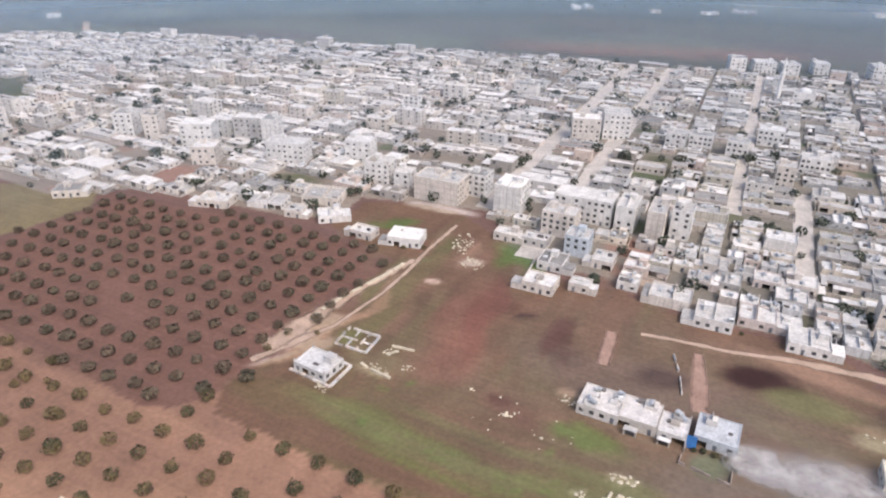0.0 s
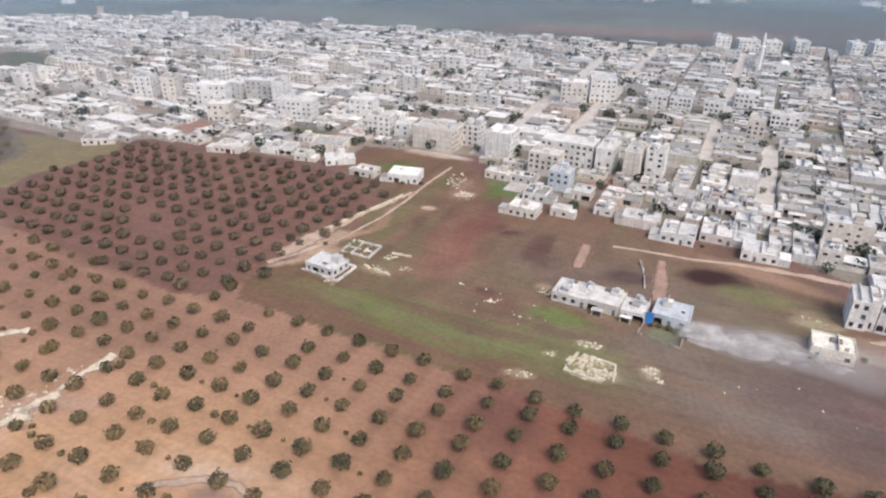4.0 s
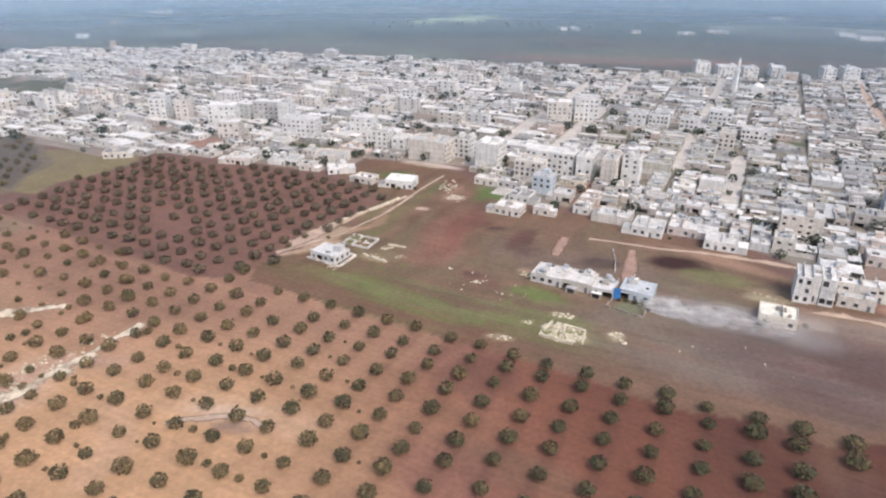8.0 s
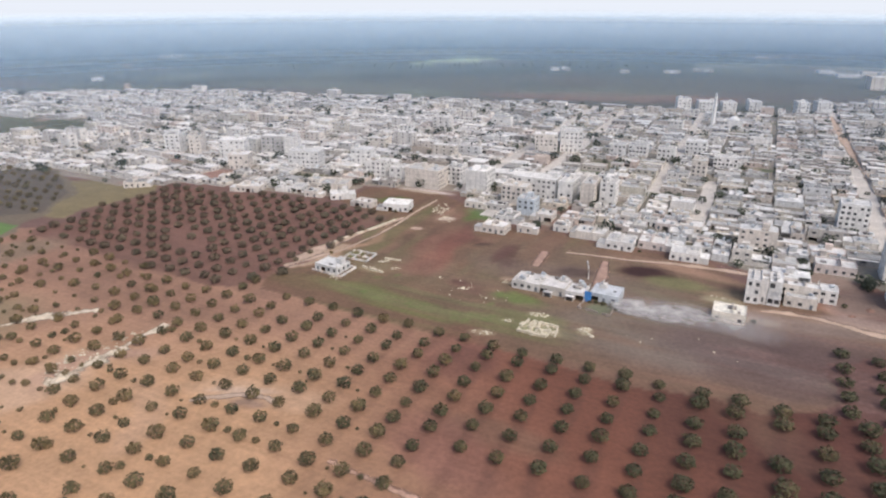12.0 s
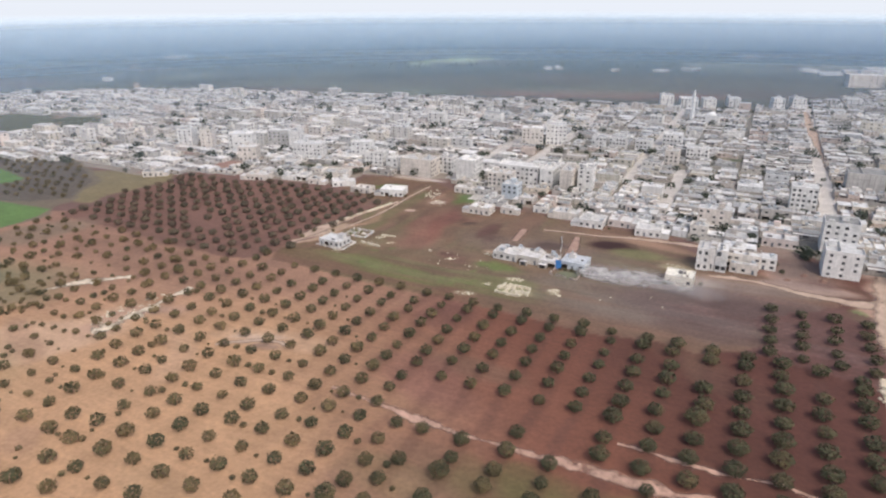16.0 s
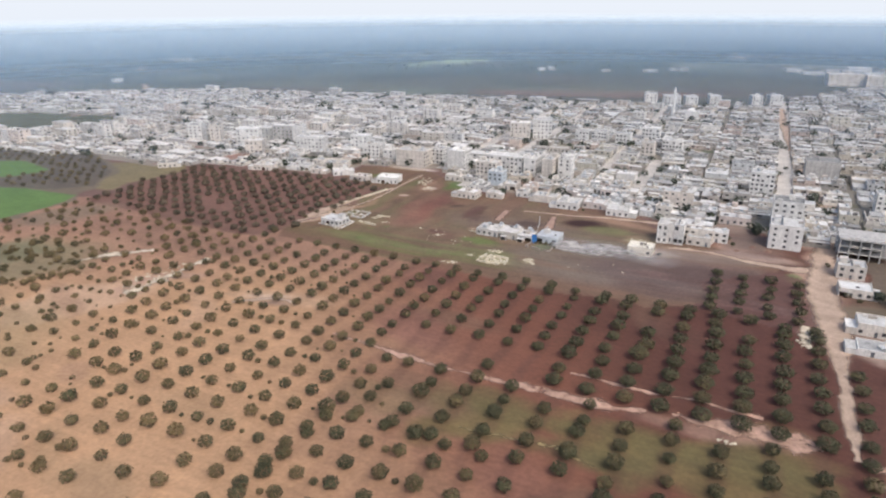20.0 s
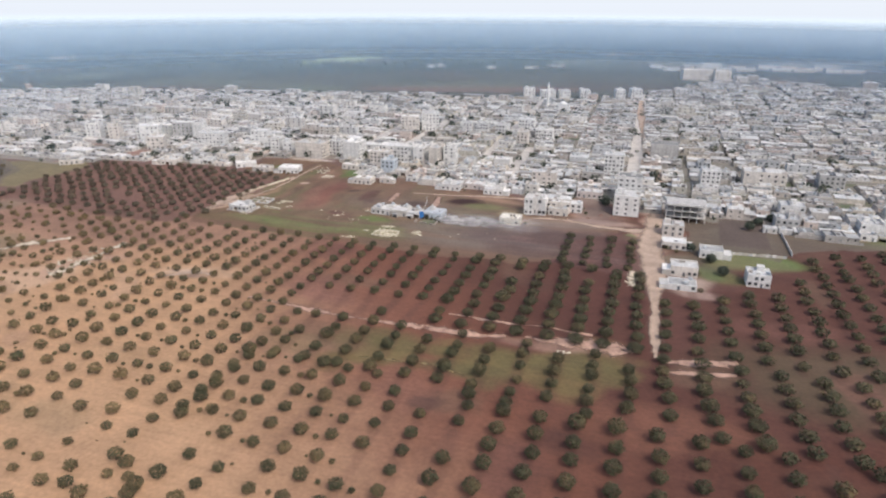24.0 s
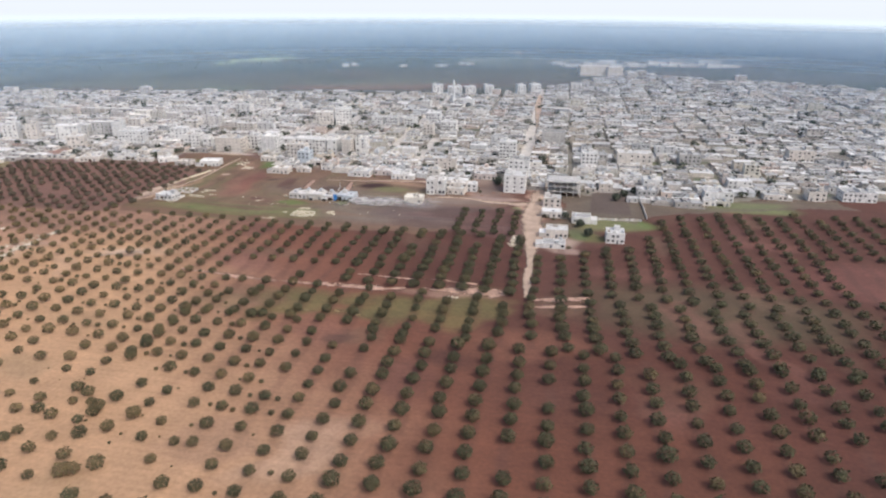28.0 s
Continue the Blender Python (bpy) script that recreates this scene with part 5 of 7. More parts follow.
def minaret(x, y):
    root = new("minaret")
    root.matrix_basis = pose(x, y, level(x, y))
    for name, r0, r1, z0, z1 in (("shaft", 1.8, 1.5, 0, 18), ("balcony", 1.5, 2.4, 18, 19), ("balustrade", 2.4, 2.4, 19, 20), ("upper_shaft", 1.3, 1.1, 20, 26), ("cap", 1.35, 0.05, 26, 31)):
        s = Shape()
        s.tone = (0.8, 0.79, 0.77)
        for i in range(12):
            a, b = math.tau * i / 12, math.tau * (i + 1) / 12
            s.face([(r0 * math.cos(a), r0 * math.sin(a), z0), (r0 * math.cos(b), r0 * math.sin(b), z0), (r1 * math.cos(b), r1 * math.sin(b), z1), (r1 * math.cos(a), r1 * math.sin(a), z1)])
        s.face([(r1 * math.cos(math.tau * i / 12), r1 * math.sin(math.tau * i / 12), z1) for i in range(12)])
        part(name, s, [PLASTER], root)
    tagged(root, "slim white minaret with a balcony and pointed cap", "minaret")
    claim(x, y, 4, 4)


minaret(191.2 * PLAN, 559 * PLAN)


def mosque(x, y):
    root = house(x, y, 15, 14, 2, storey=3.6, tone=WHITE, name="mosque", label="white mosque with a low dome on its roof", category="mosque", hut=False)
    s = Shape()
    s.tone = (0.78, 0.77, 0.75)
    for j in range(5):
        for i in range(16):
            q = []
            for jj, ii in ((j, i), (j, i + 1), (j + 1, i + 1), (j + 1, i)):
                a, b = math.tau * ii / 16, math.pi / 2 * jj / 5
                q.append((4.5 * math.cos(a) * math.cos(b), 4.5 * math.sin(a) * math.cos(b), 7.5 + 3.2 * math.sin(b)))
            s.face(q)
    part("dome", s, [PLASTER], root)


mosque(203.5 * PLAN, 551.4 * PLAN)

# ---- the rest of the town: the nearest houses one by one, those behind joined by quarter ----
SPOTS = []
for p0, p1 in zip(STREETS, STREETS[1:]):
    for q0, q1 in zip(CROSS, CROSS[1:]):
        a, b = p0 + street_width(p0, q0 + 20) / 2, p1 - street_width(p1, q0 + 20) / 2
        n = max(1, round((b - a) / 17.5))
        for k in range(n):
            main = p0 in (-209, -174, -99, 20) or p1 in (-209, -174, -99, 20)
            slide = 0 if main else 2.5 * math.sin(p0 * 0.7 + q0 * 1.3)
            pa, pb = a + (b - a) * k / n + slide, a + (b - a) * (k + 1) / n + slide
            q = q0 + 1.0 + rnd.uniform(0, 4)
            while q < q1 - 7:
                d = rnd.uniform(9.5, 15.5)
                if q + d > q1 - 2:
                    d = q1 - 2 - q
                w = (pb - pa) * rnd.choice((0.99, 0.99, 0.95, 0.84, 0.68))
                dd = d * rnd.choice((0.9, 0.78, 0.66, 0.55))
                p = (pa + pb) / 2 + rnd.uniform(-1, 1) * (pb - pa - w) / 2 + (0 if main else rnd.uniform(-2.2, 2.2))
                c = q + d / 2 + rnd.uniform(-1, 1) * (d - dd) / 2
                off = ((pa + pb) / 2 - p, q + d / 2 - c)
                q += d + rnd.choice((0, 0, 0.4, 1.5, 3.5))
                x, y = at(p, c)
                if dd < 4.2 or not inside(x, y, TOWN) or inside(x, y, GAP_WEST) or open_lot(x, y) or rnd.random() < 0.04:
                    continue
                if not free(p, c, w, dd):
                    # beside a larger building: a small house in what is left of the plot
                    mid_p, mid_q = p + off[0], c + off[1]
                    spots = [(mid_p + i * (pb - pa) / 4, mid_q + k2 * d / 4) for i in (-1, 1) for k2 in (-1, 1)]
                    w, dd = (pb - pa) * 0.46, d * 0.46
                    spots = [s for s in spots if free(*s, w, dd)]
                    if not spots or dd < 3.6:
                        continue
                    p, c = spots[0]
                    off = (0.0, 0.0)
                    x, y = at(p, c)
                    SPOTS.append((x, y, w, dd, 1, w + 0.3, dd + 0.3, off))
                    for s in spots[1:]:
                        SPOTS.append((*at(*s), w, dd, 1, w + 0.3, dd + 0.3, off))
                    continue
                core = x < 20 and 505 < y < 750
                tall = 0.12 if core else 0.016
                u = rnd.random()
                floors = 4 if u < tall * 0.35 else 3 if u < tall else 2 if u < tall + (0.2 if core else 0.14) else 1
                if y < 455 * PLAN and x < 0:
                    floors = min(floors, 2) if u < 0.05 else 1
                SPOTS.append((x, y, w, dd, floors, pb - pa, d, off))
LOOKAT = (20 * PLAN, 180 * PLAN)
SPOTS.sort(key=lambda s: math.hypot(s[0] - LOOKAT[0], s[1] - LOOKAT[1]))


def yard_of(w, d, lw, ld, off, r, tone):
    """The walls round a house's plot, and the low sheds in it, as boxes with a tone: sizes in metres round the house's middle."""
    ox, oy = off
    a, b, e, f = ox - lw / 2 + 0.12, ox + lw / 2 - 0.12, oy - ld / 2 + 0.12, oy + ld / 2 - 0.12
    walls, sheds, h = [], [], r.uniform(1.5, 2.5)
    for box in ((a, e, b, e + 0.2), (a, f - 0.2, b, f), (a, e + 0.2, a + 0.2, f - 0.2), (b - 0.2, e + 0.2, b, f - 0.2)):
        if r.random() < 0.85:
            walls.append((*box, h * r.uniform(0.85, 1.0)))
    for x0, y0, x1, y1 in ((a, e, -w / 2, f), (w / 2, e, b, f), (-w / 2, e, w / 2, -d / 2), (-w / 2, d / 2, w / 2, f)):
        if x1 - x0 > 1.6 and y1 - y0 > 1.6 and r.random() < 0.75:
            u, v = r.uniform(0.35, 0.9) if x1 - x0 > 3 else 1.0, r.uniform(0.35, 0.9) if y1 - y0 > 3 else 1.0
            px, py = x0 + r.random() * (1 - u) * (x1 - x0), y0 + r.random() * (1 - v) * (y1 - y0)
            sheds.append((px, py, px + u * (x1 - x0), py + v * (y1 - y0), r.uniform(2.0, 2.9)))
    return walls, sheds


def shed_shape(s, box, r, tone, roof_at, shade_at, put=None):
    """A low shed with a thin roof slab; a dark sheet in its doorway stands in for the shade inside."""
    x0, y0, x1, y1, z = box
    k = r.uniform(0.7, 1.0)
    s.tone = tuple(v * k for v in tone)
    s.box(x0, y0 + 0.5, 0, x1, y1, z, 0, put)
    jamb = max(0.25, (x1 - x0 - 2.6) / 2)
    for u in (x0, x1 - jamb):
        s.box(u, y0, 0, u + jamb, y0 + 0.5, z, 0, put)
    s.box(x0 + jamb, y0 + 0.47, 0, x1 - jamb, y0 + 0.5, z - 0.35, shade_at, put)
    s.tone = roof_tone(r)
    s.box(x0 - 0.1, y0 - 0.1, z, x1 + 0.1, y1 + 0.1, z + 0.14, roof_at, put, True)


# an open yard lies before the long pinkish house
OPEN_YARD = plan((112, 281), (122, 281), (138, 277), (142, 268), (136, 262), (112, 270))
SPOTS = [spot for spot in SPOTS if not inside(spot[0], spot[1], OPEN_YARD)]
for x, y, w, d, floors, lw, ld, off in SPOTS[:242]:
    tone = tone_of(rnd)
    wing = 0.0
    if w > 10 and floors < 3 and rnd.random() < 0.7:
        # the plot's width is shared by the house and a lower wing
        side, wing = rnd.choice((-1, 1)), w * rnd.uniform(0.3, 0.5)
        w -= wing
        x, y = x - side * AX * wing / 2, y - side * AY * wing / 2
        off = (off[0] + side * wing / 2, off[1])
        wing *= side
    root = house(x, y, w, d, floors, tone=tone, wing=wing, step=rnd.choice((3.0, 3.8, 4.6)), ww=rnd.choice((1.1, 1.4, 1.7)), wh=rnd.choice((1.2, 1.5)), turn=math.degrees(GRID) + rnd.uniform(-2, 2), storey=rnd.uniform(2.6, 3.1), rail=rnd.choice((0, 0.3, 0.5, 0.9)), hut=rnd.random() < 0.4, blank=rnd.random() < 0.1, porch=rnd.random() < 0.7)
    walls, sheds = yard_of(w, d, lw, ld, off, rnd, tone)
    if wing:
        sheds = [b for b in sheds if (b[2] < -w / 2 + 0.1 if wing > 0 else b[0] > w / 2 - 0.1)]
    s = Shape()
    k = rnd.uniform(0.7, 1.0)
    s.tone = tuple(v * k for v in tone)
    for x0, y0, x1, y1, z in walls:
        s.box(x0, y0, 0, x1, y1, z)
    if walls and max(lw - w, ld - d) > 0.8:
        part("yard_wall", s, [PLASTER], root)
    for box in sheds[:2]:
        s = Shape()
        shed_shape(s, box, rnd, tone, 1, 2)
        part("shed", s, [PLASTER, ROOF, GLASS_AND_SHADE], root)

def town_house(s, x, y, w, d, floors, lw, ld, off, r):
    """One plot of the joined quarters: a house in one to three pieces of different height and depth, its yard walls and sheds."""
    t = GRID + radians(r.uniform(-3, 3))
    ct, st = math.cos(t), math.sin(t)
    base = level(x, y) - 0.1
    west = x < 40

    def put(a, b, c):
        return (x + a * ct - b * st, y + a * st + b * ct, base + c)

    haze_lift = 1.08 if west else 1.0             # haze over the farther western quarters is put into whiter tones
    house_tone = tone_of(r, haze_lift)
    if west:
        house_tone = tuple(0.6 * v + 0.4 * g for v, g in zip(house_tone, (0.7, 0.66, 0.615)))
    n = 1 if w < 8 or floors > 2 else r.choice((1, 2, 2, 3))
    cuts = [0.0] + sorted(r.uniform(0.25, 0.75) for _ in range(n - 1)) + [1.0]
    if n == 3 and cuts[2] - cuts[1] < 0.15:
        cuts = [0.0, 0.33, 0.67, 1.0]
    for k, (u0, u1) in enumerate(zip(cuts, cuts[1:])):
        pw, pd = (u1 - u0) * w, d * (1.0 if n == 1 else r.uniform(0.62, 1.0))
        cx, cy = (u0 + u1 - 1) * w / 2, r.choice((-1, 1, 0)) * (d - pd) / 2
        up = floors if k == n // 2 or r.random() < 0.4 else 1
        storey = r.uniform(2.5, 3.0)
        top = up * storey + r.uniform(0.0, 0.5)
        shade = r.uniform(0.86, 1.06)
        tone = tuple(v * shade for v in house_tone)
        s.tone = tone

        def spot(a, b, c):
            return put(a + cx, b + cy, c)

        for side, (width, sp) in enumerate(side_puts(pw, pd)):
            if side == 2 or side == 3 and x < 420:
                hl = []
            else:
                hl = [h for h in holes_for(width, up, storey, r, r.choice((3.2, 4.2, 5.5)), side == 0, r.choice((1.1, 1.4, 1.8)), r.choice((1.1, 1.4)), up < 3) if r.random() < 0.9]
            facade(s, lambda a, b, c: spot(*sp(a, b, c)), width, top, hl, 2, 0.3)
        roof_of = roof_tone(r, haze_lift, not west)
        if west:
            roof_of = tuple(0.6 * v + 0.4 * g for v, g in zip(roof_of, (0.66, 0.625, 0.585)))
        s.tone = roof_of
        if r.random() < 0.45:
            # a slab that stands out over the walls
            o = r.uniform(0.1, 0.5)
            s.box(-pw / 2 + 0.02, -pd / 2 - o, top, pw / 2 - 0.02, pd / 2, top + 0.18, 1, spot, True)
            rt = top + 0.18
        else:
            rt = top - r.uniform(0.2, 0.7)
            s.face([spot(-pw / 2 + 0.25, -pd / 2 + 0.25, rt), spot(pw / 2 - 0.25, -pd / 2 + 0.25, rt), spot(pw / 2 - 0.25, pd / 2 - 0.25, rt), spot(-pw / 2 + 0.25, pd / 2 - 0.25, rt)], 1)
            s.tone = tone
            for a, b, c, e in ((-pw / 2, -pd / 2, pw / 2, -pd / 2 + 0.25), (-pw / 2, pd / 2 - 0.25, pw / 2, pd / 2), (-pw / 2, -pd / 2, -pw / 2 + 0.25, pd / 2), (pw / 2 - 0.25, -pd / 2, pw / 2, pd / 2)):
                s.face([spot(a, b, top), spot(c, b, top), spot(c, e, top), spot(a, e, top)])
            for (a, b), (c, e) in (((-pw / 2 + 0.25, -pd / 2 + 0.25), (-pw / 2 + 0.25, pd / 2 - 0.25)), ((-pw / 2 + 0.25, pd / 2 - 0.25), (pw / 2 - 0.25, pd / 2 - 0.25)), ((pw / 2 - 0.25, pd / 2 - 0.25), (pw / 2 - 0.25, -pd / 2 + 0.25))):
                s.face([spot(a, b, rt), spot(c, e, rt), spot(c, e, top), spot(a, b, top)])
        s.tone = tone
        if r.random() < (0.3 if up > 1 else 0.1) and pw > 5 and pd > 5:
            hx, hy = r.uniform(-pw / 4, pw / 4), r.uniform(0, pd / 4)
            s.box(hx - 1.4, hy - 1.3, rt, hx + 1.4, hy + 1.3, rt + 2.2, 0, spot)
        # tanks, block walls and lumber on the roof
        for _ in range(r.choice((0, 1, 2, 3))):
            hx, hy = r.uniform(-pw / 2 + 0.8, pw / 2 - 0.8), r.uniform(-pd / 2 + 0.8, pd / 2 - 0.8)
            s.tone = r.choice(((0.25, 0.24, 0.24), (0.7, 0.7, 0.7), (0.15, 0.13, 0.12), (0.1, 0.1, 0.11), (0.55, 0.5, 0.45), (0.34, 0.3, 0.27)))
            e, e2 = r.uniform(0.4, min(2.4, pw / 3)), r.uniform(0.2, 0.8)
            s.box(hx - e, hy - e2, rt, hx + e, hy + e2, rt + r.uniform(0.3, 1.0), 0, spot)
    walls, sheds = yard_of(w, d, lw, ld, off, r, house_tone)
    shade = r.uniform(0.7, 1.0)
    s.tone = tuple(v * shade for v in house_tone)
    for x0, y0, x1, y1, z in walls:
        s.box(x0, y0, 0, x1, y1, z * 0.85, 0, put)
    for box in sheds:
        shed_shape(s, box, r, house_tone, 1, 2, put)


quarters = {}
for x, y, w, d, floors, lw, ld, off in SPOTS[242:]:
    key = (int(x // 180), int(y // 180))
    town_house(quarters.setdefault(key, Shape()), x, y, w, d, floors, lw, ld, off, rnd)
for (i, j), s in sorted(quarters.items()):
    tagged(part("town_houses", s, [PLASTER, ROOF, GLASS_AND_SHADE]), "crowded pale flat-roofed houses of a town quarter", "houses", "quarters of the town", "stuff")


# ---- trees ----
def crown(s, x, y, z, rx, rz, n, r, leaf, m=0):
    """Leaf sprays in a bulging crown, thinner towards the outside."""
    w1, w2, w3 = r.uniform(0, 6), r.uniform(0, 6), r.uniform(0, 6)
    for i in range(n):
        u, v = r.uniform(-0.8, 1), r.uniform(0, math.tau)
        bulge = 1 + 0.11 * math.sin(3 * v + w1) * math.sin(4 * u + w2) + 0.06 * math.sin(5 * v + w3 + 3 * u)
        f = bulge * r.random() ** 0.14 * r.uniform(0.9, 1.0)
        h = math.sqrt(1 - u * u)
        c = (x + h * math.cos(v) * rx * 0.93 * f, y + h * math.sin(v) * rx * 0.93 * f, z + u * rz * 0.95 * f)
        out = Vector((h * math.cos(v) + r.gauss(0, 0.5), h * math.sin(v) + r.gauss(0, 0.5), u + 0.15 + r.gauss(0, 0.5)))
        a = out.cross(Vector((r.gauss(0, 1), r.gauss(0, 1), r.gauss(0, 1)))).normalized() * leaf * r.uniform(0.6, 1.3)
        b = a.cross(out).normalized() * leaf * r.uniform(0.5, 0.95)
        s.face([(c[0] + a.x, c[1] + a.y, c[2] + a.z), (c[0] + b.x, c[1] + b.y, c[2] + b.z), (c[0] - a.x, c[1] - a.y, c[2] - a.z), (c[0] - b.x, c[1] - b.y, c[2] - b.z)], m)


def trunk(s, x, y, z, h, r0, r, m=0):
    """A tapered, leaning trunk with three limbs."""
    def limb(p, q, a, b):
        p, q = Vector(p), Vector(q)
        side = (q - p).cross(Vector((0.3, 1, 0.2))).normalized()
        other = (q - p).cross(side).normalized()
        for i in range(5):
            c0, s0, c1, s1 = math.cos(i * 1.2566), math.sin(i * 1.2566), math.cos(i * 1.2566 + 1.2566), math.sin(i * 1.2566 + 1.2566)
            s.face([tuple(p + (side * c0 + other * s0) * a), tuple(p + (side * c1 + other * s1) * a), tuple(q + (side * c1 + other * s1) * b), tuple(q + (side * c0 + other * s0) * b)], m)
    fork = (x + r.uniform(-0.2, 0.2), y + r.uniform(-0.2, 0.2), z + h)
    limb((x, y, z - 0.3), fork, r0 * 1.3, r0 * 0.85)
    for k in range(3):
        a = k * 2.1 + r.uniform(-0.4, 0.4)
        limb(fork, (fork[0] + math.cos(a) * h * 0.7, fork[1] + math.sin(a) * h * 0.7, z + h * r.uniform(1.7, 2.0)), r0 * 0.7, r0 * 0.25)


OLIVES = []
for v in range(7):
    r = random.Random(40 + v)
    a, b = Shape(), Shape()
    trunk(a, 0, 0, 0, 0.8, 0.19, r)
    crown(b, 0, 0, 1.9, 2.3, 1.75, 640, r, 0.22)
    OLIVES.append((a.mesh("trunk", [BARK]), b.mesh("crown", [OLIVE])))

TREES = []                                   # x, y, size
tr = random.Random(21)
HOUSE_TREES = plan((118, 148), (132, 158), (142, 156), (160, 158), (170, 166), (184, 186), (215, 182), (253, 175), (290, 160), (420, 108), (420, 300), (150, 250), (125, 232), (112, 196))
UPPER_ROWS = plan((86, 190), (90, 208), (92, 224), (124, 224), (128, 212), (118, 190))


def orchard_ok(x, y):
    p, q = grid_of(x, y)
    if -128 < p < ROAD_P - 5 and 200 < q < 261 or inside(x, y, UPPER_ROWS) and p < ROAD_P - 5:
        return True
    if inside(x, y, FIELD) or inside(x, y, TOWN) or inside(x, y, ORCHARD_DARK) or inside(x, y, HOUSE_TREES):
        return False
    if y > 240 * PLAN and x > 20 * PLAN:
        return False
    px, py = x / PLAN, y / PLAN
    # the plots west of the dark grove stay open
    if px < -150 and py > 290 and not inside(x, y, plan((-204, 284), (-195, 311), (-181, 334), (-170, 325), (-140, 300), (-140, 284))) or py > 336 or px < -260 or inside(x, y, GREEN_NEAR):
        return False
    if px > 60 and py > 218 - 0.35 * (px - 130) and px < 128 or px > 200 and py > 190:
        return False
    if ROAD_P - 5.0 < p < ROAD_P + (5.0 if py > 157 else 1.5) and py > 118:
        return False
    # a bare red plot among the rows
    if -112 < p < -54 and 181 < q < 200:
        return tr.random() < 0.12
    if inside(x, y, plan((222, 118), (310, 98), (290, 50), (212, 72), (209, 98))):
        return False
    return True


def orchard_rows():
    """The blocks of the orchard, each with its own rows: p, q and size of every tree."""
    # from the earth bank up to the field, and the sandy slope west of it
    for i in range(-44, 4):
        p, step = -4.0 + 11.3 * i, 9.5 if i > -10 else 8.7
        for j in range(-12, 48):
            q = 251.4 - step * j
            if i > -11 and j < 0:
                q = 258.8
                if j < -1:
                    continue
            if i > -9 and q < 181:
                break
            yield p, q, 1.4 if i > -3 else 1.3 if i > -5 else 1.04
    # a short block between the field and the dirt road
    for i in range(-1, 3):
        for j in range(5):
            yield 2.6 + 11.0 * i, 266.4 + 9.3 * j, 1.22
    # below the earth bank, west of the road
    for i in range(-8, 3):
        for q in (176.5, 168.3, 160.8, 151.4, 143.2, 137.4):
            if q > 175 and tr.random() < 0.4 or q < 140 and not -30 < 3.3 + 12.65 * i < 20:
                continue
            yield 3.3 + 12.65 * i, q, 1.08
    # the long rows to the south
    for i in range(-10, 26):
        p = 2.4 + 11.95 * i if i > -5 else -46.0 - 10.3 * (-4 - i)
        size = 1.2 if i > -2 else 1.0
        for j in range(-1 if i < -4 else 0, 32):
            yield p, 131.3 - 9.3 * j, size
    # east of the road
    for i in range(0, 24):
        for q in (331.0, 321.0, 311.0, 301.0, 291.0, 281.0, 270.5, 260.0, 249.5, 239.4, 229.6, 220.2, 210.0, 200.0, 189.0):
            yield 41.3 + 11.8 * i, q, 1.3
        for j in range(6):
            q = 179.5 - 8.6 * j
            yield 40.0 + 13.1 * i + 0.09 * max(0.0, 165.0 - q), q, 1.36


for p, q, size in orchard_rows():
    x, y = at(p, q)
    if not (-40 < y / PLAN < 420 and abs(x) < 480 or -105 < y / PLAN < 0 and abs(x) < 200):
        continue
    wild = 1 - min(1.0, max(0.0, (x / PLAN + 0.16 * (y / PLAN - 110) + 125) / 70))
    x += tr.gauss(0, 0.4 + 0.5 * wild)
    y += tr.gauss(0, 0.4 + 0.5 * wild)
    if not orchard_ok(x, y) or tr.random() < 0.02 + 0.06 * wild:
        continue
    k = tr.gauss(size, 0.09) if wild < 0.5 else tr.choice((0.45, 0.6, 0.7, 0.8, 0.9, 1.0, 1.1))
    TREES.append((x, y, max(0.45, k)))
    if wild > 0.3 and tr.random() < 0.3:
        TREES.append((x + tr.uniform(-4, 4), y + tr.uniform(-4, 4), tr.choice((0.22, 0.3, 0.4, 0.55, 0.7))))
    if x + 0.16 * (y - 137) < -10 and y < 235 * PLAN and tr.random() < 0.4:
        TREES.append((x + AX * 5.6 + tr.gauss(0, 0.8), y + AY * 5.6 + tr.gauss(0, 0.8), tr.uniform(0.25, 0.6)))
    if x < -75 * PLAN and tr.random() < 0.15:
        TREES.append((x + tr.uniform(-4, 4), y + tr.uniform(-4, 4), tr.uniform(0.4, 0.85)))
# the dark walled grove, a little closer set
for i in range(-24, 24):
    for j in range(-12, 22):
        x, y = at(-304.4 + 9.95 * i + tr.gauss(0, 0.5), 271.2 + 9.2 * j + tr.gauss(0, 0.5))
        if inside(x, y, ORCHARD_DARK) and tr.random() > 0.04:
            TREES.append((x, y, tr.gauss(1.12, 0.1)))
for _ in range(230):
    x, y = tr.uniform(-196, -125), tr.uniform(200, 300)
    if (x + 164) ** 2 / 30 ** 2 + (y - 236) ** 2 / 26 ** 2 < 1:
        TREES.append((x * PLAN, y * PLAN, tr.uniform(0.4, 0.95)))
# far plots west of the grove
for i in range(-30, 30):
    for j in range(-20, 20):
        x, y = at(-420 + 9.6 * i + tr.gauss(0, 0.8), 330 + 9.4 * j + tr.gauss(0, 0.8))
        if inside(x, y, TREE_PLOT) and tr.random() > 0.06:
            TREES.append((x, y, tr.gauss(0.9, 0.1)))
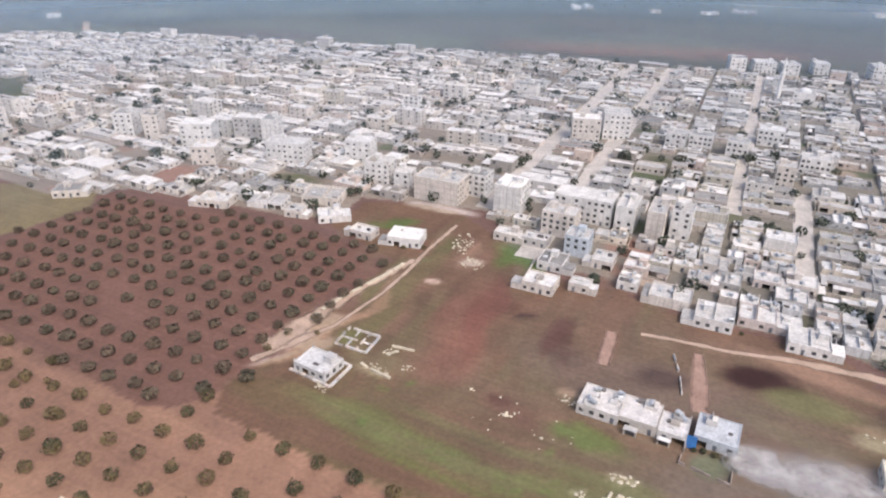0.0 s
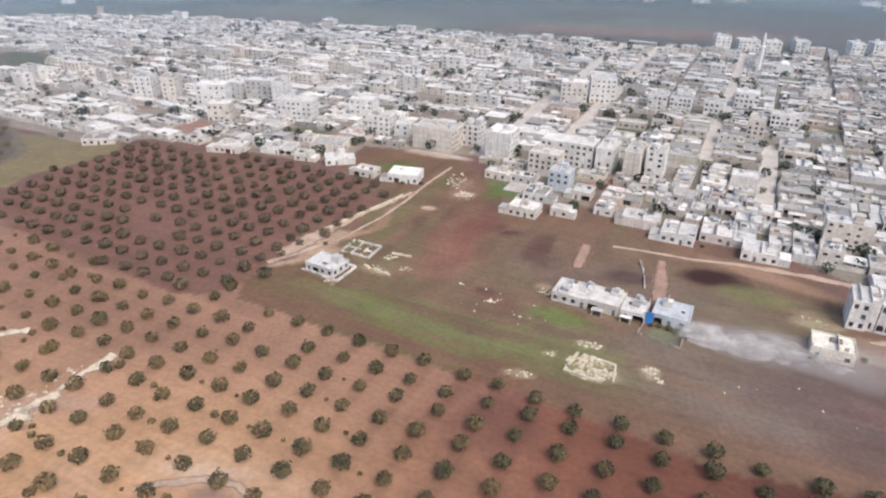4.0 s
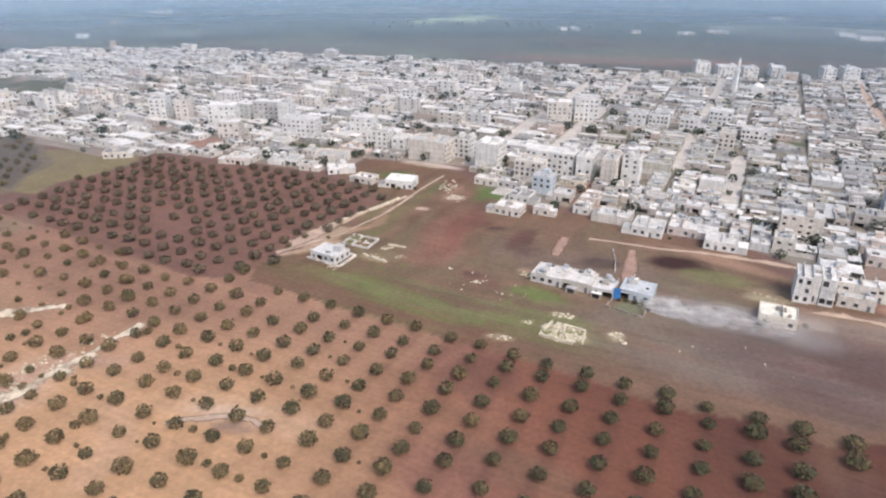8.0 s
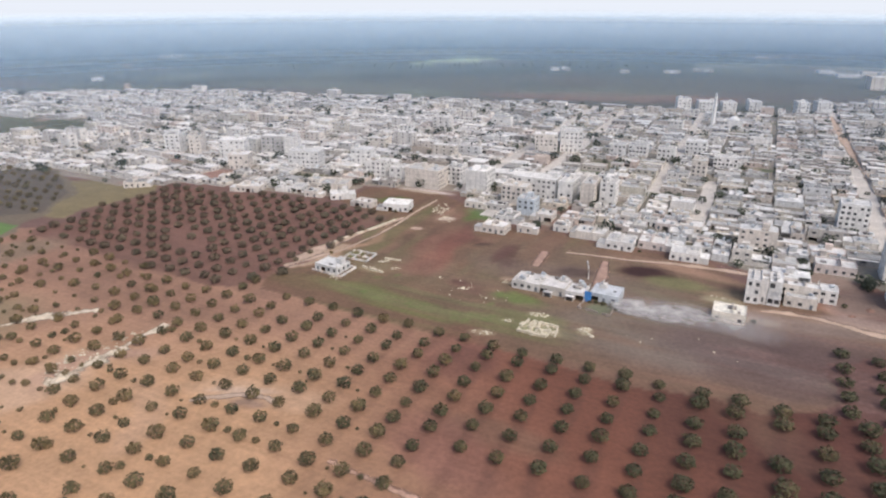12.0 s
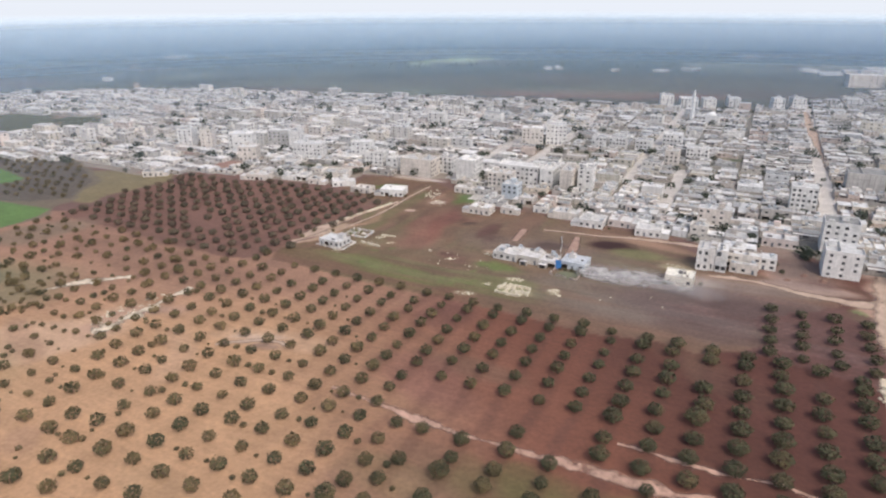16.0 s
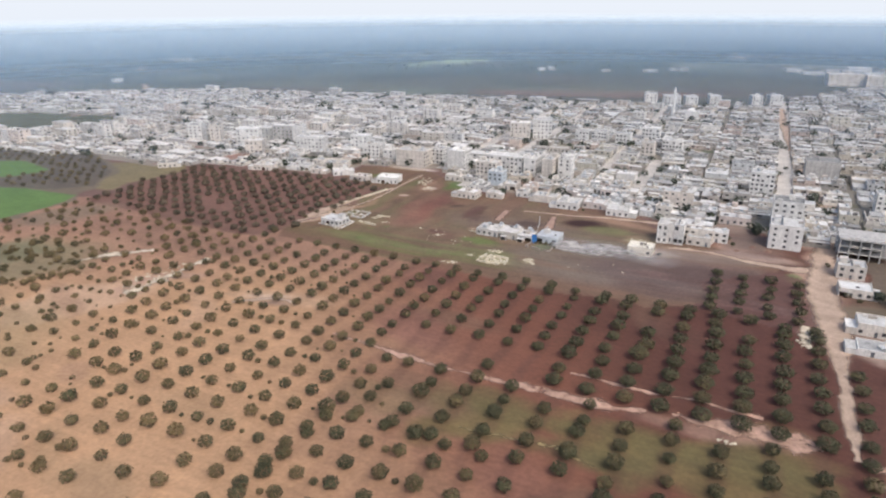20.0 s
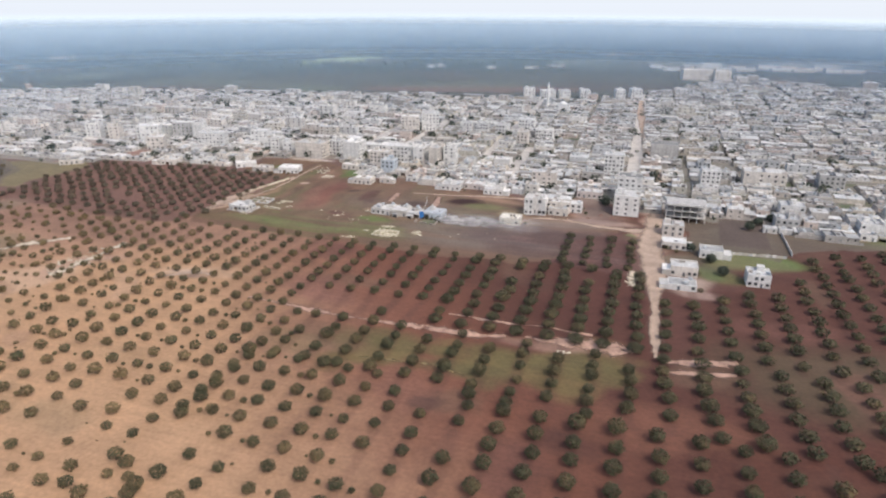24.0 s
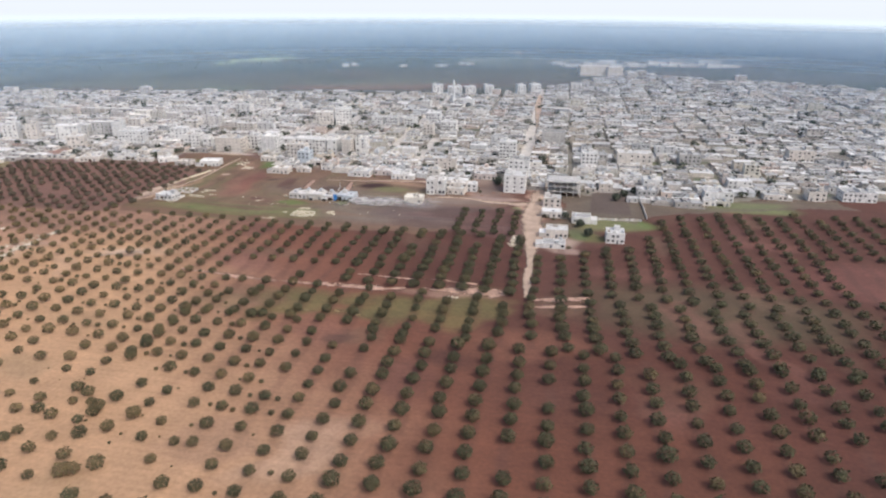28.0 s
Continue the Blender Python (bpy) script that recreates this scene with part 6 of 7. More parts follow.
# old trees, some in clumps, on the sandy slope
OLD_PLOT = [(-121, 145), (-58.5, 137), (-32.5, 114), (-26, 58), (-90, 64)]
TREES = [t for t in TREES if not inside(t[0], t[1], OLD_PLOT)]
for x, y in ((-77, 107), (-72, 102), (-67, 117), (-63, 113), (-58, 103), (-59, 100), (-53, 107), (-46, 95), (-61, 89), (-53, 90), (-83, 93), (-74, 85), (-63, 79), (-62, 71), (-59, 71), (-53, 72), (-80, 78)):
    TREES.append((x, y, tr.gauss(1.1, 0.07)))
for x, y in ((-61, 107), (-67, 109), (-63, 97), (-69, 90), (-89, 95), (-80, 96), (-90, 84), (-38, 70), (-42, 82), (-32, 77), (-71, 72), (-37, 89), (-42, 101), (-46, 114), (-37, 107), (-94, 116),
             (-84, 109), (-100, 111), (-90, 103), (-95, 98), (-83, 126), (-89, 120), (-78, 114), (-74, 132), (-65, 127), (-61, 134), (-109, 135), (-99, 127)):
    TREES.append((x, y, tr.gauss(0.88, 0.07)))
for _ in range(26):
    x, y = tr.uniform(-110, -28), tr.uniform(60, 140)
    if inside(x, y, OLD_PLOT):
        TREES.append((x, y, tr.uniform(0.14, 0.28)))


def spreading(x, y):
    """Where the old trees have low, spreading crowns."""
    p, q = grid_of(x, y)
    return -66 < p < 33 and q > 183 or p > 37 and q > 134


NEAR = sorted(TREES, key=lambda t: math.hypot(t[0] - 25 * PLAN, t[1] - 95 * PLAN))
for x, y, k in NEAR[:300]:
    root = new("olive_tree")
    root.matrix_basis = Matrix.Translation((x, y, level(x, y))) @ pose(0, 0, 0, 0, 0, tr.uniform(0, 360)) @ Matrix.Diagonal((k, k, k * (tr.uniform(0.72, 0.85) if spreading(x, y) else tr.uniform(0.9, 1.1)), 1))
    a, b = OLIVES[tr.randrange(7)]
    part("trunk", a, None, root)
    part("crown", b, None, root)
    tagged(root, "young grey-green olive tree in a row on red soil" if k > 0.55 else "small grey-green olive bush on sandy soil", "tree", "olive trees of the orchard")


def joined_trees(name, label, trees, seed, mat, leaf=0.33, n=320, tall=1.0, group="orchards"):
    """Many trees as one object, from a few shapes."""
    r = random.Random(seed)
    forms = []
    for v in range(6):
        s = Shape()
        trunk(s, 0, 0, 0, 0.9, 0.2, r, 1)
        crown(s, 0, 0, 1.85 * tall, 2.3, 1.65 * tall, n, r, leaf, 0)
        forms.append((np.array(s.v, dtype=np.float32), np.array(s.m, dtype=np.int32)))
    vs, ms = [], []
    for x, y, k in trees:
        v, m = forms[r.randrange(6)]
        a = r.uniform(0, math.tau)
        c, d = math.cos(a) * k, math.sin(a) * k
        vs.append(np.stack([v[:, 0] * c - v[:, 1] * d + x, v[:, 0] * d + v[:, 1] * c + y, v[:, 2] * k * (0.78 if spreading(x, y) else 1.0) + level(x, y)], -1))
        ms.append(m)
    v, m = np.concatenate(vs), np.concatenate(ms)
    me = bpy.data.meshes.new(name)
    me.vertices.add(len(v))
    me.vertices.foreach_set("co", v.astype(np.float32).ravel())
    me.loops.add(len(v))
    me.loops.foreach_set("vertex_index", np.arange(len(v), dtype=np.int32))
    me.polygons.add(len(v) // 4)
    me.polygons.foreach_set("loop_start", np.arange(0, len(v), 4, dtype=np.int32))
    me.materials.append(mat)
    me.materials.append(BARK)
    me.polygons.foreach_set("material_index", m)
    me.update(calc_edges=True)
    tagged(new(name, me), label, "trees", group, "stuff")


rest = NEAR[300:]
orchard = [t for t in rest if not inside(t[0], t[1], ORCHARD_DARK) and t[1] < 330 * PLAN]
joined_trees("olive_orchard", "rows of grey-green olive trees on red soil", orchard[:500], 5, OLIVE, 0.33, 250)
joined_trees("olive_orchard", "farther rows of small olive trees on sandy soil", [t for t in orchard[500:] if t[2] > 0.55], 15, OLIVE, 0.41, 145)
joined_trees("olive_bushes", "low olive bushes between the rows on sandy soil", [t for t in orchard[500:] if t[2] <= 0.55], 16, OLIVE, 0.6, 56)
joined_trees("olive_grove", "dense rows of dark olive trees in a walled grove", [t for t in rest if inside(t[0], t[1], ORCHARD_DARK)], 6, WALLED, 0.44, 160, 0.85)
joined_trees("far_olive_plot", "far rows of olive trees beside green fields", [t for t in rest if not inside(t[0], t[1], ORCHARD_DARK) and t[1] >= 330 * PLAN], 7, OLIVE, 0.5, 90)

# trees between the houses
yard = []
while len(yard) < 1700:
    x, y = tr.uniform(-640, 800), tr.uniform(260, 910)
    p, q = grid_of(x, y)
    if inside(x, y, TOWN) and not inside(x, y, GAP_WEST):
        yard.append((x, y, tr.choice((0.6, 0.8, 1.0, 1.2, 1.6))))
joined_trees("yard_trees", "dark evergreen trees in the yards between houses", yard, 8, PINE, 0.66, 46, 1.15, "town trees")
for x, y, k, h in ((283.3, 509.5, 3.0, 1.0), (66.8, 440.4, 1.9, 1.0), (218.3, 430.8, 2.3, 1.0), (-40.9, 569.7, 2.2, 1.6), (262, 470, 1.8, 1.0), (30, 329, 1.2, 1.0), (143.5, 200, 1.1, 1.0), (145, 186.5, 1.2, 1.0), (143, 174, 1.2, 1.0), (183, 220.5, 1.4, 1.0), (191, 226, 1.2, 1.0), (199, 229, 1.4, 1.0), (120, 286, 1.2, 1.0), (132.5, 266.5, 1.2, 1.7)):
    x, y = x * PLAN, y * PLAN
    root = new("broad_tree")
    root.matrix_basis = Matrix.Translation((x, y, level(x, y)))
    a, b = Shape(), Shape()
    trunk(a, 0, 0, 0, 0.9 * k, 0.2 * k, tr)
    crown(b, 0, 0, 2.1 * k, 2.35 * k, 1.9 * k * h, 380, tr, 0.5)
    part("trunk", a, [BARK], root)
    part("crown", b, [PINE], root)
    tagged(root, "dark green broad-crowned tree among the houses", "tree", "large town trees")

for x, y, k in ((39.5, 256.8, 0.5), (41.6, 255.4, 0.6), (43.6, 253.9, 0.7), (37.6, 257.2, 0.4), (44.4, 251.6, 0.5), (26, 331, 0.7), (63, 303, 0.5), (66, 302, 0.4), (-31, 352, 0.6), (-24, 352, 0.6), (-52, 300, 0.5), (-60, 300, 0.9), (-64, 293, 0.8), (117, 253, 0.7), (72, 244, 0.6), (84, 243, 0.6), (135, 203, 0.9), (137, 199, 0.7), (143, 201, 0.8), (134, 176, 0.7), (127, 161, 0.8), (145, 188, 0.7), (141, 212, 0.9), (143, 230, 0.8), (156, 232, 0.8), (118, 260, 0.8)):
    x, y = x * PLAN, y * PLAN
    root = new("shrub")
    root.matrix_basis = Matrix.Translation((x, y, level(x, y)))
    a, b = Shape(), Shape()
    trunk(a, 0, 0, 0, 0.6 * k, 0.12 * k, tr)
    crown(b, 0, 0, 1.3 * k, 2.0 * k, 1.2 * k, 160, tr, 0.24)
    part("stem", a, [BARK], root)
    part("crown", b, [OLIVE], root)
    tagged(root, "low green shrub beside a house wall", "shrub", "shrubs by the houses")

# groves on the plain
far = []
while len(far) < 1500:
    x, y = tr.uniform(-1700, 1900), tr.uniform(1200, 1950)
    if not inside(x, y, TOWN) and tr.random() < (1950 - y) / 750 and (math.sin(x * 0.011) + math.sin(y * 0.017 + x * 0.004)) > -0.4:
        far.append((round(x / 9) * 9 + tr.gauss(0, 1), round(y / 9) * 9 + tr.gauss(0, 1), tr.uniform(0.7, 1.1)))
joined_trees("plain_groves", "dark olive groves on the plain beyond the town", far, 9, GROVE, 1.1, 18, 1.0, "groves")


# ---- walls, rubble, small things ----
def stone_mesh(seed):
    r = random.Random(seed)
    bm = bmesh.new()
    bmesh.ops.create_icosphere(bm, subdivisions=1, radius=0.5)
    for v in bm.verts:
        v.co = Vector((v.co.x * r.uniform(0.7, 1.2), v.co.y * r.uniform(0.6, 1.1), v.co.z * r.uniform(0.5, 0.9)))
    me = bpy.data.meshes.new("stone")
    bm.to_mesh(me)
    bm.free()
    me.materials.append(STONE)
    return me


STONES = [stone_mesh(k) for k in range(6)]


def rubble(name, label, x, y, rx, ry, n, seed, turn=0.0, size=0.9, category="rubble"):
    """A heap of broken stone, each piece an object under it."""
    r = random.Random(seed)
    x, y, rx, ry = x * PLAN, y * PLAN, rx * 1.15, ry * 1.15
    root = new(name)
    root.matrix_basis = pose(x, y, level(x, y), 0, 0, turn)
    for _ in range(n):
        a, f = r.uniform(0, math.tau), math.sqrt(r.random())
        k = size * r.choice((0.3, 0.4, 0.5, 0.6, 0.8, 1.1))
        part("stone", r.choice(STONES), None, root, place=Matrix.Translation((math.cos(a) * f * rx, math.sin(a) * f * ry, 0.12 * k)) @ pose(0, 0, 0, r.uniform(0, 40), 0, r.uniform(0, 360)) @ Matrix.Diagonal((k * 1.5, k * 1.3, k, 1)))
    return tagged(root, label, category, "heaps of stone")


def low_wall(name, label, pts, height, thick, mat, seed=1, gap=0.0, category="wall", tone=None):
    """A wall of blocks with an uneven top, block by block."""
    r = random.Random(seed)
    root = new(name)
    (x0, y0) = pts[0]
    root.matrix_basis = Matrix.Translation((x0, y0, level(x0, y0)))
    for (xa, ya), (xb, yb) in zip(pts, pts[1:]):
        n = max(1, round(math.hypot(xb - xa, yb - ya) / 1.6))
        t = math.atan2(yb - ya, xb - xa)
        for i in range(n):
            if r.random() < gap:
                continue
            f = (i + 0.5) / n
            x, y = xa + (xb - xa) * f, ya + (yb - ya) * f
            s = Shape()
            k = r.uniform(0.8, 1.15)
            s.tone = tuple(v * k for v in tone) if tone else tone_of(r)
            l = math.hypot(xb - xa, yb - ya) / n / 2 - 0.015
            s.box(-l, -thick / 2, -0.4, l, thick / 2, height * r.uniform(0.75, 1.1))
            part("block", s, [mat], root, place=Matrix.Translation((x - x0, y - y0, level(x, y) - level(x0, y0))) @ pose(0, 0, 0, 0, 0, math.degrees(t)))
    return tagged(root, label, category)


rubble("rubble_heap", "pale heap of broken stone in the field", 18.8, 239.6, 6.5, 5.0, 190, 1, -25, 1.15)
low_wall("ruined_wall", "broken outer wall of a ruined house in the field", plan((12.4, 238.3), (22.4, 233.1), (24.7, 240.4), (16.8, 245.2), (12.4, 238.3)), 0.8, 0.7, STONE, 30, 0.4)
low_wall("ruined_wall", "broken inner wall of a ruined house in the field", plan((15.5, 236.9), (19, 243.8)), 0.7, 0.6, STONE, 31, 0.2)
low_wall("ruined_wall", "fallen cross wall of a ruined house in the field", plan((14.6, 241.6), (23.4, 237)), 0.6, 0.6, STONE, 32, 0.2)
rubble("rubble_heap", "flat pale heap of stone behind a ruined house", 20, 249, 3.4, 1.6, 30, 33, -20)
rubble("rubble_heap", "small heap of pale stone in the green grass", 10.3, 245.1, 1.6, 1.0, 12, 34)
rubble("rubble_heap", "line of pale stones beside a heap", 33.4, 235, 0.5, 2.2, 12, 35, 25)
rubble("rubble_heap", "small pale heap of stone beside a larger one", 32.2, 238.9, 2.2, 1.9, 26, 2)
rubble("rubble_heap", "low scatter of pale stone at the orchard's edge", 2.1, 237.1, 3.5, 1.2, 16, 3, -15)
rubble("rubble_heap", "broken stone beside the ruined walls", -33.8, 284.4, 4, 2, 30, 4, -35)
rubble("rubble_heap", "small heap of stone in the grass", -26.4, 285.2, 2.0, 1.3, 16, 5)
rubble("rubble_heap", "pale broken stone beside a low wall", -31.2, 292, 2.2, 1.6, 18, 38)
rubble("rubble_heap", "pale heap of building rubble near the apartment blocks", -10, 356, 4, 9, 60, 6, -10, 0.9)
rubble("rubble_heap", "second heap of building rubble beside the field", -7.7, 341.7, 4.5, 5, 45, 7)
rubble("rubble_heap", "pale stones beside the road at the orchard's corner", 105, 172, 2.5, 4, 30, 8, -20)
rubble("rubble_heap", "pale stones below the earth bank in the orchard", 64, 126, 2.6, 1.2, 22, 9, -30, 0.7)
rubble("rubble_heap", "broken stone south of the white house", -47, 277, 3, 1.5, 18, 10, -30)
rubble("rubble_heap", "scattered pale stones in the grass", -3, 268, 2, 1.5, 10, 11)
rubble("field_stones", "loose pale stones scattered over the brown field", -6, 268, 22, 9, 26, 40, -26, 0.8, "stones")
rubble("field_stones", "loose pale stones scattered over the grey field", 62, 226, 30, 9, 9, 41, -24, 0.55, "stones")
rubble("field_stones", "broken white limestone on the sandy slope", -109, 220, 5, 9, 60, 50, -12, 1.1, "stones")
rubble("field_stones", "pale limestone pieces along a bare strip", -101, 233, 3, 7, 30, 51, -35, 0.9, "stones")
rubble("rubble_heap", "stones beside the grass plot", 81, 260.5, 4, 1.2, 14, 12, -40, 0.7)
rubble("rubble_heap", "broken blocks beside the row of houses", 12, 274, 4, 2, 18, 13, -25)


low_wall("grove_wall", "pale dry-stone wall along the olive grove", plan((-29.6, 342), (-36, 333), (-47.5, 319.5), (-54, 309.5)), 0.7, 1.2, STONE, 1, 0.3)
low_wall("house_foundation", "low pale foundation walls of an unbuilt house", plan((-46.5, 295.5), (-37.7, 291.2), (-34.6, 298.6), (-43.2, 303), (-46.5, 295.5)), 0.8, 0.6, PLASTER, 2, 0.06)
for n, (a, b) in enumerate((((-43.5, 294), (-40.3, 301.4)), ((-40.6, 292.6), (-37.5, 300)), ((-45, 299), (-36.2, 294.8)))):
    low_wall("house_foundation", "low inner foundation wall of an unbuilt house", plan(a, b), 0.6, 0.5, PLASTER, 3 + n, 0.2)
low_wall("terrace_wall", "low concrete edge of a terrace beside the white house", plan((-56.4, 284.6), (-45.2, 277.4), (-40.9, 285.6), (-43, 287)), 0.7, 0.9, PLASTER, 4)
low_wall("ruined_wall", "broken pale wall in the grass", plan((-38.5, 287), (-36.8, 285), (-30.6, 280.8)), 0.8, 0.9, STONE, 36, 0.12)
low_wall("ruined_wall", "short broken pale wall in the grass", plan((-31, 294.5), (-25, 292.6)), 0.7, 0.6, STONE, 37, 0.2)
low_wall("yard_wall", "grey block wall round a yard in the field", plan((36.6, 259), (33, 253.6), (41.8, 247.3), (45.2, 254)), 1.0, 0.25, PLASTER, 5, 0.06, tone=(0.36, 0.3, 0.26))
low_wall("yard_wall", "pale block wall round a grass plot", plan((155, 195), (178, 186)), 1.5, 0.25, PLASTER, 7)
low_wall("yard_wall", "pale block wall beside a ploughed plot", plan((182, 188), (190, 205), (198, 222)), 1.8, 0.3, PLASTER, 8)
low_wall("yard_wall", "block wall of a yard behind a house", plan((87.5, 292), (91, 300), (84, 304)), 2.0, 0.25, PLASTER, 9)
low_wall("yard_wall", "block wall of a green yard at the field's edge", plan((8, 330), (14, 345)), 1.8, 0.25, PLASTER, 10)
low_wall("yard_wall", "broken pale wall standing alone in the field", plan((44, 292), (43, 284), (41, 276)), 1.0, 0.3, PLASTER, 11, 0.1)

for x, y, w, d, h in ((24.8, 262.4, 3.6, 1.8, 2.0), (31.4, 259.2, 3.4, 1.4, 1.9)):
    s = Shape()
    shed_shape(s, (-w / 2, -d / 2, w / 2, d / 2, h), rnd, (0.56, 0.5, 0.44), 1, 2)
    tagged(part("lean_to", s, [PLASTER, ROOF, GLASS_AND_SHADE], place=pose(x * PLAN, y * PLAN, level(x * PLAN, y * PLAN) - 0.05, 0, 0, -27.5)), "low block lean-to with a dark doorway before a row house", "shed", "row of houses in the field")
gate = new("blue_gate")
gate.matrix_basis = pose(37.1 * PLAN, 258.1 * PLAN, level(37.1 * PLAN, 258.1 * PLAN), 0, 0, math.degrees(GRID))
sheet = Shape()
sheet.box(-0.27, -0.06, 0.0, 0.27, 0.03, 4.3)
sheet = sheet.mesh("panel", [BLUE])
for k in range(5):
    part("panel", sheet, None, gate, place=pose(-1.08 + k * 0.54, -0.03 * (k % 2), 0))
s = Shape()
s.box(-1.38, -0.1, 4.3, 1.38, 0.1, 4.42, bottom=True)
part("lintel", s, [BLUE], gate)
tagged(gate, "bright blue ribbed metal gate between two row houses", "gate")
for x, y, w, d, z in ((17.4, 270.2, 3.2, 4, 3.5), (24.6, 271.2, 2.6, 3, 4.0), (31.2, 268.6, 3, 3, 4.0), (36.4, 265.2, 2.2, 2.2, 3.8), (43.2, 263.2, 2.4, 2.2, 4.9)):
    house(x * PLAN, y * PLAN, w * PLAN, d * PLAN, 1, storey=z, tone=(0.6, 0.57, 0.54), name="roof_room", label="small white room built over a row house", category="room", hut=False, rail=0.2, doors=False, group="row of houses in the field")


def earth_mound(x, y, w, h, seed, label):
    """A heap of dumped earth with an uneven outline."""
    r, s = random.Random(seed), Shape()
    ph = [r.uniform(0, 6) for _ in range(3)]

    def spot(i, j):
        a, f = math.tau * i / 18, j / 6
        k = w / 2 * f * (1 + 0.18 * math.sin(2 * a + ph[0]) + 0.1 * math.sin(5 * a + ph[1]))
        return (k * math.cos(a), k * math.sin(a), h * (1 - f) ** 1.2 * (1 + 0.15 * math.sin(7 * f + 3 * a + ph[2])) - 0.2 * f)

    for i in range(18):
        for j in range(6):
            s.face([spot(i, j), spot(i, j + 1), spot(i + 1, j + 1), spot(i + 1, j)])
    x, y = x * PLAN, y * PLAN
    tagged(part("earth_mound", s, [HEAP], place=pose(x, y, level(x, y), 0, 0, r.uniform(0, 360))), label, "mound", "heaps of earth")


for n, (x, y, w, h) in enumerate(((46.5, 349, 8, 2.0), (51, 346.5, 6, 1.4), (55, 353, 9, 2.2), (49, 356, 7, 1.6), (58, 347, 5, 1.1))):
    earth_mound(x, y, w, h, n, "heap of dumped red earth beside the apartment blocks")
for n, (x, y, w, h) in enumerate(((124, 251, 5, 0.8), (116, 247, 4, 0.6), (128, 246, 6, 0.9))):
    earth_mound(x, y, w, h, 20 + n, "low heap of red earth on the open ground")


def smoke(x, y, length, width, turn):
    """Thin smoke that lies over the ground, as a few soft sheets."""
    m, ns, ls, b = material("smoke")
    a = ns.new("ShaderNodeAttribute")
    a.attribute_name = "tone"
    f = math_node(ns, ls, "MULTIPLY", a.outputs["Fac"], spread(ns, ls, noise_node(ns, ls, 0.15, 6.0), 0.1, 1.25))
    d, clear, mixed = ns.new("ShaderNodeBsdfTranslucent"), ns.new("ShaderNodeBsdfTransparent"), ns.new("ShaderNodeMixShader")
    d2, half = ns.new("ShaderNodeBsdfDiffuse"), ns.new("ShaderNodeMixShader")
    d.inputs[0].default_value = d2.inputs[0].default_value = (0.82, 0.81, 0.81, 1)
    ls.new(d.outputs[0], half.inputs[1])
    ls.new(d2.outputs[0], half.inputs[2])
    ls.new(f, mixed.inputs[0])
    ls.new(clear.outputs[0], mixed.inputs[1])
    ls.new(half.outputs[0], mixed.inputs[2])
    ls.new(mixed.outputs[0], ns["Material Output"].inputs[0])
    root = new("smoke_trail")
    root.matrix_basis = pose(x, y, level(x, y), 0, 0, turn)
    r = random.Random(5)
    for k in range(3):
        s = Shape()
        ph = r.uniform(0, 6)
        reach, broad, thick = ((1.0, 1.0, 1.0), (1.0, 1.0, 1.0), (1.2, 1.25, 0.18))[k]

        def spot(i, j):
            u, v = i / 24, j / 10 - 0.5
            spread_of = width * (0.4 + 0.6 * u)
            return (u * length * reach, v * spread_of * broad + 1.5 * math.sin(5 * u + ph), 0.5 + k * 1.2 + 0.3 * math.sin(9 * u + 3 * v + ph))

        def dense(i, j):
            u, v = i / 24, abs(j / 10 - 0.5) * 2
            q = thick * (1 - u) ** 0.8 * (1 - v * v) * min(1.0, u * 10 + 0.2)
            return (q, q, q)

        for i in range(24):
            for j in range(10):
                n = len(s.v)
                for ii, jj in ((i, j), (i + 1, j), (i + 1, j + 1), (i, j + 1)):
                    s.v.append(spot(ii, jj))
                    s.c.append(dense(ii, jj))
                s.f.append((n, n + 1, n + 2, n + 3))
                s.m.append(0)
        part("smoke_sheet", s, [m], root)
    tagged(root, "thin pale smoke drifting low over the field", "smoke", kind="stuff")


smoke(43.5 * PLAN, 256.5 * PLAN, 52 * PLAN, 23 * PLAN, -26)

# ---- distance: haze over the plain, and the pale horizon ----
HUB = (70.0, 110.0)


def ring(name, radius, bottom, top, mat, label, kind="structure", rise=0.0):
    """A ring of sheets that stands in for haze or sky round the plain; rise: the height over which haze thickens from
    nothing.
    """
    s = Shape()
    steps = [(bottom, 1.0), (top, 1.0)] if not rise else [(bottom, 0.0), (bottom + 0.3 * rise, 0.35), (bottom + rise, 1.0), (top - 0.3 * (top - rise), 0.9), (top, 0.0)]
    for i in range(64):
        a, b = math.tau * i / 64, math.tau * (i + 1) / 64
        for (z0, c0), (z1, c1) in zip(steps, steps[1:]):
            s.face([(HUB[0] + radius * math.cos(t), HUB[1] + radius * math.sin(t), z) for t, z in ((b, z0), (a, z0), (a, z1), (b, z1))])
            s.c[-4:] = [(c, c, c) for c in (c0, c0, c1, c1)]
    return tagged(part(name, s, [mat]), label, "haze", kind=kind)


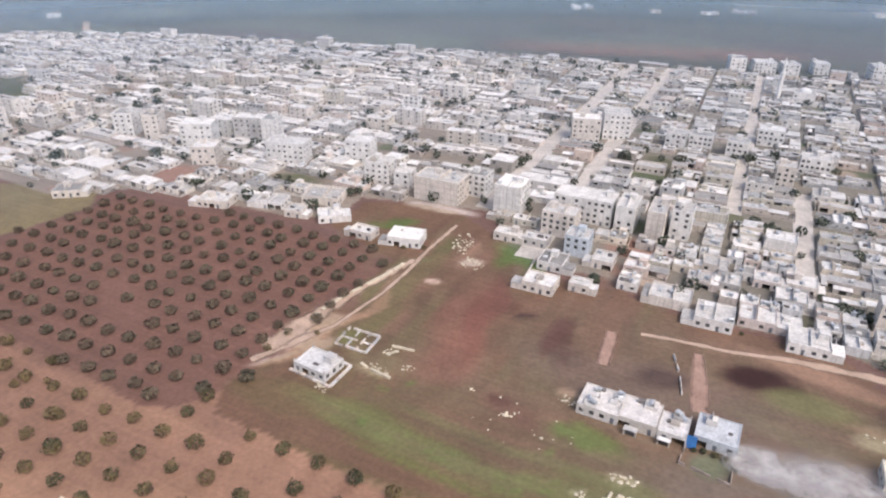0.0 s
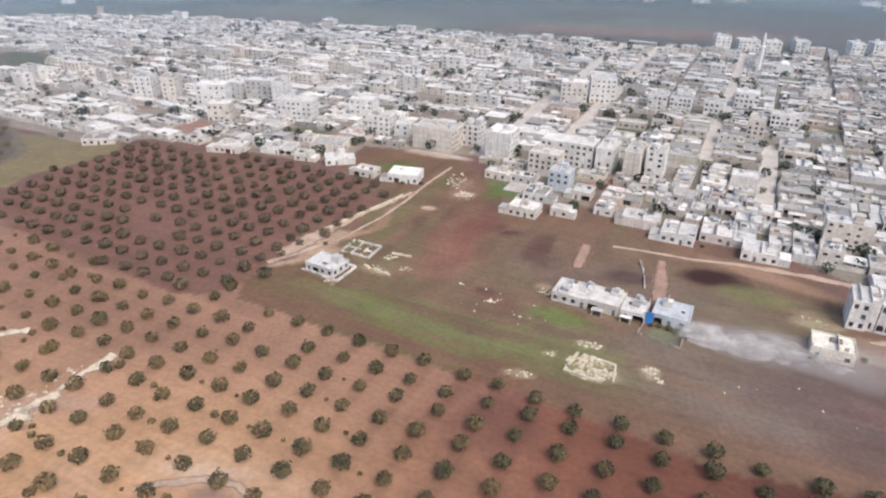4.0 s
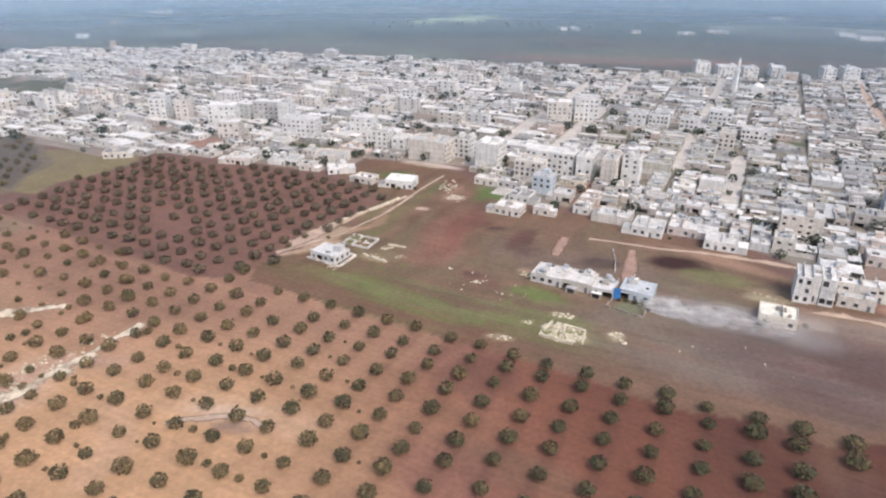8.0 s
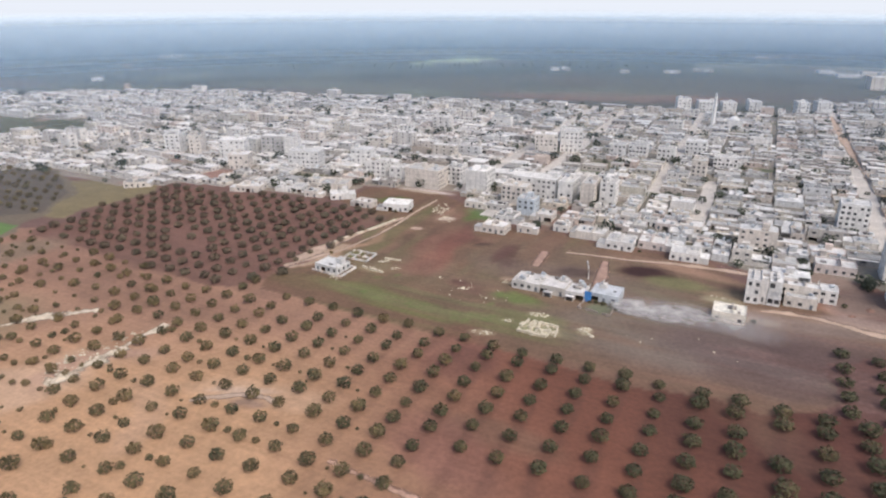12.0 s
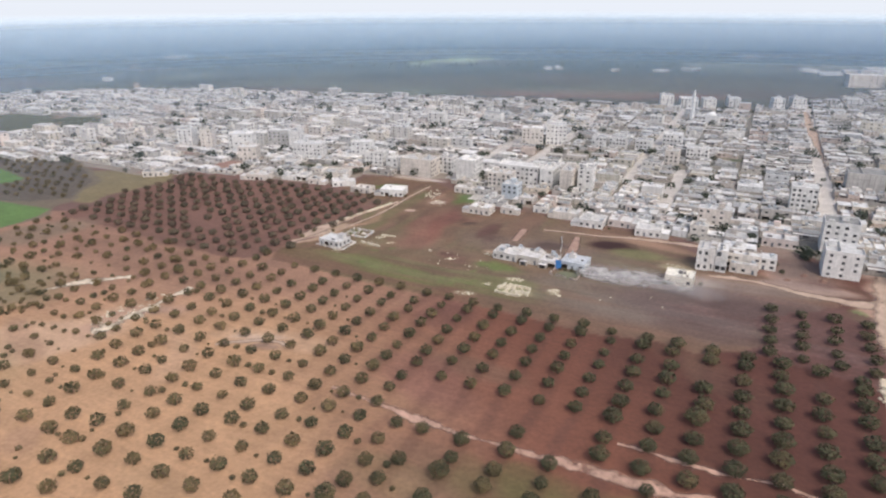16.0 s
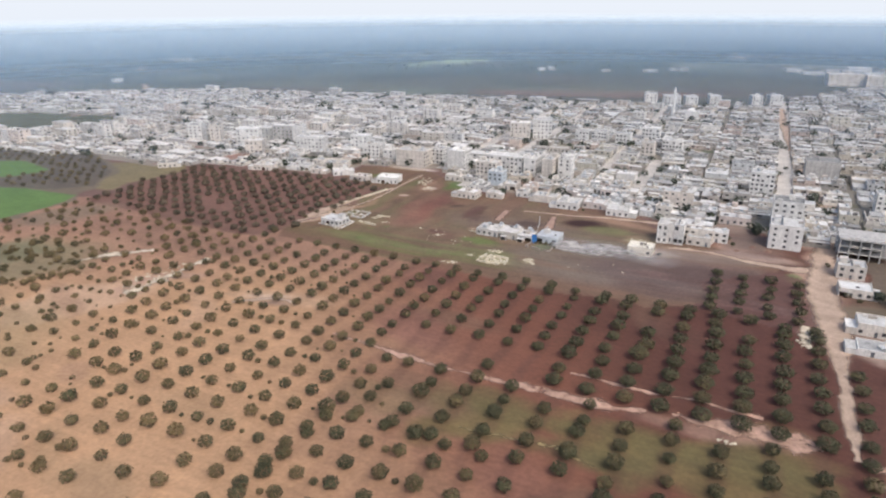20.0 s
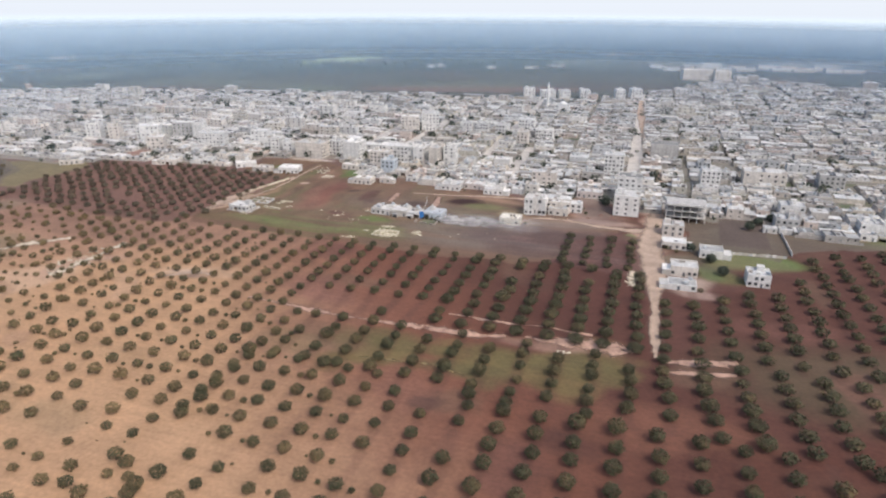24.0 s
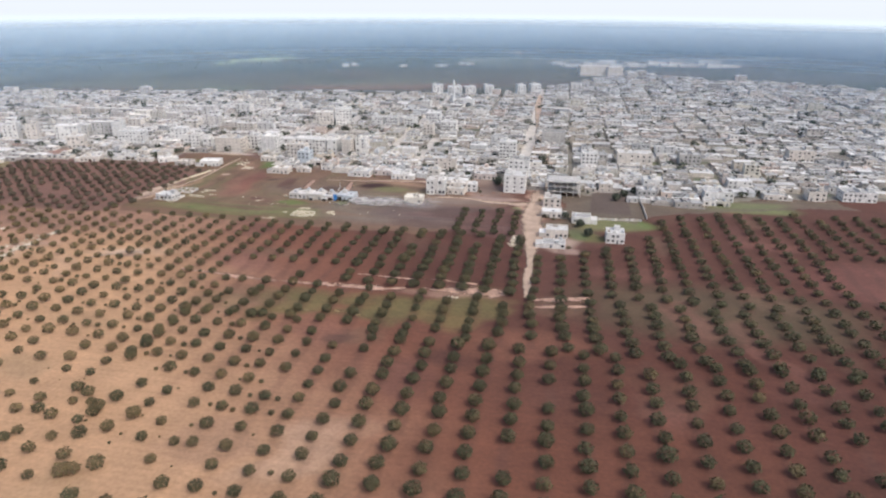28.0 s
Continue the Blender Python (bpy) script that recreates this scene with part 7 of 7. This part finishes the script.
# haze as a tinted see-through sheet; with glow it gives off light itself
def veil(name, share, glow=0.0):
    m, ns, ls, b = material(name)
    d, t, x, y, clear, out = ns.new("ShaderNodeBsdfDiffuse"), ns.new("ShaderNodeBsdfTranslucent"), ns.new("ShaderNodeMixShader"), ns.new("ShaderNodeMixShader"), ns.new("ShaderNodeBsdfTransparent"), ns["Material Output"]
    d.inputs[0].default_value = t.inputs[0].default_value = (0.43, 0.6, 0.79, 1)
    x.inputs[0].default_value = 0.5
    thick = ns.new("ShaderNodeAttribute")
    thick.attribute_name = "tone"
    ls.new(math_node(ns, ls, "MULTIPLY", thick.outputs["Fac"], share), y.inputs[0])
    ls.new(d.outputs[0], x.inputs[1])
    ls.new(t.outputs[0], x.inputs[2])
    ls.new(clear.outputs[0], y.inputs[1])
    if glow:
        haze_glow = ns.new("ShaderNodeEmission")
        haze_glow.inputs[0].default_value, haze_glow.inputs[1].default_value = (0.73, 0.82, 0.94, 1), glow
        x = haze_glow
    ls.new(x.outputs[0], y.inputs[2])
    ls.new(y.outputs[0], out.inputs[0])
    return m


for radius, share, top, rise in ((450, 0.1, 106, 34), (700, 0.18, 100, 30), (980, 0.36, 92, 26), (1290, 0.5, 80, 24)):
    ring("backdrop_haze", radius, -1.0, top, veil("haze", share), "see-through grey-blue sheet painted as haze over the distant plain", rise=rise)
# outer haze sheets glow to brighten the far plain; no lamp shines there
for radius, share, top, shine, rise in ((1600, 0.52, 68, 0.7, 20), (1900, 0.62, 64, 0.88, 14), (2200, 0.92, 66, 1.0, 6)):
    ring("backdrop_haze", radius, -1.0, top, veil("glowing_haze", share, shine), "glowing grey-blue sheet painted as haze at the edge of the plain", rise=rise)
glow, ns, ls, b = material("horizon_sky")
e = ns.new("ShaderNodeEmission")
e.inputs[1].default_value = 1.0
tint = ns.new("ShaderNodeAttribute")
tint.attribute_name = "tone"
ls.new(tint.outputs["Color"], e.inputs[0])
ls.new(e.outputs[0], ns["Material Output"].inputs[0])
dome = Shape()
SKY = [(-2.0, (0.58, 0.645, 0.75)), (12.0, (0.615, 0.675, 0.77)), (30.0, (0.645, 0.69, 0.775)), (60.0, (0.665, 0.7, 0.775)), (150.0, (0.675, 0.705, 0.775)), (480.0, (0.68, 0.705, 0.77))]
for i in range(64):
    a, b = math.tau * i / 64, math.tau * (i + 1) / 64
    for (z0, c0), (z1, c1) in zip(SKY, SKY[1:]):
        dome.face([(HUB[0] + 2440 * math.cos(t), HUB[1] + 2440 * math.sin(t), z) for t, z in ((b, z0), (a, z0), (a, z1), (b, z1))])
        dome.c[-4:] = [c0, c0, c1, c1]
tagged(part("backdrop", dome, [glow]), "pale overcast sky at the hazy horizon", "sky", kind="structure")

# a low range of hills far to the west; haze is painted in as a pale glow
hill_glow, ns, ls, b = material("glowing_hill")
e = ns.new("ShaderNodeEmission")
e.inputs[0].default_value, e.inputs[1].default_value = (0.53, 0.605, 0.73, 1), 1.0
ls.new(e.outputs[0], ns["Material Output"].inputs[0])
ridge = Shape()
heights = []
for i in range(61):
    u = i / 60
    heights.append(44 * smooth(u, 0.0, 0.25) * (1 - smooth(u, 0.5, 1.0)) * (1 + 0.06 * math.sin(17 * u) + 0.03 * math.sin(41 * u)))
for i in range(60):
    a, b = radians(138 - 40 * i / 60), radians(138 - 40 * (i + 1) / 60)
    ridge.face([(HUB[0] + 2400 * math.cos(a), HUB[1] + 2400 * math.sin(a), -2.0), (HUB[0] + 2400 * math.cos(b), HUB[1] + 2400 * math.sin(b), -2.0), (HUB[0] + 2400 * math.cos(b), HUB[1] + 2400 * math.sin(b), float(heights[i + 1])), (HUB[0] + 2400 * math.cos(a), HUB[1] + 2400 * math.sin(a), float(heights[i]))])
tagged(part("backdrop_hills", ridge, [hill_glow]), "line of hills on the horizon, glowing pale blue with painted haze", "hills", kind="structure")
